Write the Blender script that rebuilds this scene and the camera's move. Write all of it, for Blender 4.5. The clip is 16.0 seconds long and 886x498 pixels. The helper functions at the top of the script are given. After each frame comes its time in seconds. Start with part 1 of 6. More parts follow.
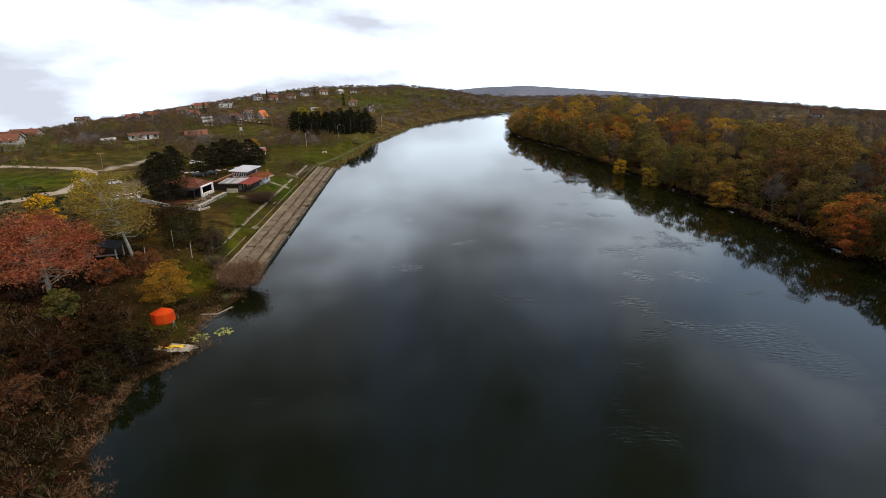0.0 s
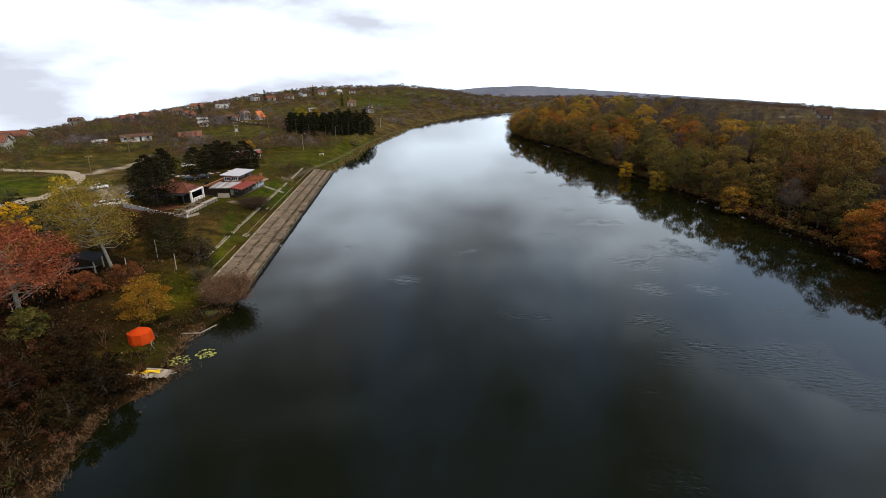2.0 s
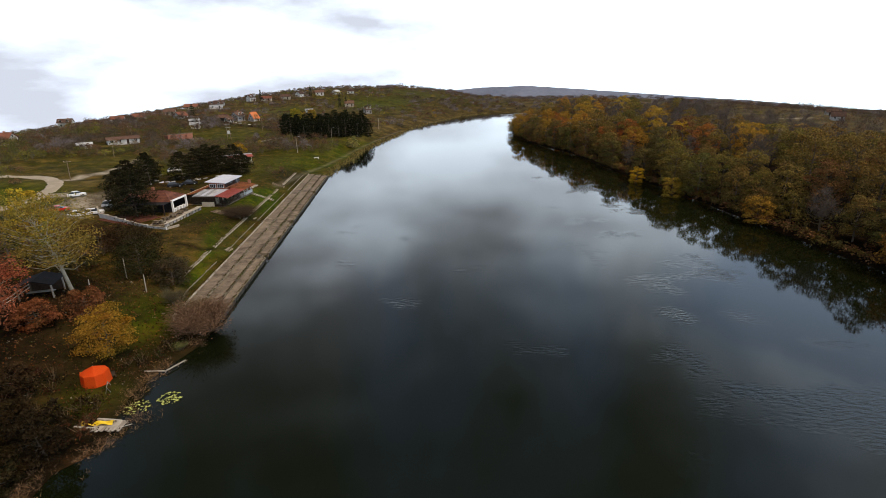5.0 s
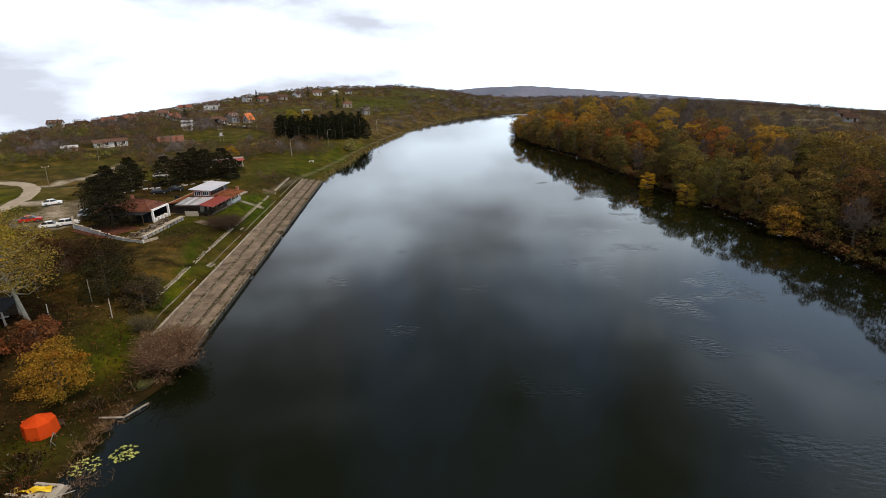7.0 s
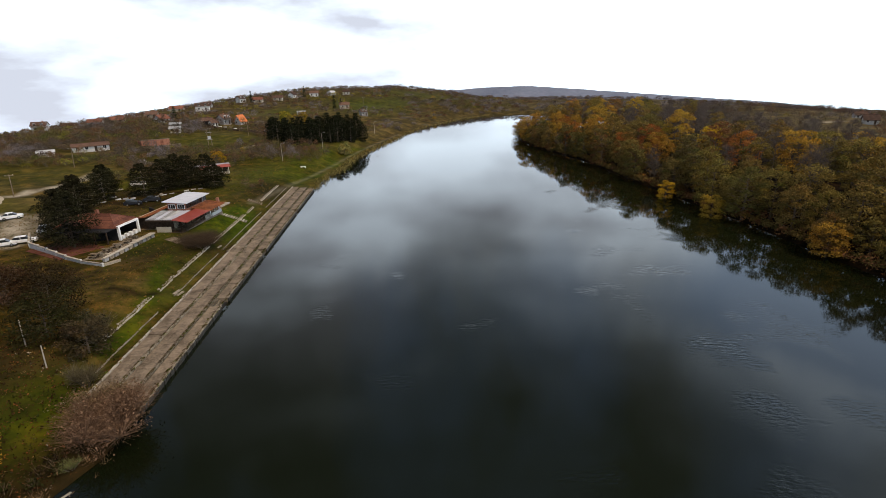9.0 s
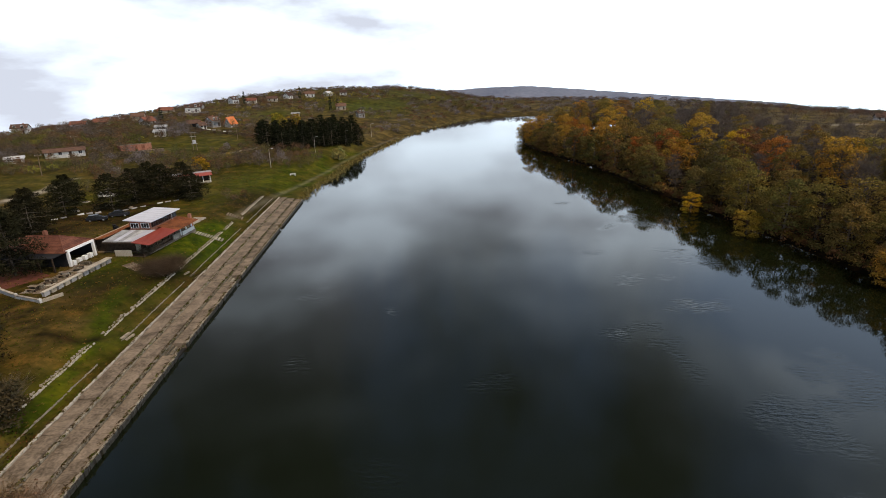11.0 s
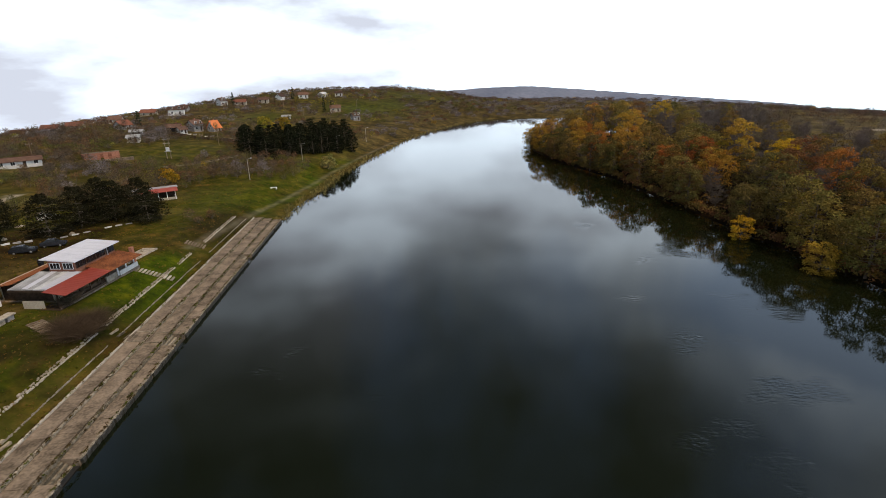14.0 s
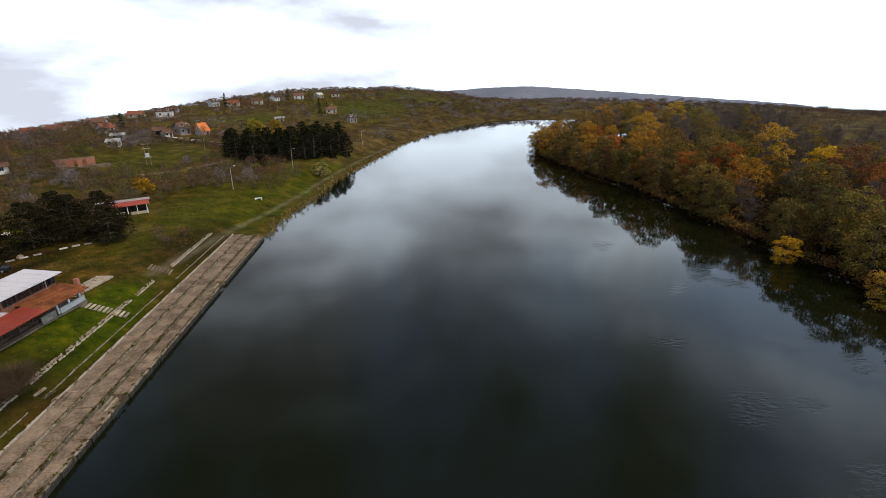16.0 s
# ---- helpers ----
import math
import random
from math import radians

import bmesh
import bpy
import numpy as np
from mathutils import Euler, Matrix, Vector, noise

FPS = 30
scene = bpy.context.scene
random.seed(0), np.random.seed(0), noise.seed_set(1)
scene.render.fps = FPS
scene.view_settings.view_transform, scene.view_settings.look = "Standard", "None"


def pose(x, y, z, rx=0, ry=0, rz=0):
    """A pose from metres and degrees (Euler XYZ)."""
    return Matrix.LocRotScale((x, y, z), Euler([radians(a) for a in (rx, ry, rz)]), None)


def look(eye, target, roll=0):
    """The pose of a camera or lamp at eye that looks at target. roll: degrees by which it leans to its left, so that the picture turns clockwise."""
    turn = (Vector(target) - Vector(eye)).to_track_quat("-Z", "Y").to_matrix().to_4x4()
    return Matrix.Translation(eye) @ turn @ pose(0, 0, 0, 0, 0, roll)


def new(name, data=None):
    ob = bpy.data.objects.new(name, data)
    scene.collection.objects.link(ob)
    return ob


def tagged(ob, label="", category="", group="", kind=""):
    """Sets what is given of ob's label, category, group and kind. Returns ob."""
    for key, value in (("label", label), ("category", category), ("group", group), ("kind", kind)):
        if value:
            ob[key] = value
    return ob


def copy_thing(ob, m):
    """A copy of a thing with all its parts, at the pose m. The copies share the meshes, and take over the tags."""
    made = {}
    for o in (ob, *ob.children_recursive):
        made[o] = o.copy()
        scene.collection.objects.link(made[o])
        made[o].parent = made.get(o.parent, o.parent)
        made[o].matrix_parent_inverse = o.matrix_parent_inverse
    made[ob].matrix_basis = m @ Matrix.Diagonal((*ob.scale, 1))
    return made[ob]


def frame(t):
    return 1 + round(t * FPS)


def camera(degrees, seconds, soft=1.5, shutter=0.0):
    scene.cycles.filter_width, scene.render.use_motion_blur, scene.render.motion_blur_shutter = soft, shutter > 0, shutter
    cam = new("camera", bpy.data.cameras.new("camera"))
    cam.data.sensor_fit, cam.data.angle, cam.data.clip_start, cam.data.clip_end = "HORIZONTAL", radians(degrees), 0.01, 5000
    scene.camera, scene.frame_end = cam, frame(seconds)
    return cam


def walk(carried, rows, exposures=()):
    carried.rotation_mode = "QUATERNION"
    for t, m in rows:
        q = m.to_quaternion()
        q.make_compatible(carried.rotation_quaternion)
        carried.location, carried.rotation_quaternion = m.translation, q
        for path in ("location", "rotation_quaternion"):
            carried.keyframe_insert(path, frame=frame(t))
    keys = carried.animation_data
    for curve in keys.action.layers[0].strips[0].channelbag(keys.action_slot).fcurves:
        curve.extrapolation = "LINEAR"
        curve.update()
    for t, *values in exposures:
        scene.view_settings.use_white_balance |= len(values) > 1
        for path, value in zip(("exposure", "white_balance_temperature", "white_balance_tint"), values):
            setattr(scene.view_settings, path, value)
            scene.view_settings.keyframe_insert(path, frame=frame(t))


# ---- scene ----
cam = camera(82.1, 16.0, soft=0.55)
# seconds and metres flown up the river
FLIGHT = [(0, 0), (2, 6.1), (4, 12.3), (5, 15.9), (6.5, 22.3), (7, 24.95), (7.5, 27.9), (8, 31), (8.5, 34.35),
          (9, 37.9), (10, 45.2), (11.5, 56.5), (12.5, 63.9), (14, 74.8), (16, 89.0)]
rows = []
for t, y in FLIGHT:
    yaw = radians(0.1 - 0.2 * t / 16)
    eye = Vector((-0.012 * y, y, 34.6))
    ahead = Vector((-math.sin(yaw) * math.cos(radians(19.0)), math.cos(yaw) * math.cos(radians(19.0)), -math.sin(radians(19.0))))
    rows.append((t, look(eye, eye + 100 * ahead, -1.4)))
walk(cam, rows, [(0, 0.0, 6850, 10), (16, 0.0, 6850, 10)])

# ---------------------------------------------------------------- sky and sun
SUN_EL, SUN_AZ = radians(60), radians(128)         # azimuth clockwise from +y
world = bpy.data.worlds.new("overcast_sky")
scene.world = world
world.use_nodes = True
nt = world.node_tree
nt.nodes.clear()
N = nt.nodes.new
out, bg = N("ShaderNodeOutputWorld"), N("ShaderNodeBackground")
sky = N("ShaderNodeTexSky")
sky.sky_type, sky.sun_disc, sky.sun_elevation, sky.sun_rotation = "NISHITA", False, SUN_EL, SUN_AZ
sky.dust_density, sky.ozone_density = 1.5, 2.0
tc, mp = N("ShaderNodeTexCoord"), N("ShaderNodeMapping")
mp.inputs["Scale"].default_value = (1.0, 1.0, 3.0)
cl, cl2 = N("ShaderNodeTexNoise"), N("ShaderNodeTexNoise")
cl.inputs["Scale"].default_value, cl.inputs["Detail"].default_value, cl.inputs["Roughness"].default_value = 2.1, 7, 0.55
cl2.inputs["Scale"].default_value, cl2.inputs["Detail"].default_value = 3.2, 6
# a bank of white cloud low down, thinning to broken blue higher up
sx, el = N("ShaderNodeSeparateXYZ"), N("ShaderNodeMapRange")
el.inputs["From Min"].default_value, el.inputs["From Max"].default_value = 0.12, 0.42
el.inputs["To Min"].default_value, el.inputs["To Max"].default_value = 0.42, 0.06
el.interpolation_type = "SMOOTHSTEP"
add = N("ShaderNodeMath")
ramp = N("ShaderNodeValToRGB")
ramp.color_ramp.elements[0].position, ramp.color_ramp.elements[1].position = 0.36, 0.66
ramp.color_ramp.elements[0].color, ramp.color_ramp.elements[1].color = (0.25, 0.25, 0.25, 1), (1, 1, 1, 1)
tone = N("ShaderNodeValToRGB")
tone.color_ramp.elements[0].color, tone.color_ramp.elements[1].color = (3.9, 4.3, 5.2, 1), (9.7, 11.5, 13.6, 1)
tone.color_ramp.elements[0].position, tone.color_ramp.elements[1].position = 0.32, 0.62
dim, thick = N("ShaderNodeValToRGB"), N("ShaderNodeMix")      # the cloud is thick and grey overhead, bright low down
dim.color_ramp.interpolation = "EASE"
for i, (at, v) in enumerate(((0.0, 1.7), (0.22, 1.6), (0.34, 0.92), (0.44, 0.36), (0.55, 0.12), (1.0, 0.09))):
    stop = dim.color_ramp.elements[i] if i < 2 else dim.color_ramp.elements.new(at)
    stop.position, stop.color = at, (v, v, v, 1)
big, lift, high = N("ShaderNodeTexNoise"), N("ShaderNodeMath"), N("ShaderNodeMath")
big.inputs["Scale"].default_value, big.inputs["Detail"].default_value = 1.7, 4
lift.operation, lift.inputs[1].default_value, lift.inputs[2].default_value = "MULTIPLY_ADD", 0.45, -0.225
thick.data_type, thick.blend_type = "RGBA", "MULTIPLY"
thick.inputs["Factor"].default_value = 1.0
mix = N("ShaderNodeMix")
mix.data_type = "RGBA"
L = nt.links.new
L(tc.outputs["Generated"], mp.inputs["Vector"])
L(tc.outputs["Generated"], sx.inputs["Vector"])
L(sx.outputs["Z"], el.inputs["Value"])
tall = N("ShaderNodeMapping")                              # drawn out towards the zenith
tall.inputs["Scale"].default_value = (1.6, 1.6, 0.3)
L(tc.outputs["Generated"], tall.inputs["Vector"])
L(tall.outputs["Vector"], cl.inputs["Vector"])
L(mp.outputs["Vector"], cl2.inputs["Vector"])
L(cl.outputs["Fac"], add.inputs[0])
L(el.outputs["Result"], add.inputs[1])
open_sky, gap_band = N("ShaderNodeMath"), N("ShaderNodeValToRGB")     # blue gaps half-way up in the east
gap_band.color_ramp.interpolation = "EASE"
for i, (at, v) in enumerate(((0.0, 0.3), (0.1, 0.5), (0.19, 0.3), (0.27, 1.0), (0.38, 1.0), (0.48, 0.0))):
    stop = gap_band.color_ramp.elements[i] if i < 2 else gap_band.color_ramp.elements.new(at)
    stop.position, stop.color = at, (v, v, v, 1)
gap_east, gap_side = N("ShaderNodeMath"), N("ShaderNodeMapRange")
gap_side.inputs["From Min"].default_value, gap_side.inputs["From Max"].default_value = 0.3, 0.6
gap_east.operation = "MULTIPLY"
L(sx.outputs["X"], gap_side.inputs["Value"])
L(sx.outputs["Z"], gap_band.inputs["Fac"])
L(gap_band.outputs["Color"], gap_east.inputs[0])
L(gap_side.outputs["Result"], gap_east.inputs[1])
open_sky.operation, open_sky.inputs[1].default_value = "MULTIPLY_ADD", -0.5
L(gap_east.outputs[0], open_sky.inputs[0])
L(add.outputs[0], open_sky.inputs[2])
L(open_sky.outputs[0], ramp.inputs["Fac"])
west = N("ShaderNodeMath")                                 # greyer cloud low in the west
west.operation, west.inputs[1].default_value = "MULTIPLY_ADD", 0.22
L(sx.outputs["X"], west.inputs[0])
L(cl2.outputs["Fac"], west.inputs[2])
L(west.outputs[0], tone.inputs["Fac"])
L(ramp.outputs["Color"], mix.inputs["Factor"])
haze = N("ShaderNodeMix")                                   # the blue gaps glow with thin haze
haze.data_type, haze.blend_type = "RGBA", "MULTIPLY"
haze.inputs["Factor"].default_value, haze.inputs["B"].default_value = 1.0, (2.9, 2.9, 2.9, 1)
L(sky.outputs["Color"], haze.inputs["A"])
L(haze.outputs["Result"], mix.inputs["A"])
L(tall.outputs["Vector"], big.inputs["Vector"])
L(big.outputs["Fac"], lift.inputs[0])
side, thin, east = N("ShaderNodeMapRange"), N("ShaderNodeValToRGB"), N("ShaderNodeMath")   # thinner cloud to the east and west
side.inputs["From Min"].default_value, side.inputs["From Max"].default_value = -1.0, 1.0
thin.color_ramp.interpolation = "EASE"
for i, (at, v) in enumerate(((0.1, 0.0), (0.24, 0.03), (0.33, 0.12), (0.42, 0.07), (0.53, 0.0), (0.62, 0.05), (0.72, 0.11), (0.8, 0.25), (1.0, 0.28))):
    stop = thin.color_ramp.elements[i] if i < 2 else thin.color_ramp.elements.new(at)
    stop.position, stop.color = at, (v, v, v, 1)
east.operation = "SUBTRACT"
L(sx.outputs["X"], side.inputs["Value"])
L(side.outputs["Result"], thin.inputs["Fac"])
L(sx.outputs["Z"], east.inputs[0])
L(thin.outputs["Color"], east.inputs[1])
L(east.outputs[0], high.inputs[0])
L(lift.outputs[0], high.inputs[1])
L(high.outputs[0], dim.inputs["Fac"])
L(tone.outputs["Color"], thick.inputs["A"])
L(dim.outputs["Color"], thick.inputs["B"])
L(thick.outputs["Result"], mix.inputs["B"])
L(mix.outputs["Result"], bg.inputs["Color"])
bg.inputs["Strength"].default_value = 0.1
L(bg.outputs["Background"], out.inputs["Surface"])

sun = new("sun", bpy.data.lights.new("sun", "SUN"))
sun.data.energy, sun.data.angle, sun.data.color = 2.75, radians(12), (1.0, 0.8, 0.57)
sun.matrix_world = look((math.sin(SUN_AZ) * 60, math.cos(SUN_AZ) * 60, 60 * math.tan(SUN_EL)), (0, 0, 0))


# ---------------------------------------------------------------- materials
def material(name):
    m = bpy.data.materials.new(name)
    m.use_nodes = True
    t = m.node_tree
    return m, t, t.nodes["Principled BSDF"]


def grained(name, dark, light, scale=3.0, rough=0.85, bump=0.3, fine=12.0, metal=0.0, vary=0.15, placed=False, tight=0.0):
    """A surface that varies between two colours at two scales, with fine relief, and from object to object."""
    m, t, b = material(name)
    co = t.nodes.new("ShaderNodeTexCoord")
    n1, n2 = t.nodes.new("ShaderNodeTexNoise"), t.nodes.new("ShaderNodeTexNoise")
    n1.inputs["Scale"].default_value, n1.inputs["Detail"].default_value = scale, 5
    n2.inputs["Scale"].default_value, n2.inputs["Detail"].default_value = scale * fine, 4
    mean = t.nodes.new("ShaderNodeMath")
    mean.operation = "MULTIPLY_ADD"
    mean.inputs[1].default_value, mean.inputs[2].default_value = 0.45, 0.0
    add = t.nodes.new("ShaderNodeMath")
    add.operation = "MULTIPLY_ADD"
    add.inputs[1].default_value = 0.55
    info = t.nodes.new("ShaderNodeObjectInfo")
    shift = t.nodes.new("ShaderNodeMath")
    shift.operation = "MULTIPLY_ADD"
    shift.inputs[1].default_value = vary * 2
    cr = t.nodes.new("ShaderNodeValToRGB")
    cr.color_ramp.elements[0].position, cr.color_ramp.elements[1].position = 0.32 + tight + vary, 0.68 - tight + vary
    cr.color_ramp.elements[0].color, cr.color_ramp.elements[1].color = (*dark, 1), (*light, 1)
    bp = t.nodes.new("ShaderNodeBump")
    bp.inputs["Strength"].default_value, bp.inputs["Distance"].default_value = bump, 0.05
    k = t.links.new
    where = t.nodes.new("ShaderNodeNewGeometry").outputs["Position"] if placed else co.outputs["Object"]
    k(where, n1.inputs["Vector"])
    k(where, n2.inputs["Vector"])
    k(n2.outputs["Fac"], mean.inputs[0])
    k(n1.outputs["Fac"], add.inputs[0])
    k(mean.outputs[0], add.inputs[2])
    k(info.outputs["Random"], shift.inputs[0])
    k(add.outputs[0], shift.inputs[2])
    k(shift.outputs[0], cr.inputs["Fac"])
    k(cr.outputs["Color"], b.inputs["Base Color"])
    k(n2.outputs["Fac"], bp.inputs["Height"])
    k(bp.outputs["Normal"], b.inputs["Normal"])
    b.inputs["Roughness"].default_value, b.inputs["Metallic"].default_value = rough, metal
    b.inputs["Specular IOR Level"].default_value = 0.5 if rough < 0.7 else 0.15
    return m


def foliage(name, through_light=0.25, grain=0.42):
    """Leaves and twigs: the tint of each clump from the mesh, times the object's own colour, varied leaf by leaf."""
    m, t, b = material(name)
    t.nodes.remove(b)
    at = t.nodes.new("ShaderNodeAttribute")
    at.attribute_name = "tint"
    info, geo = t.nodes.new("ShaderNodeObjectInfo"), t.nodes.new("ShaderNodeNewGeometry")
    mul = t.nodes.new("ShaderNodeMix")
    mul.data_type, mul.blend_type = "RGBA", "MULTIPLY"
    mul.inputs["Factor"].default_value = 1
    hsv = t.nodes.new("ShaderNodeHueSaturation")
    r1, r2 = t.nodes.new("ShaderNodeMapRange"), t.nodes.new("ShaderNodeMapRange")
    r1.inputs["To Min"].default_value, r1.inputs["To Max"].default_value = 1 - grain, 1 + grain
    r2.inputs["To Min"].default_value, r2.inputs["To Max"].default_value = 0.485, 0.515
    df, tr, ms = t.nodes.new("ShaderNodeBsdfDiffuse"), t.nodes.new("ShaderNodeBsdfTranslucent"), t.nodes.new("ShaderNodeMixShader")
    ms.inputs["Fac"].default_value = through_light
    k = t.links.new
    k(at.outputs["Color"], mul.inputs["A"])
    k(info.outputs["Color"], mul.inputs["B"])
    k(mul.outputs["Result"], hsv.inputs["Color"])
    k(geo.outputs["Random Per Island"], r1.inputs["Value"])
    k(info.outputs["Random"], r2.inputs["Value"])
    k(r1.outputs["Result"], hsv.inputs["Value"])
    k(r2.outputs["Result"], hsv.inputs["Hue"])
    k(hsv.outputs["Color"], df.inputs["Color"])
    k(hsv.outputs["Color"], tr.inputs["Color"])
    k(df.outputs[0], ms.inputs[1])
    k(tr.outputs[0], ms.inputs[2])
    k(ms.outputs[0], t.nodes["Material Output"].inputs["Surface"])
    return m


LEAF = foliage("autumn_leaves")
NEEDLE = foliage("pine_needles", 0.05)
TWIG = foliage("bare_twigs", 0.0, 0.2)
BARK = grained("grey_brown_bark", (0.05, 0.038, 0.028), (0.16, 0.13, 0.1), 2.0, 0.9, 0.6)
PALE_BARK = grained("pale_plane_bark", (0.22, 0.2, 0.15), (0.5, 0.47, 0.38), 1.2, 0.8, 0.4)
CONCRETE = grained("weathered_concrete", (0.07, 0.054, 0.037), (0.265, 0.207, 0.153), 0.55, 0.9, 0.4, 7, vary=0.03, placed=True, tight=0.03)
STONE = grained("rubble_stone", (0.06, 0.048, 0.032), (0.34, 0.29, 0.22), 2.6, 0.9, 0.5, 5, placed=True)
WET_STONE = grained("wet_dark_stone", (0.015, 0.014, 0.012), (0.06, 0.055, 0.045), 1.6, 0.6, 0.5, 5)
PALE_STONE = grained("pale_stone", (0.18, 0.155, 0.12), (0.46, 0.41, 0.34), 1.5, 0.85, 0.4)
WHITE_WALL = grained("white_plaster", (0.36, 0.35, 0.33), (0.62, 0.61, 0.58), 0.6, 0.8, 0.15)
CREAM_WALL = grained("cream_plaster", (0.3, 0.26, 0.2), (0.5, 0.45, 0.36), 0.6, 0.8, 0.15)
GREY_WALL = grained("grey_plaster", (0.2, 0.19, 0.18), (0.38, 0.36, 0.34), 0.6, 0.85, 0.2)
BLACK_WALL = grained("black_stained_boards", (0.008, 0.008, 0.009), (0.024, 0.023, 0.025), 1.0, 0.8, 0.2)
BRICK = grained("raw_red_brick", (0.17, 0.07, 0.045), (0.33, 0.15, 0.1), 2.0, 0.9, 0.5)
RED_SHEET = grained("red_painted_sheet", (0.2, 0.028, 0.014), (0.36, 0.07, 0.04), 0.5, 0.55, 0.1)
RUST_ROOF = grained("rusty_red_tiles", (0.1, 0.035, 0.016), (0.36, 0.13, 0.05), 0.7, 0.85, 0.4, 8)
TILE = grained("clay_roof_tiles", (0.075, 0.03, 0.022), (0.21, 0.085, 0.055), 0.9, 0.85, 0.4, 8)
BROWN_TILE = grained("brown_roof_tiles", (0.045, 0.028, 0.022), (0.15, 0.085, 0.06), 0.9, 0.85, 0.4, 8)
ORANGE_TILE = grained("new_orange_tiles", (0.42, 0.12, 0.04), (0.62, 0.2, 0.075), 0.7, 0.8, 0.3)
WHITE_SHEET = grained("pale_metal_sheet", (0.36, 0.37, 0.42), (0.54, 0.55, 0.61), 0.4, 0.45, 0.05)
GREY_SHEET = grained("dull_grey_sheet", (0.2, 0.2, 0.2), (0.55, 0.56, 0.57), 0.8, 0.5, 0.15)
WOOD = grained("weathered_wood", (0.1, 0.07, 0.045), (0.28, 0.22, 0.16), 2.2, 0.85, 0.4)
PALE_WOOD = grained("bleached_wood", (0.26, 0.23, 0.19), (0.5, 0.46, 0.4), 1.6, 0.85, 0.3)
DARK_WOOD = grained("dark_wood", (0.025, 0.016, 0.01), (0.09, 0.06, 0.04), 2.2, 0.75, 0.3)
METAL = grained("grey_metal", (0.2, 0.2, 0.2), (0.42, 0.42, 0.42), 1.0, 0.45, 0.1, metal=0.6)
WHITE_PAINT = grained("white_paint", (0.66, 0.66, 0.65), (0.84, 0.84, 0.83), 0.6, 0.5, 0.08)
ORANGE_CLOTH = grained("orange_red_canvas", (0.78, 0.08, 0.01), (0.92, 0.14, 0.02), 0.9, 0.75, 0.2)
YELLOW_CLOTH = grained("yellow_tarpaulin", (0.65, 0.42, 0.01), (0.85, 0.6, 0.03), 0.9, 0.6, 0.3)
CAR_WHITE = grained("white_car_paint", (0.66, 0.67, 0.68), (0.8, 0.81, 0.82), 0.3, 0.25, 0.0)
CAR_RED = grained("red_car_paint", (0.36, 0.02, 0.012), (0.5, 0.035, 0.02), 0.3, 0.25, 0.0)
CAR_DARK = grained("dark_car_paint", (0.015, 0.017, 0.022), (0.04, 0.042, 0.05), 0.3, 0.25, 0.0)
RUBBER = grained("black_rubber", (0.01, 0.01, 0.01), (0.03, 0.03, 0.03), 2.0, 0.9, 0.1)
GRAVEL = grained("pale_gravel", (0.28, 0.25, 0.2), (0.5, 0.46, 0.4), 0.35, 0.95, 0.5, 20)
RED_EARTH = grained("red_clay_court", (0.06, 0.02, 0.015), (0.13, 0.045, 0.03), 0.5, 0.95, 0.4)
GLASS, gt, gb = material("window_glass")
gb.inputs["Base Color"].default_value = (0.012, 0.014, 0.016, 1)
gb.inputs["Roughness"].default_value = 0.08

# water: dark and deep, with faint ripples and wind-roughened patches
WATER, wt, wb = material("river_water")
wb.inputs["Roughness"].default_value, wb.inputs["IOR"].default_value = 0.045, 1.33
wco = wt.nodes.new("ShaderNodeTexCoord")
wn, wp, wd = wt.nodes.new("ShaderNodeTexNoise"), wt.nodes.new("ShaderNodeTexNoise"), wt.nodes.new("ShaderNodeTexNoise")
wn.inputs["Scale"].default_value, wn.inputs["Detail"].default_value = 1.7, 3
wp.inputs["Scale"].default_value, wp.inputs["Detail"].default_value = 0.075, 3
wd.inputs["Scale"].default_value, wd.inputs["Detail"].default_value = 0.02, 2
wr = wt.nodes.new("ShaderNodeMapRange")
wr.inputs["From Min"].default_value, wr.inputs["From Max"].default_value = 0.6, 0.7
wr.inputs["To Min"].default_value, wr.inputs["To Max"].default_value = 0.015, 0.65
wbp = wt.nodes.new("ShaderNodeBump")
wbp.inputs["Distance"].default_value = 0.11
wc = wt.nodes.new("ShaderNodeValToRGB")
wc.color_ramp.elements[0].color, wc.color_ramp.elements[1].color = (0.0028, 0.0044, 0.0014, 1), (0.0062, 0.0086, 0.003, 1)
k = wt.links.new
wmap = wt.nodes.new("ShaderNodeMapping")                   # ripples lie across the wind
wmap.inputs["Scale"].default_value, wmap.inputs["Rotation"].default_value = (0.55, 1.3, 1.0), (0, 0, radians(24))
k(wco.outputs["Object"], wmap.inputs["Vector"])
k(wmap.outputs["Vector"], wn.inputs["Vector"])
for n in (wp, wd):
    k(wco.outputs["Object"], n.inputs["Vector"])
wxy, wsum, wsc = wt.nodes.new("ShaderNodeSeparateXYZ"), wt.nodes.new("ShaderNodeMath"), wt.nodes.new("ShaderNodeMapRange")
wsc.inputs["From Min"].default_value, wsc.inputs["From Max"].default_value = -40, 80
wex = wt.nodes.new("ShaderNodeValToRGB")                   # the breeze reaches the eastern half, the lee of the wood stays still
for i, (at, v) in enumerate(((0.4, 0.06), (0.6, 0.15), (0.74, 0.17), (0.82, 0.0))):
    stop = wex.color_ramp.elements[i] if i < 2 else wex.color_ramp.elements.new(at)
    stop.position, stop.color = at, (v, v, v, 1)
k(wco.outputs["Object"], wxy.inputs["Vector"])
k(wxy.outputs["X"], wsc.inputs["Value"])
k(wsc.outputs["Result"], wex.inputs["Fac"])
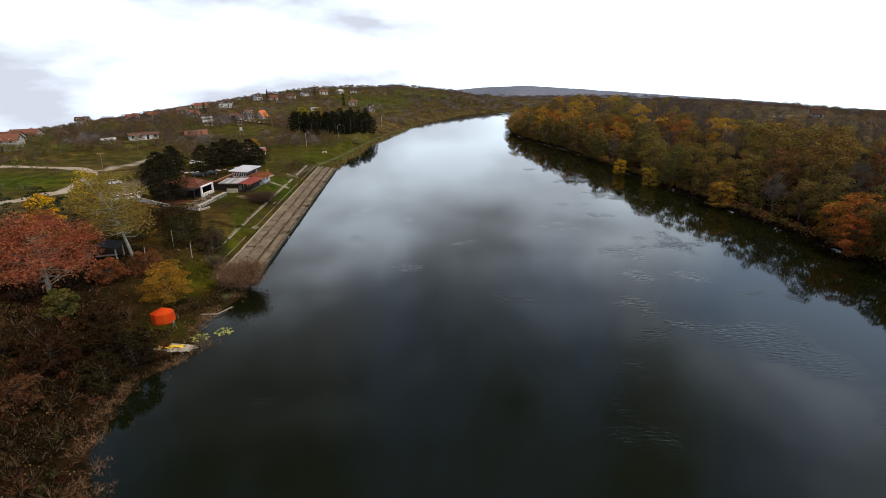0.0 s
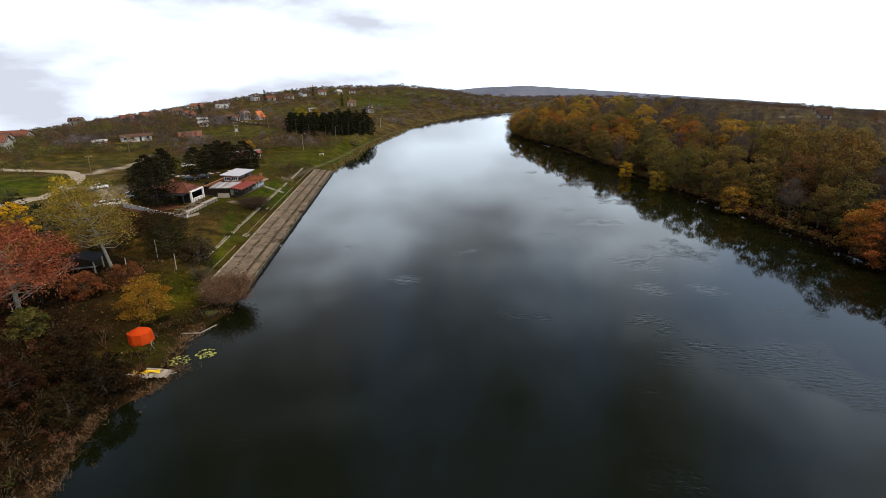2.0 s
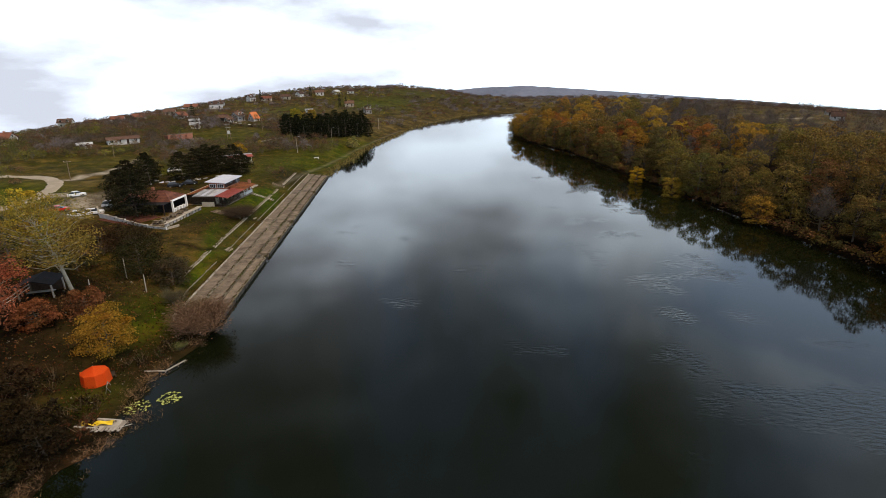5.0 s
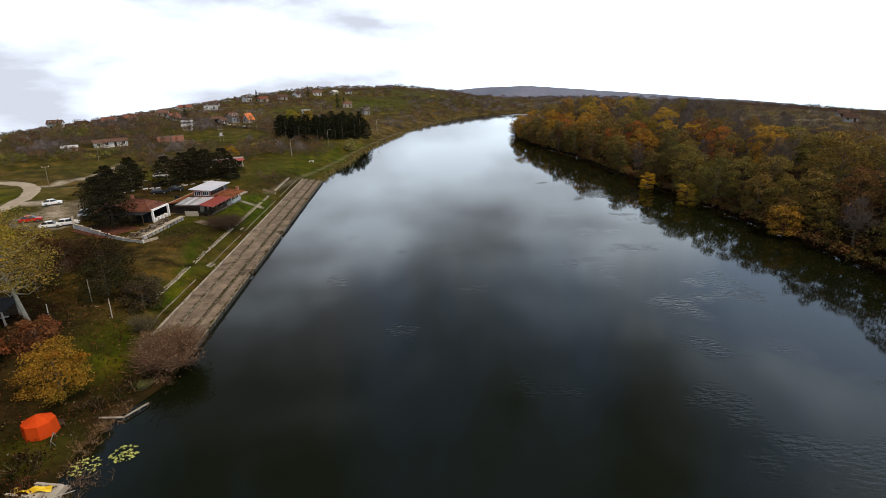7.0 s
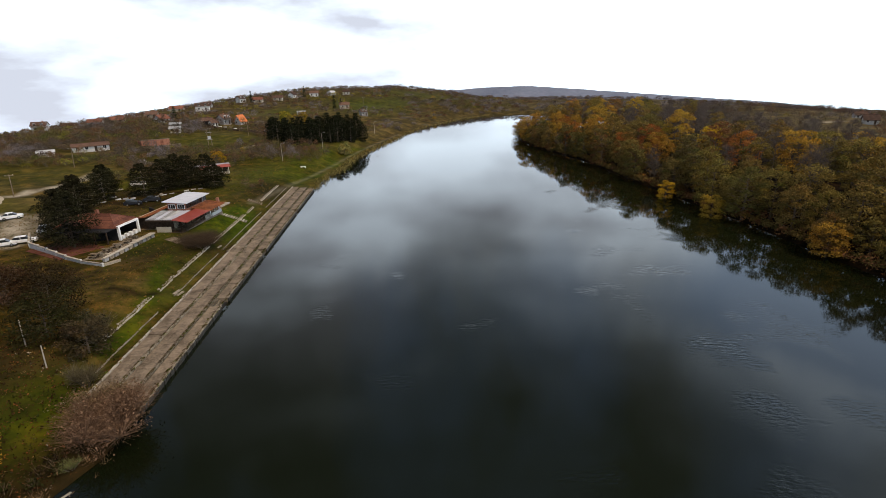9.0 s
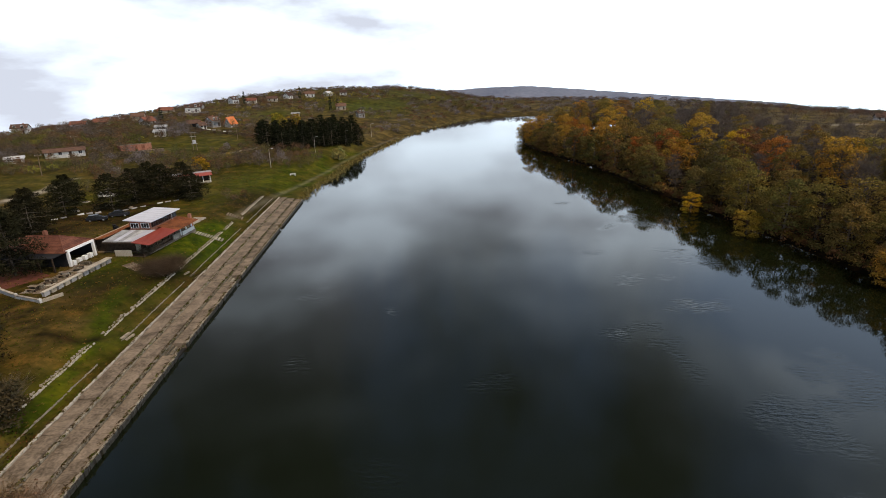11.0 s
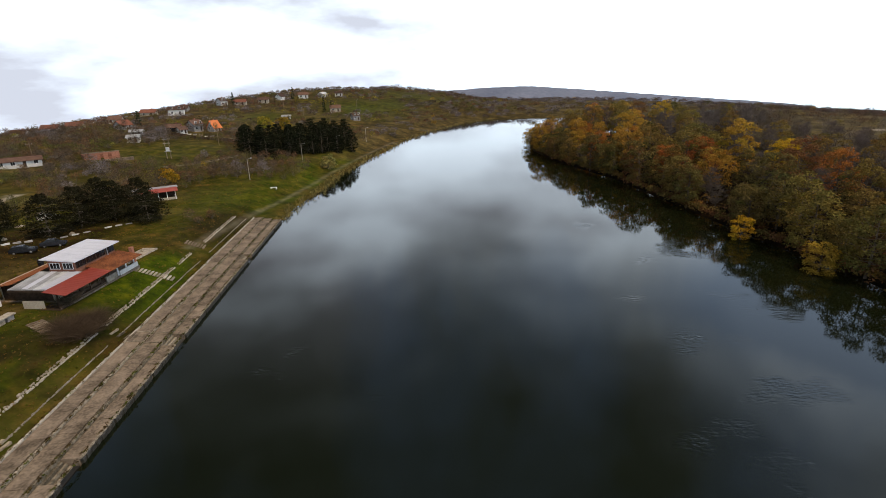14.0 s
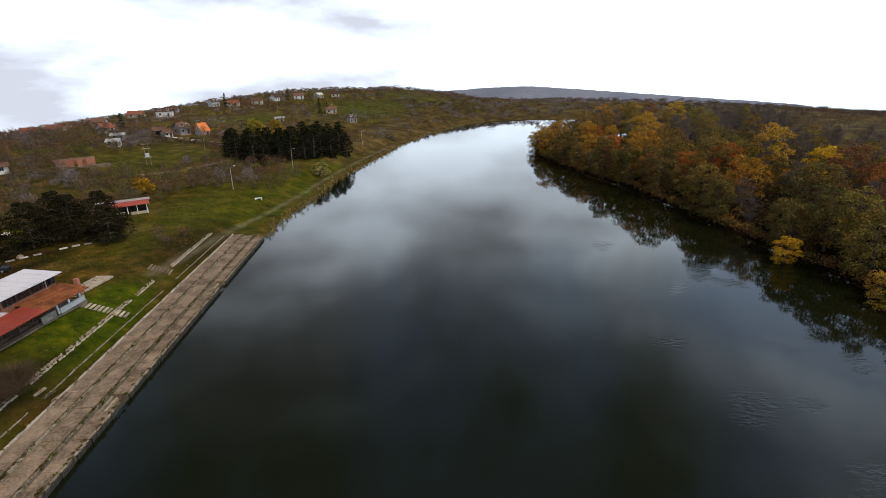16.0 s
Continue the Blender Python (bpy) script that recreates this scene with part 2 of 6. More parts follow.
wfar, wnear = wt.nodes.new("ShaderNodeMapRange"), wt.nodes.new("ShaderNodeMath")           # still water further up
wfar.inputs["From Min"].default_value, wfar.inputs["From Max"].default_value = 130, 230
wfar.inputs["To Min"].default_value, wfar.inputs["To Max"].default_value = 0.09, 0.26
wnear.operation = "SUBTRACT"
k(wxy.outputs["Y"], wfar.inputs["Value"])
k(wp.outputs["Fac"], wnear.inputs[0])
k(wfar.outputs["Result"], wnear.inputs[1])
k(wnear.outputs[0], wsum.inputs[0])
k(wex.outputs["Color"], wsum.inputs[1])
k(wsum.outputs[0], wr.inputs["Value"])
k(wr.outputs["Result"], wbp.inputs["Strength"])
k(wn.outputs["Fac"], wbp.inputs["Height"])
k(wbp.outputs["Normal"], wb.inputs["Normal"])
k(wd.outputs["Fac"], wc.inputs["Fac"])
k(wc.outputs["Color"], wb.inputs["Base Color"])

# ground: turf, dry scrub and leaf litter, bare earth, by the "cover" layer of the sheet
GROUND, gn, gbs = material("ground_cover")
gat = gn.nodes.new("ShaderNodeAttribute")
gat.attribute_name = "cover"
sep = gn.nodes.new("ShaderNodeSeparateColor")
gco = gn.nodes.new("ShaderNodeTexCoord")
k = gn.links.new


def ground_tone(dark, mid, light, scale):
    n = gn.nodes.new("ShaderNodeTexNoise")
    n.inputs["Scale"].default_value, n.inputs["Detail"].default_value, n.inputs["Roughness"].default_value = scale, 8, 0.7
    r = gn.nodes.new("ShaderNodeValToRGB")
    r.color_ramp.elements[0].position, r.color_ramp.elements[1].position = 0.35, 0.66
    r.color_ramp.elements[0].color, r.color_ramp.elements[1].color = (*dark, 1), (*light, 1)
    e = r.color_ramp.elements.new(0.5)
    e.color = (*mid, 1)
    k(gco.outputs["Object"], n.inputs["Vector"])
    k(n.outputs["Fac"], r.inputs["Fac"])
    return r.outputs["Color"]


def ground_mix(fac, a, b):
    x = gn.nodes.new("ShaderNodeMix")
    x.data_type = "RGBA"
    k(fac, x.inputs["Factor"])
    k(a, x.inputs["A"])
    k(b, x.inputs["B"])
    return x.outputs["Result"]


k(gat.outputs["Color"], sep.inputs["Color"])
g_scrub = ground_tone((0.02, 0.015, 0.005), (0.062, 0.046, 0.014), (0.14, 0.098, 0.032), 0.12)
g_turf = ground_tone((0.011, 0.008, 0.002), (0.046, 0.033, 0.005), (0.14, 0.074, 0.016), 0.24)
# leaf litter, darkened to carry pine shade and near-bank lens falloff
g_litter_shade = ground_tone((0.004, 0.003, 0.001), (0.011, 0.007, 0.003), (0.032, 0.016, 0.006), 0.35)
g_bare = ground_tone((0.15, 0.125, 0.09), (0.27, 0.235, 0.18), (0.4, 0.36, 0.29), 0.25)
col = ground_mix(sep.outputs["Red"], g_scrub, g_turf)
g_lawn = ground_tone((0.013, 0.023, 0.001), (0.039, 0.058, 0.002), (0.1, 0.1, 0.004), 0.25)
col = ground_mix(gat.outputs["Alpha"], col, g_lawn)
col = ground_mix(sep.outputs["Blue"], col, g_litter_shade)
col = ground_mix(sep.outputs["Green"], col, g_bare)
k(col, gbs.inputs["Base Color"])
gbs.inputs["Roughness"].default_value, gbs.inputs["Specular IOR Level"].default_value = 0.95, 0.05
gbn, gbp = gn.nodes.new("ShaderNodeTexNoise"), gn.nodes.new("ShaderNodeBump")
gbn.inputs["Scale"].default_value, gbn.inputs["Detail"].default_value = 1.5, 6
gbp.inputs["Strength"].default_value, gbp.inputs["Distance"].default_value = 0.4, 0.2
k(gco.outputs["Object"], gbn.inputs["Vector"])
k(gbn.outputs["Fac"], gbp.inputs["Height"])
k(gbp.outputs["Normal"], gbs.inputs["Normal"])

# ---------------------------------------------------------------- the lie of the land
LEFT_SHORE = [(-25, -160), (-29, -60), (-31, 0), (-31, 35), (-35.5, 41), (-37, 48), (-37.2, 54.5), (-34.6, 57.5), (-36.2, 62.5), (-37.0, 66.5), (-36.3, 71),
              (-34, 78), (-34.0, 86), (-41.7, 200), (-42, 215), (-39, 237), (-38, 262), (-35.5, 280), (-32, 297), (-26, 325), (-22, 352),
              (-9, 398), (12, 445), (28, 470), (43, 484), (74, 489), (100, 484), (122, 462)]
RIGHT_SHORE = [(128, 425), (112, 385), (90, 358), (66, 345), (47, 334), (42, 312), (46, 280), (57, 243), (64.5, 185),
               (70, 153), (73, 125), (76, 104), (79, 86), (82, 50), (84, 0), (86, -60), (88, -160)]
MIDSTREAM = [(30, -400), (24, 0), (18, 100), (13, 200), (6, 260), (2, 310), (12, 355), (40, 402), (90, 428), (200, 445), (400, 466), (3000, 700)]


def to_line(px, py, line, closed=False):
    """Distance to a polyline, and on which side of it (left positive)."""
    best, side = np.full(px.shape, 1e18), np.zeros(px.shape)
    pts = line + line[:1] if closed else line
    for (ax, ay), (bx, by) in zip(pts, pts[1:]):
        dx, dy = bx - ax, by - ay
        s = np.clip(((px - ax) * dx + (py - ay) * dy) / (dx * dx + dy * dy), 0, 1)
        d = (px - ax - s * dx) ** 2 + (py - ay - s * dy) ** 2
        cross = dx * (py - ay) - dy * (px - ax)
        near = d < best
        best, side = np.where(near, d, best), np.where(near, cross, side)
    return np.sqrt(best), np.sign(side)


def inside(px, py, poly):
    odd = np.zeros(px.shape, bool)
    for (ax, ay), (bx, by) in zip(poly, poly[1:] + poly[:1]):
        if ay != by:
            odd ^= ((ay > py) != (by > py)) & (px < (bx - ax) * (py - ay) / (by - ay) + ax)
    return odd


def smooth(a, b, x):
    s = np.clip((x - a) / (b - a), 0, 1)
    return s * s * (3 - 2 * s)


def bump(x, y, cx, cy, sx, sy):
    return np.exp(-((x - cx) / sx) ** 2 / 2 - ((y - cy) / sy) ** 2 / 2)


def waves(x, y, seed, size):
    """A soft pseudo-random relief between -1 and 1."""
    r = np.random.RandomState(seed)
    z = np.zeros(np.shape(x))
    for i in range(9):
        a, f = r.uniform(0, 2 * math.pi), r.uniform(0.6, 2.6) / size
        z = z + np.sin(2 * math.pi * f * (x * math.cos(a) + y * math.sin(a)) + r.uniform(0, 6.3))
    return z / 5


def meadow(x, y):
    """Open grassy patches between the scrub."""
    return smooth(0.15, 0.6, waves(x, y, 41, 75))


def land(x, y):
    """Height of the ground, distance from the shore (negative in the water), and 1 on the left bank."""
    x, y = np.asarray(x, float), np.asarray(y, float)
    river = LEFT_SHORE + RIGHT_SHORE
    d, _ = to_line(x, y, river, True)
    d = np.where(inside(x, y, river), -d, d)
    off, left = to_line(x, y, MIDSTREAM)
    blend = smooth(-45, 45, off * left)
    left = left > 0
    zl = np.interp(d, [-30, -3, 0, 1.0, 3, 7.5, 11, 15, 24, 40, 70, 110, 160, 250, 350, 500, 900, 3000],
                   [-3, -1.3, -0.15, 0.25, 0.5, 0.75, 2.2, 3.6, 4.2, 4.6, 6.2, 8.4, 10.2, 10, 6, -3, -30, -170])
    zl = np.where(d > 0, zl * (1 - 0.45 * smooth(-40, 80, x)) * np.where(zl > 0, 1 - 0.7 * smooth(-150, -270, x), 1), zl)
    zl = zl + np.where(d > 0, smooth(5, 60, d), 0) * (5.2 * bump(x, y, -190, 470, 110, 130) + 10.5 * bump(x, y, -85, 610, 85, 85) + 5 * bump(x, y, 260, 900, 160, 90))
    zl = np.where((d > 0) & (d < 2.1) & (y > 88) & (y < 197), -0.55, zl)      # footing of the embankment
    zr = np.interp(d, [-30, -3, 0, 2, 8, 25, 60, 120, 200, 300, 500, 900, 3000],
                   [-3, -1.3, -0.15, 0.6, 2.2, 5.5, 8.5, 7.5, 3.5, -4, -24, -70, -260])
    z = zl * blend + zr * (1 - blend)
    way = x / np.maximum(y, 1.0)
    z = z - 12 * smooth(600, 740, y) * smooth(0.015, 0.08, way) * smooth(0.5, 0.4, way)      # open valley to the north-east
    z = z - 0.075 * np.maximum(0, -x - 235) - 8 * smooth(110, 460, x) * smooth(350, 700, y) - 0.06 * np.maximum(0, x - 220)
    z = z + np.clip(d - 6, 0, 60) / 60 * (0.9 * waves(x, y, 3, 60) + 0.35 * waves(x, y, 5, 17)) + np.clip(d, 0, 6) / 6 * 0.08 * waves(x, y, 7, 5)
    # levelled yard of the restaurant and the car park behind it
    yard = smooth(1.05, 0.4, np.maximum(np.abs(x + 66 + (y - 140) * 0.065) / 13, np.abs(y - 145) / 34) * 1.0 - 0.25)
    z = np.where(left, z * (1 - yard) + 4.3 * yard, z)
    return z, d, left


def height(x, y):
    return float(land(np.array([x]), np.array([y]))[0][0])


def link_mesh(name, verts, faces, mat, smooth_shade=False):
    me = bpy.data.meshes.new(name)
    me.from_pydata(verts, [], faces)
    me.materials.append(mat)
    if smooth_shade:
        me.polygons.foreach_set("use_smooth", [True] * len(me.polygons))
    me.update()
    return new(name, me)


def spread(stops):
    """Coordinates whose spacing grows away from the middle: (from, to, step) rows."""
    out = []
    for a, b, s in stops:
        out += list(np.arange(a, b, s))
    return np.array(out + [stops[-1][1]])


GX = spread([(-3200, -1000, 120), (-1000, -400, 30), (-400, -180, 8), (-180, -70, 1.8), (-70, -26, 1.0), (-26, 40, 8), (40, 140, 3), (140, 400, 10), (400, 1000, 40), (1000, 3200, 150)])
GY = spread([(-400, -40, 30), (-40, 30, 5), (30, 215, 1.6), (215, 360, 3), (360, 700, 8), (700, 1200, 25), (1200, 3600, 120)])
gx, gy = np.meshgrid(GX, GY)
gz, gd, gl = land(gx, gy)
nx, ny = len(GX), len(GY)
idx = np.arange(nx * ny).reshape(ny, nx)
quads = np.stack([idx[:-1, :-1], idx[:-1, 1:], idx[1:, 1:], idx[1:, :-1]], -1).reshape(-1, 4)
ground = link_mesh("ground", np.stack([gx, gy, gz], -1).reshape(-1, 3).tolist(), quads.tolist(), GROUND, True)
tagged(ground, "grassy and scrubby valley ground with brown leaf litter", "ground", kind="structure")
# cover: red turf, green bare earth, blue leaf litter and painted pine shade
ROAD = [(-260, 176), (-190, 174), (-145, 171.5), (-133, 174.5), (-123, 172), (-115.5, 167.5), (-111, 161), (-108.5, 154), (-107.3, 147), (-107.5, 138), (-111, 120), (-118, 90), (-130, 40)]
TRACK = [(-114, 169), (-112, 176), (-110.5, 184), (-111, 194), (-112, 206)]
LANE = [(-108, 150), (-100, 152), (-92, 143), (-86, 134)]
SHORE_PATH = [(-52, 172), (-50, 205), (-46.5, 225), (-43.5, 245), (-42, 262), (-39.5, 280), (-36, 300), (-30, 330), (-25, 355), (-12, 402), (8, 450)]
FOOTPATH = [(-64, 120.5), (-60.5, 117.4), (-57.7, 115.0), (-54.5, 112.4), (-51.8, 111.3), (-48.5, 111.6), (-46.4, 113.8)]
UPPER_PATH = [(-96, 250), (-84, 272), (-72, 292), (-62, 310)]
turf = np.where(gl, smooth(70, 30, gd) * smooth(80, 105, gy) * smooth(330, 250, gy), 0)
turf = np.maximum(turf, np.where(gl, smooth(16, 4, gd) * smooth(200, 220, gy) * smooth(470, 420, gy), 0))
turf = np.maximum(turf, 0.9 * bump(gx, gy, -105, 275, 22, 30))
turf = np.maximum(turf, 0.98 * bump(gx, gy, -128, 150, 17, 13))
turf = np.maximum(turf, 0.85 * bump(gx, gy, -124, 198, 30, 22))
turf = np.maximum(turf, 0.55 * bump(gx, gy, -80, 470, 60, 40))
turf = np.maximum(turf, np.where(gl, 0.75 * smooth(15, 40, gd) * smooth(120, 200, gy) * meadow(gx, gy), 0))
turf = np.clip(turf * (0.72 + 0.4 * waves(gx, gy, 11, 30) + 0.4 * waves(gx, gy, 12, 11)), 0, 1)
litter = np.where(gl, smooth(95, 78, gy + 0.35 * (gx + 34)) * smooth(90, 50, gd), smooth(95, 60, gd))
litter = np.maximum(litter, 0.2 * smooth(400, 560, gy))
litter = litter * (1 - 0.85 * np.maximum(bump(gx, gy, -43.5, 82, 5, 7), bump(gx, gy, -41.5, 66, 3.5, 3)))
turf = np.maximum(turf, 0.9 * np.maximum(bump(gx, gy, -43.5, 82, 6, 8), bump(gx, gy, -41.5, 66, 4, 4)))
lawn = smooth(1.3, 0.8, np.hypot((gx + 50.5 + 0.065 * (gy - 150)) / 5, (gy - 152) / 16))
lawn = np.maximum(lawn, 0.75 * smooth(1.3, 0.7, np.hypot((gx + 57) / 4, (gy - 135) / 9)))
GREEN_WAY = [(-53.4, 135), (-51.6, 128), (-50.4, 121.4), (-48.7, 117.5), (-47, 112), (-45, 104), (-44, 96)]
lawn = np.maximum(lawn, 0.85 * smooth(1.7, 0.5, to_line(gx, gy, GREEN_WAY)[0]))
lawn = np.maximum(lawn, 0.9 * bump(gx, gy, -43.2, 84.5, 4, 6) + 0.7 * bump(gx, gy, -40.5, 65.5, 3, 3))
strips = np.where(gl, smooth(7, 8.2, gd) * smooth(14, 11.5, gd) * smooth(88, 100, gy) * smooth(285, 250, gy), 0)
shore = np.where(gl, smooth(1, 4, gd) * smooth(30, 12, gd) * smooth(190, 208, gy) * smooth(330, 270, gy), 0)
lawn = np.maximum(lawn, np.clip(np.maximum(0.55 * strips, 0.9 * shore) * (0.7 + 0.6 * waves(gx, gy, 53, 22)), 0, 1))
for cx, cy, sx, sy, v in ((-62, 188, 8, 13, 0.45), (-124, 199, 26, 18, 0.3), (-152, 218, 25, 18, 0.25), (-112, 233, 14, 12, 0.25), (-98, 262, 22, 18, 0.25), (-150, 180, 20, 14, 0.25), (-58, 214, 11, 22, 0.75), (-66, 240, 10, 14, 0.5), (-48, 248, 6, 20, 0.7), (-107, 280, 24, 26, 0.45), (-61, 470, 22, 30, 0.8), (-40, 500, 16, 26, 0.7), (-109, 400, 14, 18, 0.6), (-20, 560, 40, 22, 0.6), (-126, 149, 16, 12, 1.0), (-88, 187, 8, 7, 0.7), (-62, 330, 10, 20, 0.5)):
    lawn = np.maximum(lawn, v * bump(gx, gy, cx, cy, sx, sy))
bare = np.zeros(gx.shape)
for line, w in ((TRACK, 1.0), (LANE, 1.6), (SHORE_PATH, 0.3), (UPPER_PATH, 0.8)):
    bare = np.maximum(bare, (0.2 if w < 0.5 else 1.0) * smooth(w + 1.0, w * 0.6, to_line(gx, gy, line)[0]))
bare = np.maximum(bare, 0.5 * smooth(1.25, 0.8, np.hypot((gx + 91) / 7, (gy - 144) / 13)))
litter = np.maximum(litter, 0.85 * smooth(0.75, 0.15, to_line(gx, gy, FOOTPATH)[0]))
pine_shade = np.maximum(smooth(1.2, 0.8, np.hypot((gx + 81) / 10, (gy - 176) / 19)), smooth(1.2, 0.8, np.hypot((gx + 86) / 8, (gy - 153) / 10)))
litter = np.maximum(litter, 0.9 * pine_shade * np.clip(0.75 + 0.5 * waves(gx, gy, 81, 12), 0, 1) * (1 - bump(gx, gy, -91.5, 188, 5, 5)))     # shade under the pines, painted as dark needle litter
brown = bump(gx, gy, -52.5, 190, 4, 9) + 0.8 * bump(gx, gy, -50, 138, 5, 6) + 0.6 * bump(gx, gy, -56, 127, 4, 5)      # dead brown weeds
litter = np.maximum(litter, np.clip(brown, 0, 0.7))
bare = np.maximum(bare, 0.9 * smooth(1.3, 0.7, np.hypot((gx - 192 - 0.8 * (gy - 298)) / 8, (gy - 298) / 4)))      # stubble strip beyond the wood
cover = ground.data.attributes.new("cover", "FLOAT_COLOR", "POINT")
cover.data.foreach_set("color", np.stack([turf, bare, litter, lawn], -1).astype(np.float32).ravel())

# long wooded ridge on the horizon; blue distance haze is in its base colour
HAZY_HILL = grained("far_woods_haze_blue", (0.11, 0.13, 0.185), (0.18, 0.2, 0.26), 0.006, 0.95, 0.1, 9, vary=0.0)
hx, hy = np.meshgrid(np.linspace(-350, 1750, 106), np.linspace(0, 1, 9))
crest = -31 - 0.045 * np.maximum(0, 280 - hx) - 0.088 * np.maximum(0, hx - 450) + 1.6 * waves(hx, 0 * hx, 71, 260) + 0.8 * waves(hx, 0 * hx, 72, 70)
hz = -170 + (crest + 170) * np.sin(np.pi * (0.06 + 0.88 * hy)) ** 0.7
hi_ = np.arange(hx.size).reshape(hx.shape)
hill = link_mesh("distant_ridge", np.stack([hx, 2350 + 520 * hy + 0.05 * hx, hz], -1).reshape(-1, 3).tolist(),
                 np.stack([hi_[:-1, :-1], hi_[:-1, 1:], hi_[1:, 1:], hi_[1:, :-1]], -1).reshape(-1, 4).tolist(), HAZY_HILL, True)
tagged(hill, "long wooded ridge on the horizon, haze-blue in colour", "hill", kind="structure")

# the river, one sheet at height nought inside the banks
water = link_mesh("water", [(x, y, 0.0) for x, y in LEFT_SHORE + RIGHT_SHORE], [tuple(range(len(LEFT_SHORE + RIGHT_SHORE)))[::-1]], WATER)
bmw = bmesh.new()
bmw.from_mesh(water.data)
bmesh.ops.triangulate(bmw, faces=bmw.faces)
for f in bmw.faces:
    if f.normal.z < 0:
        f.normal_flip()
bmw.to_mesh(water.data)
bmw.free()
tagged(water, "calm dark green river water mirroring the sky", "river", kind="structure")


def strip(name, line, half, mat, lift, label, category):
    """A ribbon of road that follows the ground."""
    pts = []
    for (ax, ay), (bx, by) in zip(line, line[1:]):
        n = max(1, int(math.hypot(bx - ax, by - ay) / 1.5))
        pts += [(ax + (bx - ax) * i / n, ay + (by - ay) * i / n) for i in range(n)]
    pts = np.array(pts + [line[-1]], float)
    for _ in range(12):
        pts[1:-1] = (pts[:-2] + 2 * pts[1:-1] + pts[2:]) / 4
    d = np.gradient(pts, axis=0)
    d /= np.linalg.norm(d, axis=1)[:, None]
    nrm = np.stack([-d[:, 1], d[:, 0]], 1)
    cols = np.linspace(-1, 1, 6)
    rag = 1 + 0.1 * waves(pts[:, 0], pts[:, 1], 17, 9)
    verts = np.concatenate([pts[:, None, :] + nrm[:, None, :] * (cols * half)[None, :, None] * rag[:, None, None]], 0).reshape(-1, 2)
    z = land(verts[:, 0], verts[:, 1])[0] + lift
    z = np.where(np.tile(np.abs(cols) > 0.95, len(pts)), z - lift - 0.1, z)
    fs = [(i * 6 + j, i * 6 + j + 1, i * 6 + j + 7, i * 6 + j + 6) for i in range(len(pts) - 1) for j in range(5)]
    return tagged(link_mesh(name, np.c_[verts, z].tolist(), fs, mat, True), label, category, kind="structure")


GRAVEL_ROAD = grained("pale_dirt_road", (0.3, 0.26, 0.2), (0.52, 0.47, 0.38), 0.25, 0.95, 0.4, 15)
strip("road", ROAD, 2.3, GRAVEL_ROAD, 0.14, "pale curving dirt road", "road")


# ---------------------------------------------------------------- builders
def part(name, bm, mat, parent=None, label=""):
    """Links a bmesh as one mesh object, under a thing or a part."""
    me = bpy.data.meshes.new(name)
    bm.to_mesh(me)
    bm.free()
    me.materials.append(mat)
    ob = new(name, me)
    if parent is not None:
        ob.parent = parent
    if label:
        ob["label"] = label
    return ob


def thing(name, m, label, category, group=""):
    ob = new(name)
    ob.matrix_world = m
    return tagged(ob, label, category, group)


def add_box(bm, x0, x1, y0, y1, z0, z1, m=None, bevel=0.0):
    v = [bm.verts.new(p) for p in ((x0, y0, z0), (x1, y0, z0), (x1, y1, z0), (x0, y1, z0), (x0, y0, z1), (x1, y0, z1), (x1, y1, z1), (x0, y1, z1))]
    fs = [bm.faces.new([v[i] for i in q]) for q in ((3, 2, 1, 0), (4, 5, 6, 7), (0, 1, 5, 4), (1, 2, 6, 5), (2, 3, 7, 6), (3, 0, 4, 7))]
    if bevel:
        r = bmesh.ops.bevel(bm, geom=list({e for f in fs for e in f.edges}), offset=bevel, segments=1, affect="EDGES")
        v = list({a for f in r["faces"] for a in f.verts} | {a for a in v if a.is_valid})
    if m is not None:
        for a in v:
            a.co = m @ a.co
    return bm


def box(x0, x1, y0, y1, z0, z1, m=None, bevel=0.0):
    return add_box(bmesh.new(), x0, x1, y0, y1, z0, z1, m, bevel)


def add_tube(bm, pts, radii, sides=6, caps=True):
    """A tapering tube along points."""
    rings, up = [], Vector((0.13, 0.21, 1)).normalized()
    pts = [Vector(p) for p in pts]
    for i, p in enumerate(pts):
        d = (pts[min(i + 1, len(pts) - 1)] - pts[max(i - 1, 0)]).normalized()
        a = d.cross(up if abs(d.dot(up)) < 0.95 else Vector((1, 0, 0))).normalized()
        b = d.cross(a)
        rings.append([bm.verts.new(p + radii[i] * (a * math.cos(6.28319 * j / sides) + b * math.sin(6.28319 * j / sides))) for j in range(sides)])
    for r, s in zip(rings, rings[1:]):
        for j in range(sides):
            bm.faces.new((r[j], r[(j + 1) % sides], s[(j + 1) % sides], s[j]))
    if caps and sides > 2:
        bm.faces.new(rings[0][::-1])
        bm.faces.new(rings[-1])
    return bm


def tube(pts, radii, sides=8):
    return add_tube(bmesh.new(), pts, radii if isinstance(radii, (list, tuple)) else [radii] * len(pts), sides)


def prism(profile, y0, y1, axis="y"):
    """An outline in x and z drawn out along y."""
    bm = bmesh.new()
    a = [bm.verts.new((x, y0, z)) for x, z in profile]
    b = [bm.verts.new((x, y1, z)) for x, z in profile]
    bm.faces.new(a)
    bm.faces.new(b[::-1])
    n = len(a)
    for i in range(n):
        bm.faces.new((a[(i + 1) % n], a[i], b[i], b[(i + 1) % n]))
    bmesh.ops.recalc_face_normals(bm, faces=bm.faces)
    return bm


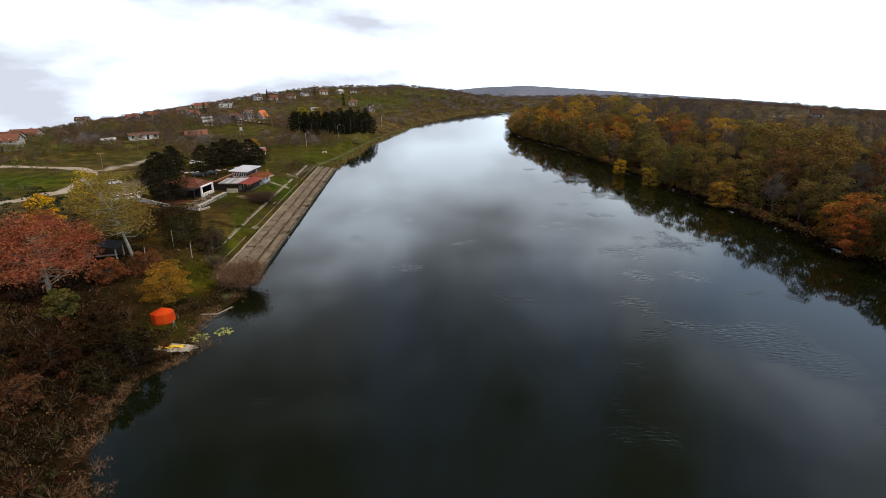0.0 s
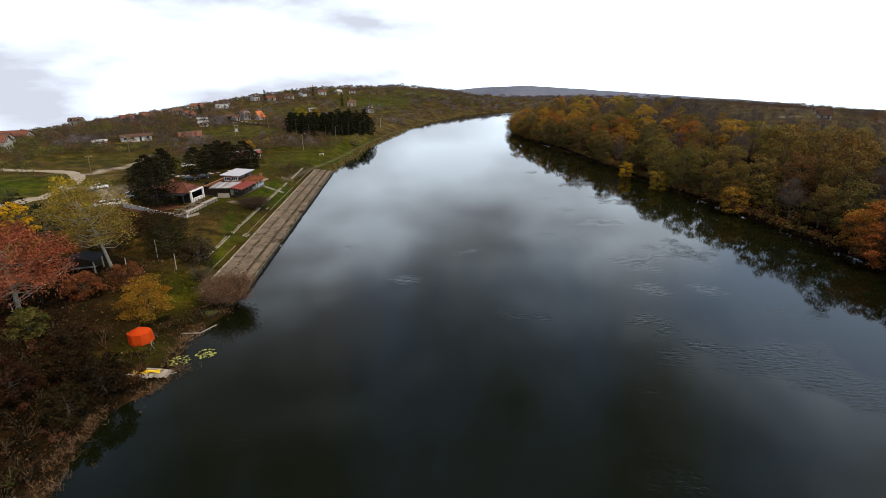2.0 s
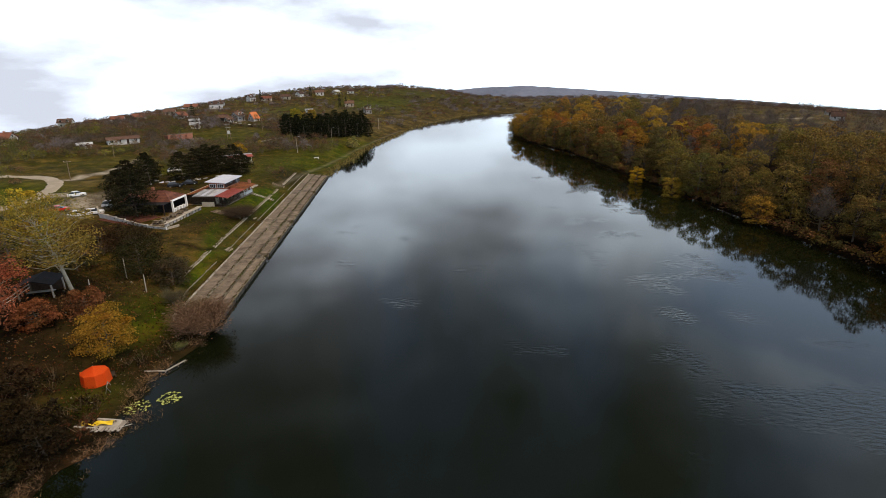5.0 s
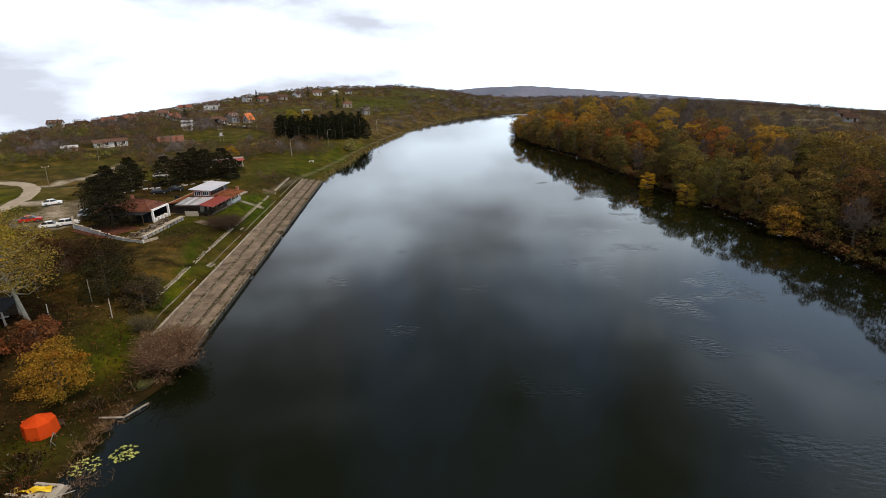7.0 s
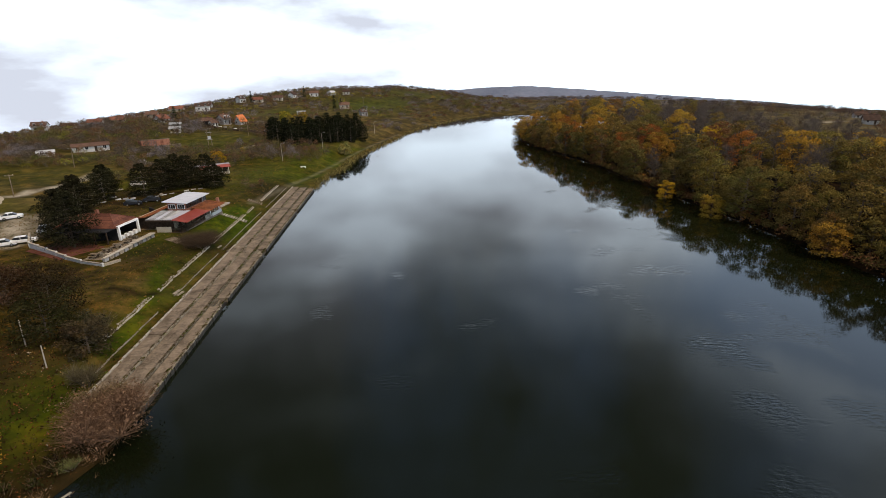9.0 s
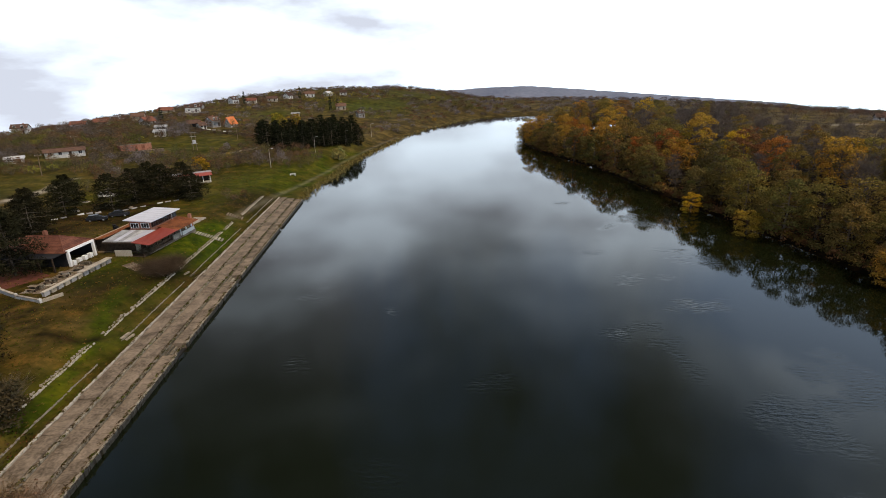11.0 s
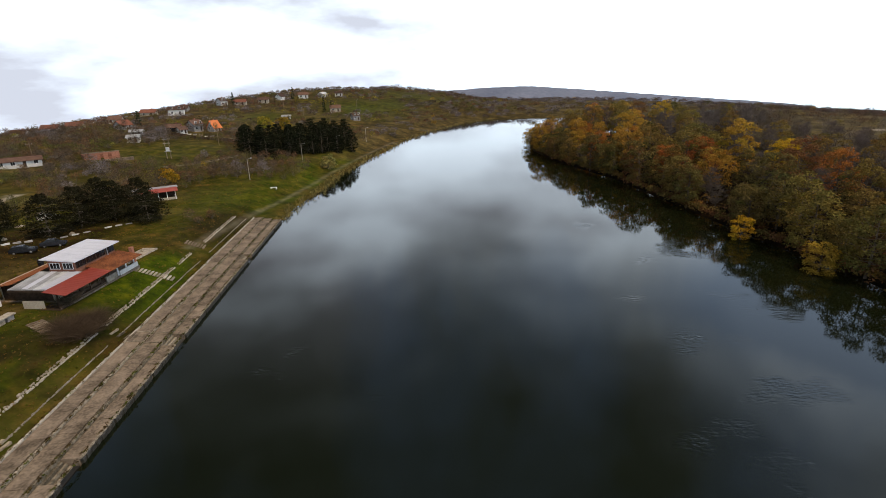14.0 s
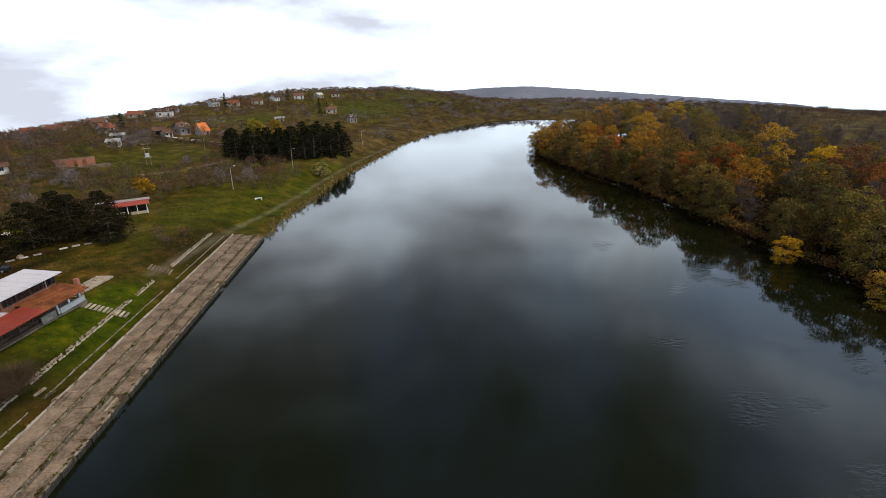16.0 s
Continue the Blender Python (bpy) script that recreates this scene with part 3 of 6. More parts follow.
def quad_mesh(name, verts, mat, tint=None):
    """One mesh of loose leaves from an array (n, corners, 3), with one tint a leaf."""
    n, c = verts.shape[:2]
    me = bpy.data.meshes.new(name)
    me.vertices.add(c * n)
    me.vertices.foreach_set("co", np.ascontiguousarray(verts, np.float32).ravel())
    me.loops.add(c * n)
    me.loops.foreach_set("vertex_index", np.arange(c * n, dtype=np.int32))
    me.polygons.add(n)
    me.polygons.foreach_set("loop_start", np.arange(0, c * n, c, dtype=np.int32))
    me.materials.append(mat)
    if tint is not None:
        at = me.attributes.new("tint", "FLOAT_COLOR", "POINT")
        at.data.foreach_set("color", np.repeat(np.c_[tint, np.ones(n)], c, 0).astype(np.float32).ravel())
    me.update(calc_edges=True)
    return me


def leaves(rng, centre, radius, count, size, tint, spread_tint=0.2, flat=0.55, hollow=0.45, long=1.0, broad=0.62, three=False):
    """Leaf sprays round the outside of ellipsoid clumps: centre (k, 3), radius (k, 3), count a clump, size of a spray, tint (k, 3)."""
    k = len(centre)
    c, r, t = (np.repeat(np.asarray(a, float), count, 0) for a in (centre, radius, tint))
    n = k * count
    d = rng.normal(size=(n, 3))
    d /= np.linalg.norm(d, axis=1)[:, None]
    d[:, 2] = np.where(d[:, 2] < -0.35, -d[:, 2], d[:, 2])
    p = c + d * r * rng.uniform(hollow, 1.0, (n, 1)) ** 0.5
    nrm = d * flat + rng.normal(size=(n, 3)) * (1 - flat) + np.array([0, 0, 0.35])
    nrm /= np.linalg.norm(nrm, axis=1)[:, None]
    a = np.cross(nrm, rng.normal(size=(n, 3)))
    a /= np.linalg.norm(a, axis=1)[:, None]
    b = np.cross(nrm, a)
    s = size * rng.uniform(0.55, 1.3, (n, 1))
    q = np.stack([p - a * s * long - b * s * 0.25, p - a * s * 0.1 - b * s * broad, p + a * s * long + b * s * 0.15 * broad / 0.62, p + b * s * broad], 1)
    if three:
        q = np.stack([p - a * s * long, p + a * s * 0.7 * long + b * s * broad, p + a * s * 0.45 * long - b * s * broad], 1)
    tt = t * (1 + spread_tint * rng.normal(size=(n, 1)))
    return q, np.clip(tt, 0.003, 1)


def twigs(rng, base, radius, up, count, width, tint, droop=0.0, rise=0.35):
    """Sprays of thin straight twigs that fan out of points: base (k, 3)."""
    k = len(base)
    p0, rr, uu, t = (np.repeat(np.asarray(a, float), count, 0) for a in (base, radius, up, tint))
    n = k * count
    ang, out_ = rng.uniform(0, 6.283, n), rng.uniform(0.1, 1, n) ** 0.7
    tip = p0 + np.stack([np.cos(ang) * out_ * rr, np.sin(ang) * out_ * rr, uu * (1 - rise * out_ ** 2) * rng.uniform(0.6, 1.0, n)], -1)
    start = p0 + (tip - p0) * rng.uniform(0.0, 0.55, (n, 1))
    d = tip - start
    side = np.cross(d, rng.normal(size=(n, 3)))
    side /= np.linalg.norm(side, axis=1)[:, None] + 1e-9
    w = side * width * rng.uniform(0.5, 1.2, (n, 1))
    bend = np.array([0, 0, -1.0]) * droop * np.linalg.norm(d, axis=1)[:, None]
    q = np.stack([start - w, start + w, tip + bend + w * 0.3, tip + bend - w * 0.3], 1)
    return q, np.clip(t * (1 + 0.25 * rng.normal(size=(n, 1))), 0.003, 1)


def stuff(name, pieces, mat, label, category):
    ob = new(name, quad_mesh(name, np.concatenate([a for a, b in pieces]), mat, np.concatenate([b for a, b in pieces])))
    return tagged(ob, label, category, kind="stuff")


# ---------------------------------------------------------------- trees
def tree_parts(rng, tall, wide, bare=0.35, clumps=26, count=46, size=0.42, lean=0.0, mat_bark=None, tint=(1, 1, 1), trunk=0.2, low=0.3, hollow=0.45, three=False):
    """Meshes of one broad-leaved tree: trunk with limbs, crown of leaf clumps on the limbs."""
    bm = bmesh.new()
    top = Vector((lean * tall, rng.uniform(-0.06, 0.06) * tall, tall * 0.82))
    mid = Vector((lean * tall * 0.4 + rng.uniform(-0.3, 0.3), rng.uniform(-0.3, 0.3), tall * 0.42))
    add_tube(bm, [(0, 0, -0.5), (0, 0, 0.6), mid, top], [trunk * 1.5, trunk * 1.1, trunk * 0.75, trunk * 0.12], 7)
    cs, rs, ts = [], [], []
    for i in range(clumps):
        f = low + (0.97 - low) * (i + 0.5) / clumps
        ang = i * 2.4 + rng.uniform(-0.5, 0.5)
        g = (f - low) / (1 - low)
        reach = wide * (0.35 + 0.9 * math.sin(math.pi * min(1, 0.16 + 0.84 * g)) ** 0.8) * rng.uniform(0.55, 1.05) * 0.62
        stem = mid.lerp(top, max(0, (f * 0.8 - 0.42) / 0.4)) if f * 0.8 > 0.42 else Vector((0, 0, 0.6)).lerp(mid, max(0.25, (f * 0.8 - 0.05) / 0.37))
        end = Vector((stem.x + math.cos(ang) * reach, stem.y + math.sin(ang) * reach, tall * f * rng.uniform(0.9, 1.04)))
        half = stem.lerp(end, 0.5) + Vector((0, 0, -0.04 * tall))
        add_tube(bm, [stem, half, end], [trunk * 0.34 * (1 - 0.6 * g), trunk * 0.2 * (1 - 0.5 * g), 0.02], 5, False)
        cs.append(end)
        s = wide * rng.uniform(0.2, 0.36)
        rs.append((s, s, s * rng.uniform(0.6, 0.85)))
        ts.append(np.array(tint) * rng.uniform(0.62, 1.45) * np.array([1 + rng.uniform(-0.22, 0.22), 1, 1 + rng.uniform(-0.2, 0.2)]))
    q, t = leaves(rng, np.array(cs), np.array(rs), count, size, np.array(ts), hollow=hollow, three=three)
    return bm, q, t


def tree(name, m, seed, label, group="", colour=(1, 1, 1), mat_bark=None, mat_leaf=None, **kw):
    rng = np.random.RandomState(seed)
    bm, q, t = tree_parts(rng, **kw)
    ob = thing(name, m, label, "tree", group)
    part("trunk", bm, mat_bark or BARK, ob)
    crown = new("crown", quad_mesh("crown", q, mat_leaf or LEAF, t))
    crown.parent = ob
    crown.color = (*colour, 1)
    return ob


def conifer(name, m, seed, tall, wide, label, group="", tint=(0.018, 0.026, 0.012), count=60, size=0.3, low=0.12, spire=False, deep=0.42):
    """A pine: straight trunk, whorls of boughs with needle sprays, ragged outline."""
    rng = np.random.RandomState(seed)
    ob = thing(name, m, label, "conifer", group)
    bm = tube([(0, 0, -0.4), (0, 0, tall * 0.5), (rng.uniform(-0.2, 0.2), 0, tall * 0.97)], [0.022 * tall, 0.014 * tall, 0.02], 7)
    cs, rs, ts = [], [], []
    tiers = max(6, int(tall / 0.95))
    for i in range(tiers):
        f = low + (0.98 - low) * i / (tiers - 1)
        reach = wide * (((1 - f) ** 0.75 * 0.95 + 0.08) if spire else (max(0.0, 1 - f ** 2.4) ** 0.6 * 0.92 + 0.1)) * (0.55 + 0.45 * min(1, f / 0.3))
        for j in range(5):
            a = i * 1.1 + j * 1.2566 + rng.uniform(-0.3, 0.3)
            r = reach * rng.uniform(0.6, 1.1)
            e = Vector((math.cos(a) * r, math.sin(a) * r, tall * f + rng.uniform(-0.3, 0.3) - 0.1 * r))
            add_tube(bm, [(0, 0, tall * f), e], [0.05, 0.015], 4, False)
            cs.append(e * 0.72 + Vector((0, 0, tall * f * 0.28)))
            rs.append((r * 0.42 + 0.25, r * 0.42 + 0.25, deep))
            ts.append(np.array(tint) * rng.uniform(0.6, 1.5))
    part("trunk", bm, BARK, ob)
    q, t = leaves(rng, np.array(cs), np.array(rs), max(6, count // 5), size, np.array(ts), hollow=0.2, three=True)
    c = new("crown", quad_mesh("crown", q, NEEDLE, t))
    c.parent = ob
    return ob


# ---------------------------------------------------------------- the wood on the right bank
HUES = {"olive": (0.195, 0.14, 0.042), "green": (0.138, 0.115, 0.037), "brown": (0.18, 0.096, 0.04), "rust": (0.36, 0.142, 0.036),
        "gold": (0.38, 0.22, 0.037), "yellow": (0.55, 0.34, 0.028), "grey": (0.08, 0.064, 0.052)}
SAY = {"olive": "dull olive-green", "green": "still green", "brown": "russet-brown", "rust": "rusty orange", "gold": "golden", "yellow": "bright yellow", "grey": "almost leafless grey-brown"}
protos = []
for i in range(7):
    o = tree("woodland_tree", pose(0, 0, -500, 0, 0, 0), 100 + i, "", tall=11.5 + 0.5 * i, wide=5.4 + 0.3 * (i % 4), clumps=34, count=126, size=0.24, trunk=0.22, low=0.16, hollow=0.3, three=True)
    protos.append(o)
bare_protos = []
for i in range(3):
    rng = np.random.RandomState(140 + i)
    bm, q, t = tree_parts(rng, tall=11 + i, wide=5.0, clumps=34, count=3, size=0.35, trunk=0.2, low=0.25)
    o = thing("bare_tree", pose(0, 0, -500, 0, 0, 0), "", "tree")
    part("trunk", bm, BARK, o)
    ang, lift_ = rng.uniform(0, 6.283, 40), rng.uniform(0.3, 0.84, 40)
    out_ = 2.9 * np.sqrt(rng.uniform(0, 1, 40)) * np.sin(np.pi * (0.15 + 0.75 * (lift_ - 0.3) / 0.54))
    base = np.c_[np.cos(ang) * out_, np.sin(ang) * out_, (11 + i) * lift_]
    q, t = twigs(rng, base, np.full(40, 1.5), np.full(40, 1.7), 34, 0.024, np.tile([[0.115, 0.095, 0.085]], (40, 1)))
    c = new("crown", quad_mesh("crown", q, TWIG, t))
    c.parent = o
    bare_protos.append(o)


def scatter(rng, x0, x1, y0, y1, gap, test, n):
    """Random places that keep a gap to each other and pass the test."""
    tries = np.array([(rng.uniform(x0, x1), rng.uniform(y0, y1)) for _ in range(n)])
    got, cells = [], {}
    for x, y in tries[test(tries[:, 0], tries[:, 1])].tolist():
        key = (int(x // gap), int(y // gap))
        if any(math.hypot(x - a, y - b) < gap for i in (-1, 0, 1) for j in (-1, 0, 1) for a, b in cells.get((key[0] + i, key[1] + j), ())):
            continue
        cells.setdefault(key, []).append((x, y))
        got.append((x, y))
    return got


rng = np.random.RandomState(21)


def right_bank(lo, hi):
    def test(x, y):
        z, d, left = land(x, y)
        return ~left & (d > lo) & (d < hi)
    return test


front = scatter(rng, 38, 110, 62, 350, 4.9, right_bank(0.6, 5.5), 6000)
places = scatter(rng, 38, 190, 55, 350, 7.2, right_bank(5.5, 75), 6500)
places = [p for p in places if all(math.hypot(p[0] - a, p[1] - b) > 4.6 for a, b in front)]
places.sort(key=lambda p: p[0] + abs(p[1] - 200) * 0.1)
places = front + places
far_wood = []
for i, (x, y) in enumerate(places):
    z, d, _ = (a[0] for a in land(np.array([x]), np.array([y])))
    u, v = rng.uniform(), noise.noise((x * 0.03, y * 0.03, 4.0))
    edge = d < 7
    if u < 0.1 + 0.35 * (d > 28) + 0.5 * (d > 42):
        hue = "grey"
    elif edge and u < 0.5:
        hue = "gold" if u < 0.16 else "brown" if u < 0.26 else "green"
    elif y > 185 and u < 0.66:
        hue = ("rust", "gold", "olive", "brown", "gold", "olive")[int(u * 100) % 6]
    elif u < 0.4:
        hue = "gold" if u < 0.15 else "brown" if v < 0 else "rust" if u < 0.22 else "olive"
    else:
        hue = "olive" if v < 0.28 else "green"
    far_wood.append((x, y, z, d, hue))
wood_trees = far_wood[:291]
for x, y, z, d, hue in wood_trees:
    src = bare_protos[rng.randint(3)] if hue == "grey" else protos[rng.randint(len(protos))]
    s = rng.uniform(0.75, 1.22) * (0.86 if d < 5.5 else 0.95 if d < 10 else 1.0 if d < 38 else 0.78)
    o = copy_thing(src, pose(x, y, z - 0.2, 0, 0, rng.uniform(0, 360)) @ Matrix.Diagonal((s * rng.uniform(0.95, 1.15), s, s, 1)))
    o.scale = (s, s, s)
    tagged(o, SAY[hue] + " broad-leaved tree in dense riverside wood", "tree", "trees of the riverside wood")
    for c in o.children:
        if c.name.startswith("crown"):
            c.color = (1, 1, 1, 1) if hue == "grey" else (*HUES[hue], 1)
# trees that stand out at the water's edge
for x, y, hue, k in ((62.0, 176.5, "yellow", 0.42), (65.5, 158.0, "gold", 0.55), (77.5, 90.5, "rust", 0.7), (80.0, 94.0, "rust", 0.85), (106.0, 165.0, "gold", 0.95), (100.5, 172.0, "olive", 0.95), (74.0, 222.0, "rust", 0.95), (70.0, 232.0, "rust", 0.8), (44.0, 330.0, "gold", 0.75), (72.0, 128.0, "gold", 0.6), (56.5, 252.0, "gold", 0.55), (88.0, 206.0, "yellow", 0.8)):
    o = copy_thing(protos[int(x) % 7], pose(x, y, height(x, y) - 0.2 + (0.6 if hue == "yellow" else 0), 0, 0, x * 7))
    o.scale = (k * 1.15, k * 1.15, k)
    tagged(o, SAY[hue] + " tree standing out from the riverside wood", "tree", "trees of the riverside wood")
    for c in o.children:
        if c.name.startswith("crown"):
            c.color = (*HUES[hue], 1)
o = copy_thing(protos[3], pose(46.2, 332.0, height(46.2, 332.0) - 0.2, 0, -24, 60))
o.scale = (0.62, 0.62, 0.6)
tagged(o, "dull olive tree leaning out over the water at the point", "tree", "trees of the riverside wood")
for c in o.children:
    if c.name.startswith("crown"):
        c.color = (*HUES["olive"], 1)
for o in protos + bare_protos:
    for c in list(o.children):
        bpy.data.objects.remove(c)
    bpy.data.objects.remove(o)


# ---------------------------------------------------------------- the stepped embankment
E0, E1 = Vector((-33.4, 85.0, 0)), Vector((-41.0, 199.5, 0))
ALONG = (E1 - E0).normalized()
INLAND = Vector((-ALONG.y, ALONG.x, 0))
EMB = Matrix(((INLAND.x, ALONG.x, 0, E0.x), (INLAND.y, ALONG.y, 0, E0.y), (0, 0, 1, 0), (0, 0, 0, 1)))   # local x inland, y along
LENGTH = (E1 - E0).length
embankment = thing("embankment", EMB, "three-step concrete and stone river embankment", "embankment")
embankment["kind"] = "structure"
NOTCH = [26.4, 51.2, 85.2]          # where short flights of steps cut the lowest slab
STRIPS = [(0.75, 2.35, 0.75), (2.75, 4.7, 1.1), (5.1, 7.0, 1.45)]
rng = np.random.RandomState(5)
slab_cache = {}
for si, (a, b, z) in enumerate(STRIPS):
    y = 0.0
    while y < LENGTH - 0.5:
        ln = min(float(rng.choice([2.4, 3.0, 3.6, 4.4])), LENGTH - y)
        hit_notch = [n for n in NOTCH if si == 0 and y < n + 3.2 and y + ln > n]
        if hit_notch:
            n = hit_notch[0]
            if y < n - 0.3:
                ln = n - y
            else:
                y = n + 3.2
                continue
        key = (si, round(ln, 2))
        if key not in slab_cache:
            bm = box(a, b, 0.012, ln - 0.012, -1.2 if si == 0 else z - 0.5, z, bevel=0.02)
            slab_cache[key] = part("slab", bm, CONCRETE, embankment)
            o = slab_cache[key]
        else:
            o = new("slab", slab_cache[key].data)
            o.parent = embankment
        o.matrix_basis = pose(0, y, rng.uniform(-0.03, 0.02), rng.uniform(-0.15, 0.15), rng.uniform(-0.3, 0.3), 0)
        y += ln


def stone_row(name, x, z, mat, size=0.42, rough=0.12, y0=0.0, y1=None, gap=(), deep=0.8, label="", follow=False, skip=0.04):
    """A row of rough stones along the embankment."""
    verts, faces = [], []
    y = y0
    y1 = LENGTH if y1 is None else y1
    runs_at = np.arange(0, LENGTH + 1, 0.5)
    spots_at = [EMB @ Vector((x, v, 0)) for v in runs_at]
    lies_at = land([v.x for v in spots_at], [v.y for v in spots_at])[0]
    while y < y1:
        ln = size * rng.uniform(0.6, 1.4)
        if not any(g < y < g + w for g, w in gap) and rng.uniform() > skip:
            w, h = size * rng.uniform(0.4, 0.75), rng.uniform(-0.3, 1) * rough
            i = len(verts)
            if follow:
                z = float(np.interp(y, runs_at, lies_at)) + follow
            j = lambda: rng.uniform(-0.05, 0.05)
            xx = x + rng.uniform(-0.3, 0.3) * rough
            for zz, k in ((z - deep, 1.0), (z + h - 0.07, 1.0), (z + h, 0.72)):
                for sx, sy in ((-1, -1), (1, -1), (1, 1), (-1, 1)):
                    verts.append((xx + sx * w * k / 1.4 + j(), y + ln / 2 + sy * ln / 2 * (0.94 if k == 1 else 0.75) + j() * 0.5, zz + j() * 0.4))
            for lo in (0, 4):
                for q in range(4):
                    faces.append((i + lo + q, i + lo + (q + 1) % 4, i + lo + 4 + (q + 1) % 4, i + lo + 4 + q))
            faces.append((i + 8, i + 9, i + 10, i + 11))
        y += ln
    ob = link_mesh(name, verts, faces, mat)
    ob.parent = embankment
    ob["kind"] = "stuff"
    if label:
        ob["label"] = label
    return ob


cut = [(n, 3.2) for n in NOTCH]
stone_row("edge_stones", 0.63, 0.74, STONE, 0.2, 0.06, gap=cut, deep=0.16, label="rough stone edging above the water")
stone_row("foot_stones", 0.62, 0.54, WET_STONE, 0.34, 0.06, gap=cut, deep=1.9, label="dark wet stone footing")
stone_row("step_stones", 2.55, 0.98, STONE, 0.2, 0.08, label="row of rough stones between slabs")
stone_row("step_stones", 4.9, 1.32, STONE, 0.2, 0.08, label="row of rough stones between slabs")
stone_row("kerb_stones", 7.2, 1.58, PALE_STONE, 0.22, 0.07, label="pale stone kerb along turf")
stone_row("turf_stones", 9.2, 2.05, PALE_STONE, 0.17, 0.08, y0=6, gap=[(24, 6), (51, 3), (84, 5)], label="low broken row of stones in turf", follow=0.08, skip=0.12)
stone_row("rubble_wall", 11.4, 3.0, PALE_STONE, 0.18, 0.14, y0=14, y1=LENGTH - 1, gap=[(28, 2.2), (53, 2.2), (78, 2.0), (86, 7)], deep=1.2, label="tumbled pale rubble wall", follow=0.12, skip=0.16)
stone_row("rubble_wall", 11.75, 3.0, STONE, 0.2, 0.2, y0=14, y1=LENGTH - 1, gap=[(27.5, 2.2), (52.5, 2.2), (78, 2.0), (86, 7)], deep=1.2, label="tumbled pale rubble wall", follow=0.1, skip=0.35)
for n in NOTCH:
    for k in range(3):
        part("step", box(1.3 + 0.4 * k, 1.58 + 0.4 * k, n + 0.1, n + 3.1, -1.2, 0.12 + 0.24 * k, bevel=0.02), STONE, embankment, "worn brownish stone step to the water")
    part("notch_floor", box(0.75, 2.38, n + 0.05, n + 3.15, -1.4, -0.06), WET_STONE, embankment, "dark wet stone under water level")
# the steps go on up through the higher slabs at the middle landing
for x0, x1, z in ((2.76, 4.66, 1.12), (5.12, 6.96, 1.47)):
    for off in (0.2, 2.9):
        part("kerb_bar", box(x0, x1, NOTCH[1] + off, NOTCH[1] + off + 0.14, z - 0.3, z + 0.1, bevel=0.02), STONE, embankment, "stone kerb beside the landing steps")
    for k in range(3):
        part("step", box(x1 - 0.7 + 0.26 * k, x1 - 0.5 + 0.26 * k, NOTCH[1] + 0.4, NOTCH[1] + 2.85, z - 0.3, z + 0.03 + 0.09 * k, bevel=0.02), CONCRETE, embankment)


# ---------------------------------------------------------------- the near left bank
def on_ground(x, y, turn=0, lift=0.0):
    return pose(x, y, height(x, y) + lift, 0, 0, turn)


# orange fishing shelter, its canopy tilted on a pole
tent = thing("fishing_shelter", on_ground(-42.0, 68.6, 195), "orange-red canvas fishing shelter on mossy ground", "shelter")
bm = bmesh.new()
apex = bm.verts.new((0, 0, 2.3))
ring = [bm.verts.new((1.5 * math.cos(a), 1.35 * math.sin(a), 1.55)) for a in (radians(15 + 45 * i) for i in range(8))]
foot = [bm.verts.new((1.62 * math.cos(a), 1.45 * math.sin(a), 0.03)) for a in (radians(15 + 45 * i) for i in range(6))]
for i in range(8):
    bm.faces.new((apex, ring[i], ring[(i + 1) % 8]))
for i in range(5):
    bm.faces.new((ring[i], foot[i], foot[i + 1], ring[i + 1]))
bmesh.ops.solidify(bm, geom=bm.faces, thickness=0.02)
part("canopy", bm, ORANGE_CLOTH, tent)
part("pole", tube([(0, 0, -0.2), (0, 0, 2.38)], 0.02), METAL, tent)
for i in range(8):
    a = radians(15 + 45 * i)
    part("rib", tube([(0, 0, 2.26), (1.48 * math.cos(a), 1.33 * math.sin(a), 1.5)], 0.012, 5), METAL, tent)
part("front_flap", box(0.9, 1.5, -1.5, -1.46, 0.1, 1.2, pose(0, 0, 0, 0, 0, 20)), ORANGE_CLOTH, tent)
rod = thing("rod_rest", on_ground(-39.9, 67.3, 120), "pale folding rod rest beside the shelter", "fishing gear")
part("rest_bar", tube([(-1.0, 0, 0.75), (1.0, 0, 0.45)], 0.035), PALE_WOOD, rod)
for sx in (-0.8, 0.8):
    part("leg", tube([(sx, -0.25, -0.05), (sx, 0, 0.62), ], 0.025), METAL, rod)
    part("leg", tube([(sx, 0.25, -0.05), (sx, 0, 0.62), ], 0.025), METAL, rod)
stool = thing("folding_chair", on_ground(-40.6, 69.6, 40), "small dark folding fishing chair", "chair")
part("seat", box(-0.25, 0.25, -0.22, 0.22, 0.4, 0.44, bevel=0.01), DARK_WOOD, stool)
part("backrest", box(-0.25, 0.25, 0.2, 0.24, 0.45, 0.85, bevel=0.01), DARK_WOOD, stool)
for sx in (-0.22, 0.22):
    for sy in (-0.2, 0.2):
        part("leg", tube([(sx, -sy, -0.05), (sx, sy, 0.42)], 0.015, 5), METAL, stool)

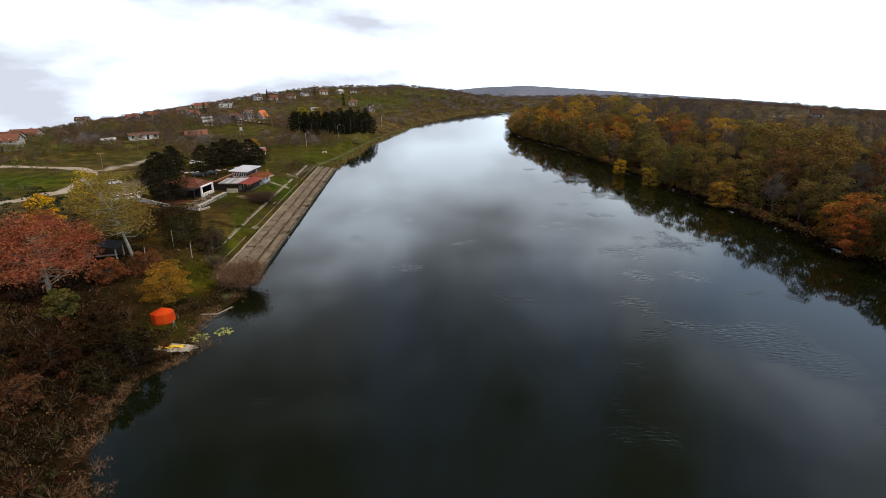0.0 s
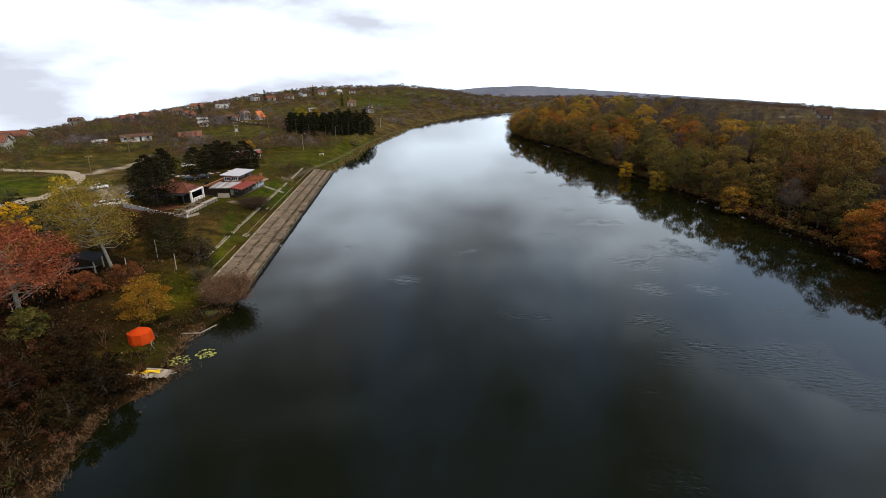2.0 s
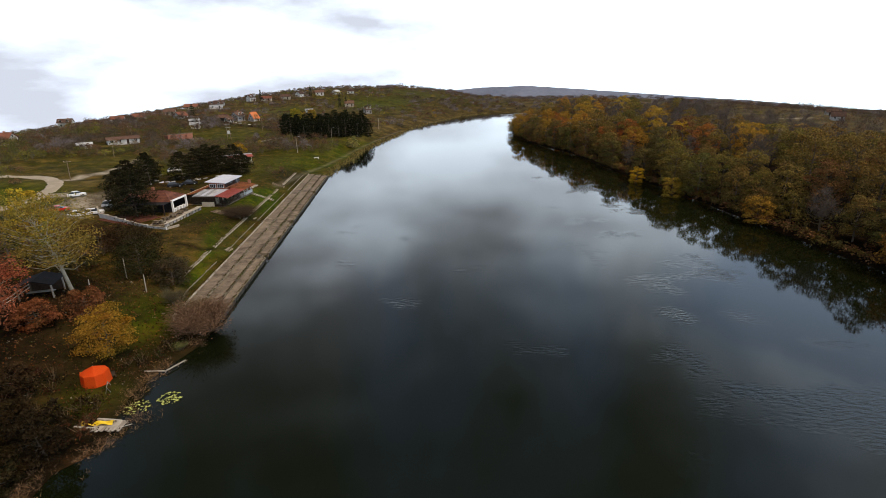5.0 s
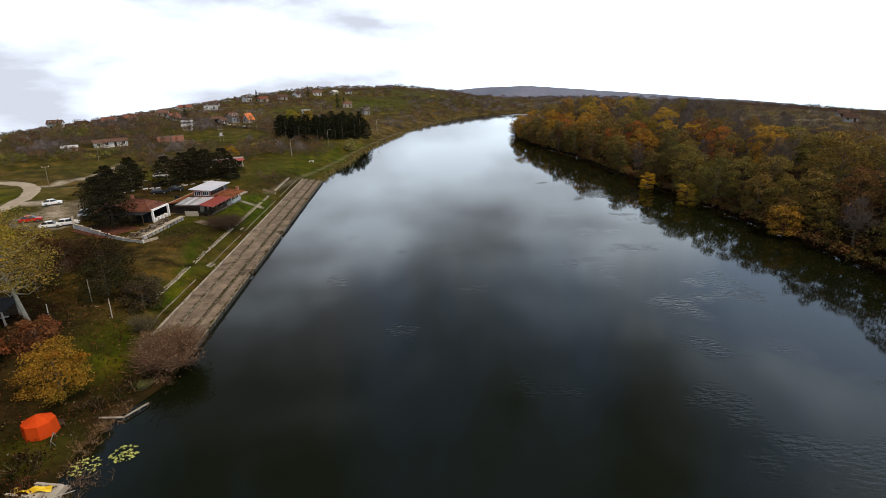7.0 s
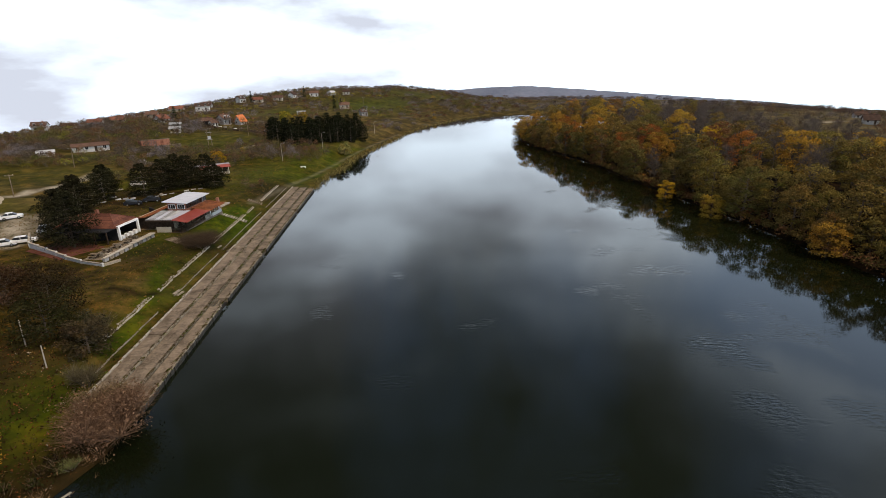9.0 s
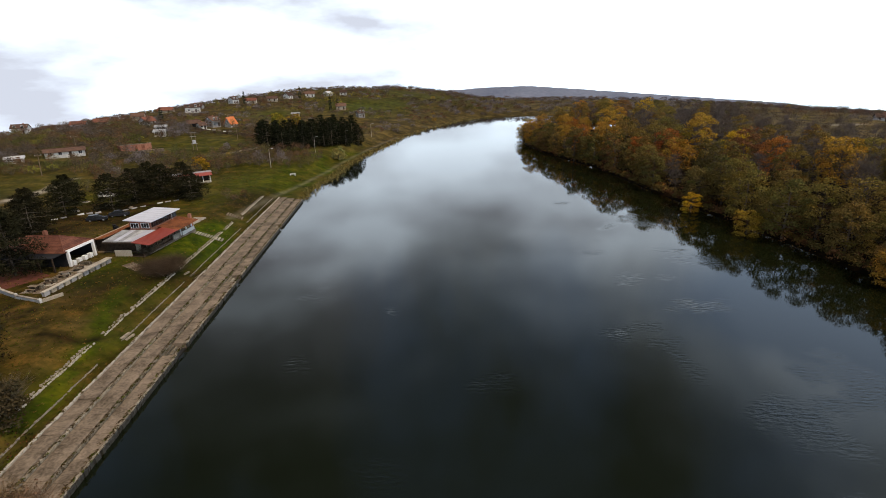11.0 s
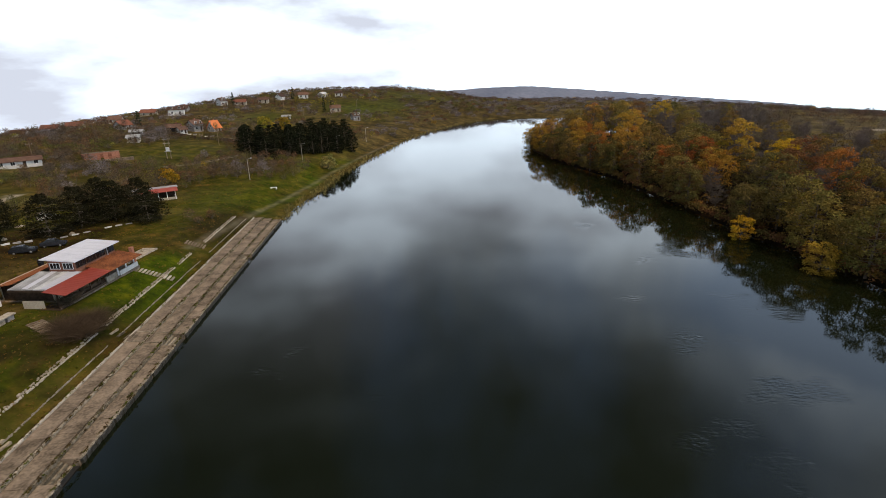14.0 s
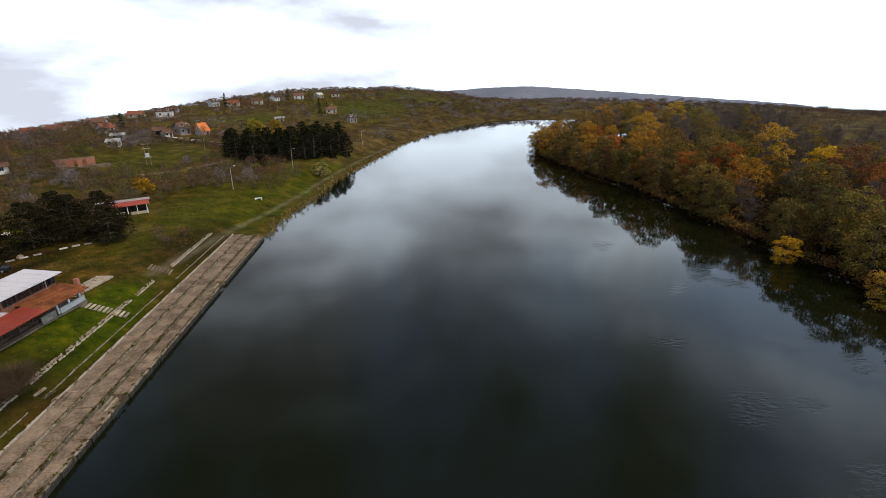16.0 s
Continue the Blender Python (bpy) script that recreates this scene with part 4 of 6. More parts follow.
# plank jetty with a yellow tarpaulin
jetty = thing("jetty", pose(-35.0, 60.7, 0.0, 0, 0, 0), "small broken grey plank jetty under yellow tarpaulin", "jetty")
rngj = np.random.RandomState(3)
for i in range(11):
    part("plank", box(-0.13, 0.13, -0.85 + rngj.uniform(-0.2, 0.2), 0.85 + rngj.uniform(-0.2, 0.2), 0.42, 0.47,
                      pose(-2.2 + 0.29 * i, rngj.uniform(-0.1, 0.1), 0, 0, rngj.uniform(-3, 3), rngj.uniform(-12, 12))), PALE_WOOD, jetty)
for sx in (-2.0, -0.4, 0.7):
    for sy in (-0.6, 0.6):
        part("post", tube([(sx, sy, -2.2), (sx, sy, 0.62)], 0.06, 6), WOOD, jetty)
for sy in (-0.5, 0.5):
    part("beam", box(-2.4, 1.0, sy - 0.05, sy + 0.05, 0.3, 0.42), WOOD, jetty)
part("mooring_pole", tube([(-0.2, -0.9, 0.55), (1.6, 0.1, 0.5)], 0.035, 5), PALE_WOOD, jetty)
tarp = thing("tarpaulin", pose(-37.2, 60.9, height(-37.2, 60.9) + 0.12, 0, 0, -8), "crumpled bright yellow tarpaulin strip over planks", "tarpaulin")
bm = bmesh.new()
bmesh.ops.create_grid(bm, x_segments=16, y_segments=5, size=1)
for v in bm.verts:
    x, y = v.co.x, v.co.y
    v.co = (x * 1.75, y * (0.3 + 0.09 * math.sin(4 * x)) + 0.3 * x, 0.16 + 0.12 * math.sin(7 * x + 2 * y) + 0.06 * math.sin(13 * y + 5 * x) + 0.09 * x)
bmesh.ops.solidify(bm, geom=bm.faces, thickness=0.02)
part("sheet", bm, YELLOW_CLOTH, tarp)
part("board", box(-2.1, 0.3, -0.75, -0.5, -0.05, 0.1, bevel=0.01), PALE_WOOD, tarp)
part("board", box(-0.6, 1.6, 0.7, 0.95, -0.05, 0.12, bevel=0.01), PALE_WOOD, tarp)

# low wooden landing stage further up
stage = thing("landing_stage", pose(-36.3, 72.1, 0, 0, 0, 0), "low angled wooden fishing stage at the bank", "jetty")
part("plank", box(-1.6, 1.2, -0.95, -0.7, 0.3, 0.36), PALE_WOOD, stage)
part("plank", box(-0.12, 0.12, 0, 2.9, 0.3, 0.36, pose(1.05, -0.9, 0, 0, 0, -28)), PALE_WOOD, stage)
for px, py in ((-1.4, -0.8), (1.0, -0.8), (1.9, 0.6), (2.3, 1.5)):
    part("post", tube([(px, py, -1.6), (px, py, 0.42)], 0.05, 6), WOOD, stage)


# lily pads
def lily_bed(x, y, rx, ry, n, seed):
    r = np.random.RandomState(seed)
    ob = thing("water_lilies", pose(x, y, 0.0), "bed of yellow-green water lily leaves afloat", "water lilies")
    bm = bmesh.new()
    for i in range(n):
        a, d = r.uniform(0, 6.28), r.uniform(0, 1) ** 0.5
        c = Vector((math.cos(a) * d * rx, math.sin(a) * d * ry, 0.02 + r.uniform(0, 0.09)))
        s, t0, tilt = r.uniform(0.07, 0.14), r.uniform(0, 6.28), Euler((r.uniform(-0.4, 0.4), r.uniform(-0.4, 0.4), 0)).to_matrix()
        bm.faces.new([bm.verts.new(c + tilt @ Vector((math.cos(t0 + j * 0.84) * s, math.sin(t0 + j * 0.84) * s, 0.02))) for j in range(7)] + [bm.verts.new(c)])
    part("lily_leaves", bm, LILY, ob)
    return ob


LILY = grained("yellowing_lily_leaf", (0.2, 0.24, 0.04), (0.5, 0.52, 0.14), 3.0, 0.5, 0.1)
lily_bed(-32.0, 65.9, 1.35, 1.25, 85, 1)
lily_bed(-34.9, 64.3, 1.45, 1.3, 75, 2)

# pale rail and open shed under the red tree
rail = thing("railing", pose(0, 0, 0), "pale weathered wooden rail under reddish trees", "railing")
p0, p1 = Vector((-61.5, 72.0, 5.2)), Vector((-64.0, 88.5, 5.5))
part("top_rail", tube([p0, p1], 0.09, 6), PALE_WOOD, rail)
part("lower_rail", tube([p0 - Vector((0, 0, 0.5)), p1 - Vector((0, 0, 0.5))], 0.06, 6), PALE_WOOD, rail)
for i in range(9):
    p = p0.lerp(p1, i / 8)
    part("post", tube([(p.x, p.y, height(p.x, p.y) - 0.3), (p.x, p.y, p.z + 0.05)], 0.07, 6), PALE_WOOD, rail)
shed = thing("open_shed", on_ground(-61.0, 87.0, 15), "dark boarded open shed beneath the plane tree", "shed")
part("roof", prism([(-2.6, 2.1), (0, 2.9), (2.6, 2.1), (2.6, 2.2), (0, 3.02), (-2.6, 2.2)], -2.2, 2.2), BLACK_WALL, shed)
for sx in (-2.2, 2.2):
    for sy in (-1.9, 1.9):
        part("post", box(sx - 0.09, sx + 0.09, sy - 0.09, sy + 0.09, -0.3, 2.25), PALE_WOOD if sx > 0 else WOOD, shed)
part("back_wall", box(-2.2, 2.2, 1.85, 1.93, 0, 2.2), DARK_WOOD, shed)
part("bench", box(-1.6, 1.6, 0.2, 0.6, 0.4, 0.47, bevel=0.01), PALE_WOOD, shed)
part("table", box(-1.6, 1.6, -0.9, -0.1, 0.72, 0.78, bevel=0.01), PALE_WOOD, shed)
for i, (x, y, h) in enumerate(((-55.6, 89.5, 1.6), (-47.4, 90.3, 2.9), (-52.6, 94.2, 3.6))):
    post = thing("post", on_ground(x, y), "leaning pale weathered wooden post", "post", "weathered posts")
    part("shaft", tube([(0, 0, -0.4), (0.1, 0.05, h)], [0.09, 0.06], 7), PALE_WOOD, post)


# foreground trees
tree("plane_tree", on_ground(-56.0, 86.6, 0, -0.2), 301, "tall plane tree, yellow-green leaves, pale leaning trunk",
     colour=(0.25, 0.17, 0.04), mat_bark=PALE_BARK, tall=16.0, wide=7.6, clumps=70, count=170, size=0.16, lean=-0.2, trunk=0.27, low=0.36, hollow=0.12, three=True)
tree("red_tree", on_ground(-61.0, 72.5, 40, -0.2), 302, "broad autumn tree with thin reddish-brown leaves", colour=(0.3, 0.118, 0.05), mat_bark=PALE_BARK,
     tall=11.5, wide=8.6, clumps=76, count=270, size=0.17, trunk=0.32, low=0.26, hollow=0.1, three=True)
tree("red_tree", on_ground(-71.0, 68.5, 120, -0.2), 303, "broad autumn tree with thin reddish-brown leaves", colour=(0.28, 0.105, 0.042),
     tall=10.0, wide=7.4, clumps=56, count=230, size=0.17, trunk=0.28, low=0.26, hollow=0.1, three=True)
tree("yellow_tree", on_ground(-70.5, 86.5, 0, -0.2), 304, "slender bright yellow autumn tree", colour=(0.5, 0.32, 0.02), tall=12.5, wide=3.4, clumps=30, count=64, size=0.27, low=0.25)
tree("yellow_tree", on_ground(-70.0, 99.5, 0, -0.2), 305, "slender bright yellow autumn tree", colour=(0.46, 0.31, 0.03), tall=14.0, wide=3.6, clumps=30, count=60, size=0.27, low=0.35)
conifer("pine", on_ground(-84.0, 104.0), 306, 9.5, 4.6, "dark green spreading pine", "pines by the field")
conifer("pine", on_ground(-77.0, 101.0), 307, 8.6, 4.0, "dark green spreading pine", "pines by the field")
conifer("pine", on_ground(-92.0, 103.5), 308, 7.5, 4.0, "dark green spreading pine", "pines by the field")
tree("golden_shrub", on_ground(-43.9, 74.2, 0, -0.2), 309, "twiggy golden-brown shrub tree", colour=(0.3, 0.165, 0.024), tall=6.6, wide=4.2, clumps=46, count=190, size=0.13, trunk=0.1, low=0.14, hollow=0.04, three=True)
# bushes below y 70 are brown, with lens falloff also in their tints
for i, (x, y, h, w, c, lab) in enumerate(((-51.5, 96.5, 6.0, 5.2, (0.034, 0.034, 0.013), "dense dark green bush tree"), (-55.5, 103.5, 5.6, 5.8, (0.042, 0.03, 0.014), "dense dusky brown bush tree"),
                                          (-62.5, 97.0, 6.8, 4.8, (0.05, 0.042, 0.018), "dusky olive-brown bush tree"), (-65.0, 107.5, 4.8, 4.4, (0.06, 0.036, 0.018), "dusky olive-brown bush tree"),
                                          (-45.6, 95.0, 5.0, 3.8, (0.07, 0.05, 0.028), "thin olive-brown bush"), (-73.5, 112.0, 5.0, 4.4, (0.12, 0.06, 0.025), "rusty brown bush tree"),
                                          (-81.0, 115.5, 5.2, 4.2, (0.15, 0.07, 0.025), "rusty brown bush tree"), (-61.5, 110.5, 4.4, 5.0, (0.045, 0.032, 0.016), "dense dusky brown bush tree"),
                                          (-50.0, 80.5, 4.2, 3.2, (0.17, 0.06, 0.03), "low reddish bush"), (-54.5, 77.0, 3.6, 3.2, (0.2, 0.075, 0.03), "low reddish bush"),
                                          (-53.5, 65.0, 4.0, 2.6, (0.11, 0.088, 0.026), "low olive-yellow bush"), (-66.0, 61.5, 5.0, 4.2, (0.16, 0.06, 0.03), "low reddish bush"),
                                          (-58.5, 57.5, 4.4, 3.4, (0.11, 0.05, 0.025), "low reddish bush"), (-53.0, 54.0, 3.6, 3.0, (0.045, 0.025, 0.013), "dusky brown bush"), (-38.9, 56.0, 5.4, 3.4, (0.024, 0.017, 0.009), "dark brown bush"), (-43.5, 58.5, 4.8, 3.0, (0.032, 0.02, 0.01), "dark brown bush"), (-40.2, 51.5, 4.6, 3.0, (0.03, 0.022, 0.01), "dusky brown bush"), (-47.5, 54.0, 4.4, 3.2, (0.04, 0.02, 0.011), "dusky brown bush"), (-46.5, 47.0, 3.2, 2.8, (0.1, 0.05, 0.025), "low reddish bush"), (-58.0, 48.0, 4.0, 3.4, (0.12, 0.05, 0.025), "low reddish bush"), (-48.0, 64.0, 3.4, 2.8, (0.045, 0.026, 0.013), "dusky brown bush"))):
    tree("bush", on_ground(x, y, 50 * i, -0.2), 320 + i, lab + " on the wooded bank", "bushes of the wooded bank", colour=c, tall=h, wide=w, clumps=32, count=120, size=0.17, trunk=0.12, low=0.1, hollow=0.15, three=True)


def bare_bush(x, y, r, h, n, tint, seed, label, stems=9, base_z=None, leaf=0.0, fine=0.016):
    """A leafless bush: woody stems and a haze of twigs."""
    g = np.random.RandomState(seed)
    z = height(x, y) if base_z is None else base_z
    ob = thing("bare_bush", pose(x, y, z - 0.1), label, "bush", "leafless bushes")
    bm = bmesh.new()
    base = []
    for i in range(stems):
        a, d = g.uniform(0, 6.28), g.uniform(0.2, 0.75)
        e = Vector((math.cos(a) * r * d, math.sin(a) * r * d, h * g.uniform(0.35, 0.6)))
        s = Vector((math.cos(a) * r * 0.25 * d, math.sin(a) * r * 0.25 * d, 0))
        add_tube(bm, [s, s.lerp(e, 0.5) + Vector((0, 0, 0.15)), e], [0.06, 0.045, 0.02], 5, False)
        for f in (0.4, 0.7, 1.0):
            base.append(s.lerp(e, f))
    part("stems", bm, BARK, ob)
    k = len(base)
    q, t = twigs(g, np.array(base), np.full(k, r * 0.62), np.full(k, h * 0.55), n // k, fine, np.tile([tint], (k, 1)), rise=0.6)
    if leaf:
        q2, t2 = leaves(g, np.array(base) + np.array([0, 0, 0.3]), np.full((k, 3), r * 0.55), int(leaf * 60), 0.13, np.tile([np.array(tint) * 1.1], (k, 1)), hollow=0.1)
        q, t = np.concatenate([q, q2]), np.concatenate([t, t2])
    c = new("twig_crown", quad_mesh("twig_crown", q, TWIG, t))
    c.parent = ob
    return ob


bare_bush(-34.6, 81.3, 5.0, 4.8, 5200, (0.13, 0.085, 0.05), 1, "wide leafless tan bush leaning over the water", 16, 0.4, leaf=1.0)
bare_bush(-37.2, 84.0, 3.8, 3.8, 2600, (0.13, 0.085, 0.05), 2, "leafless tan bush at the embankment end", 12, leaf=0.8)
bare_bush(-49.0, 136.0, 5.2, 3.4, 9600, (0.07, 0.046, 0.032), 3, "dark leafless thicket below the restaurant", 22, fine=0.009)
bare_bush(-55.3, 142.3, 2.2, 2.2, 900, (0.06, 0.05, 0.035), 4, "dark leafless thicket below the restaurant", 9)
bare_bush(-46.5, 97.5, 3.4, 4.2, 1500, (0.1, 0.075, 0.05), 5, "brown leafless bush on the slope", 12)
bare_bush(-42.5, 89.5, 2.6, 3.4, 1200, (0.1, 0.08, 0.05), 6, "brown leafless bush on the slope", 10)
bare_bush(-35.8, 76.6, 1.2, 1.4, 500, (0.13, 0.13, 0.05), 7, "small tangled bank bush", 7)


# ---------------------------------------------------------------- restaurant on the terrace
YARD = 4.3
TURN = -3.8


def rp(x, y, z=YARD, turn=0.0):
    return pose(x, y, z, 0, 0, TURN + turn)


def sheet_roof(name, parent, x0, x1, y0, y1, z_low, z_high, mat, slope="x", thick=0.1, ribs=0.0, label=""):
    """A single-pitch roof plate, optionally with standing ribs. slope: which side is high (+x, -x, +y)."""
    bm = bmesh.new()
    za = {"x": (z_low, z_high, z_high, z_low), "-x": (z_high, z_low, z_low, z_high), "y": (z_low, z_low, z_high, z_high)}[slope]
    c = [(x0, y0), (x1, y0), (x1, y1), (x0, y1)]
    lo = [bm.verts.new((x, y, z - thick)) for (x, y), z in zip(c, za)]
    hi = [bm.verts.new((x, y, z)) for (x, y), z in zip(c, za)]
    bm.faces.new(lo[::-1])
    bm.faces.new(hi)
    for i in range(4):
        bm.faces.new((lo[i], lo[(i + 1) % 4], hi[(i + 1) % 4], hi[i]))
    o = part(name, bm, mat, parent, label)
    if ribs:
        bm = bmesh.new()
        n = int((y1 - y0) / ribs)
        for i in range(n + 1):
            y = y0 + 0.03 + (y1 - y0 - 0.06) * i / n
            z0, z1 = (za[0], za[1]) if slope != "y" else (z_low + (z_high - z_low) * i / n,) * 2
            add_tube(bm, [(x0, y, z0 + 0.005), (x1, y, z1 + 0.005)], [0.022, 0.022], 4)
        r = part("rib_sheet", bm, mat, o)
    return o


def window(parent, x, y, z, w, h, face, frame_mat=None, bars=1):
    """A framed window on a wall; face: the side it looks to (e, w, n, s)."""
    turn = {"s": 0, "e": 90, "n": 180, "w": 270}[face]
    m = pose(x, y, z, 0, 0, turn)
    bm = bmesh.new()
    t = 0.07
    for a in ((-w / 2 - t, -w / 2, 0, h), (w / 2, w / 2 + t, 0, h), (-w / 2 - t, w / 2 + t, h, h + t), (-w / 2 - t * 1.5, w / 2 + t * 1.5, -t, 0)):
        add_box(bm, a[0], a[1], -0.06, 0.04, a[2], a[3])
    for i in range(bars):
        x0 = -w / 2 + w * (i + 1) / (bars + 1)
        add_box(bm, x0 - 0.025, x0 + 0.025, -0.045, 0.04, 0, h)
    bm.transform(m)
    fr = part("window", bm, frame_mat or WHITE_PAINT, parent)
    part("pane", box(-w / 2, w / 2, -0.02, 0.02, 0, h, m), GLASS, fr)
    return fr


rest = thing("restaurant", rp(-60.3, 149.5), "riverside restaurant with red sheet roofs and white upper roof", "restaurant")
# ground floor walls: river side half open under the eaves
part("wall", box(-5.5, -5.25, -5.6, 7.4, 0, 2.5), CREAM_WALL, rest)
part("wall", box(-5.5, 2.6, 7.15, 7.4, 0, 2.5), CREAM_WALL, rest)
part("wall", box(-5.25, 2.4, -5.6, -5.35, 0, 2.4), DARK_WOOD, rest)
part("wall", box(2.4, 2.65, -5.6, 7.15, 0, 2.6), CREAM_WALL, rest, "cream plastered wall with dark openings")
part("floor_slab", box(-6.0, 5.9, -6.2, 9.2, -0.9, 0.02), CONCRETE, rest)
part("deck", box(2.5, 5.9, -8.8, -6.22, -0.9, 0.0), DARK_WOOD, rest)
# terrace parapet on the river side, in lengths between posts
part("parapet", box(5.6, 5.85, 1.2, 3.6, -0.6, 0.95), PALE_STONE, rest)
part("parapet", box(5.6, 5.85, 4.4, 9.0, -0.6, 0.75), WHITE_WALL, rest)
part("parapet", box(5.6, 5.8, -8.5, 0.9, -0.6, 0.35), DARK_WOOD, rest)
for i in range(9):
    y = -8.3 + 2.1 * i
    part("post", box(5.45, 5.6, y - 0.1, y + 0.1, 0, 2.45), WHITE_PAINT if i > 5 else DARK_WOOD, rest)
for i in range(6):
    part("rail", box(5.65, 5.7, -8.2 + 1.5 * i, -6.85 + 1.5 * i, 0.55, 0.95), DARK_WOOD, rest)
sheet_roof("red_roof", rest, 4.1, 7.4, -9.0, 0.6, 2.35, 2.85, RED_SHEET, "-x", 0.08, 0.55, "red painted sheet-metal roof")
sheet_roof("rust_roof", rest, 3.2, 7.35, 0.62, 8.4, 2.3, 3.0, RUST_ROOF, "-x", 0.1, 0.35, "rust-stained tiled roof")
sheet_roof("grey_roof", rest, -2.7, 4.08, -7.2, -1.2, 2.4, 2.88, GREY_SHEET, "y", 0.08, 0.0, "patched translucent grey roof sheets")
for i in range(7):
    part("roof_sheet", box(-2.65 + 0.95 * i, -1.75 + 0.95 * i, -7.3 + 0.12 * (i % 3), -1.3 - 0.1 * (i % 2), 0, 0.03, pose(0, 0, 2.9 + 0.001 * i) @ pose(0, -4.2, -0.22, 4.6) @ pose(0, 4.2, 0)),
         (GREY_SHEET, GREY_SHEET, WHITE_SHEET, GREY_SHEET, GREY_SHEET, WHITE_SHEET, WHITE_SHEET)[i], rest)
sheet_roof("west_roof", rest, -6.1, -2.75, -6.4, 7.6, 2.3, 2.95, RUST_ROOF, "x", 0.1, 0.4, "rust-stained tiled roof")
part("fascia", box(-2.7, 4.1, -7.42, -7.32, 2.1, 2.36), DARK_WOOD, rest)
part("windbreak", box(0.2, 3.4, -8.4, -8.32, 0.0, 1.2), CREAM_WALL, rest, "pale board windbreak by the entrance")
# upper storey under the pale roof
part("upper_wall", box(-1.2, 3.05, -1.1, 7.9, 2.4, 4.55), BRICK, rest, "reddish rendered upper walls")
for i in range(4):
    window(rest, 3.06, 0.2 + 2.2 * i, 3.3, 1.95, 1.0, "e", DARK_WOOD, 2)
for i in range(2):
    window(rest, -0.1 + 2.1 * i, -1.11, 3.3, 1.5, 0.9, "s", WHITE_PAINT, 2)
sheet_roof("pale_roof", rest, -1.9, 3.7, -1.7, 8.6, 4.62, 5.0, WHITE_SHEET, "-x", 0.14, 1.3, "pale metal upper roof")
for i in range(3):
    window(rest, 2.66, 1.6 + 2.0 * i, 0.9, 1.2, 1.1, "e")
part("door", box(2.66, 2.72, -1.9, -0.9, 0.02, 2.1), DARK_WOOD, rest)
part("door", box(2.66, 2.72, -4.2, -3.2, 0.02, 2.1), DARK_WOOD, rest)
part("chimney", box(5.0, 5.6, 8.6, 9.2, 0, 3.4, bevel=0.03), BRICK, rest)
part("chimney", box(-0.3, 0.3, 8.0, 8.5, 2.3, 4.6, bevel=0.03), BRICK, rest)
part("vent_pipe", tube([(3.2, 6.0, 2.8), (3.2, 6.0, 4.4)], 0.08), METAL, rest)
slab = thing("paved_platform", rp(-57.3, 165.4, YARD - 0.12), "pale concrete platform at the terrace end", "platform")
part("platform_slab", box(-1.3, 1.6, -4.0, 2.4, -1.0, 0.12, bevel=0.03), PALE_STONE, slab)


# the black annexe with its white picture frame
ann = thing("annexe", rp(-71.2, 138.5), "black timber annexe, clay-tiled roof, white framed opening", "building")
part("wall", box(-6.0, 5.6, -2.2, -2.0, 0, 2.9), BLACK_WALL, ann)
part("wall", box(-6.0, 5.6, 4.2, 4.4, 0, 2.9), BLACK_WALL, ann)
part("wall", box(-6.2, -6.0, -2.2, 4.4, 0, 2.9), BLACK_WALL, ann)
part("wall", box(5.4, 5.6, -2.0, 4.2, 2.55, 2.9), BLACK_WALL, ann)
part("wall", box(5.4, 5.6, -2.0, 4.2, 0, 0.7), BLACK_WALL, ann)
part("canopy", box(-5.0, 5.6, -5.2, -2.25, 2.5, 2.68, bevel=0.02), BLACK_WALL, ann, "black flat porch roof")
for i in range(5):
    part("post", box(-4.8 + 2.55 * i, -4.6 + 2.55 * i, -5.1, -4.9, 0, 2.5), DARK_WOOD, ann)
fr = part("white_frame", box(5.75, 6.2, -2.2, -1.8, 0, 3.0, bevel=0.02), WHITE_PAINT, ann, "white box frame")
part("frame_bar", box(5.75, 6.2, 3.8, 4.2, 0, 3.0, bevel=0.02), WHITE_PAINT, ann)
part("frame_bar", box(5.75, 6.2, -1.79, 3.79, 2.65, 3.0, bevel=0.02), WHITE_PAINT, ann)
for i in range(4):
    part("white_seat", box(5.5, 6.2, -1.5 + 1.35 * i, -0.8 + 1.35 * i, 0.0, 0.85, bevel=0.04), WHITE_PAINT, ann)
for i, (ax, bx) in enumerate(((-6.9, 6.1),)):
    bm = bmesh.new()
    pts = [(-6.9, -2.9, 2.75), (6.1, -2.9, 2.75), (6.1, 5.0, 2.75), (-6.9, 5.0, 2.75), (-3.4, 1.05, 4.7), (2.6, 1.05, 4.7)]
    v = [bm.verts.new(p) for p in pts]
    for q in ((0, 1, 5, 4), (1, 2, 5), (2, 3, 4, 5), (3, 0, 4), (3, 2, 1, 0)):
        bm.faces.new([v[j] for j in q])
    roof = part("roof", bm, TILE, ann, "weathered clay-tiled hipped roof")
for k, (pa, pb) in enumerate((((-6.9, -2.9, 2.8), (-3.4, 1.05, 4.75)), ((6.1, -2.9, 2.8), (2.6, 1.05, 4.75)), ((6.1, 5.0, 2.8), (2.6, 1.05, 4.75)), ((-3.4, 1.05, 4.76), (2.6, 1.05, 4.76)))):
    part("ridge_tile", tube([pa, pb], 0.1, 6), TILE, roof)
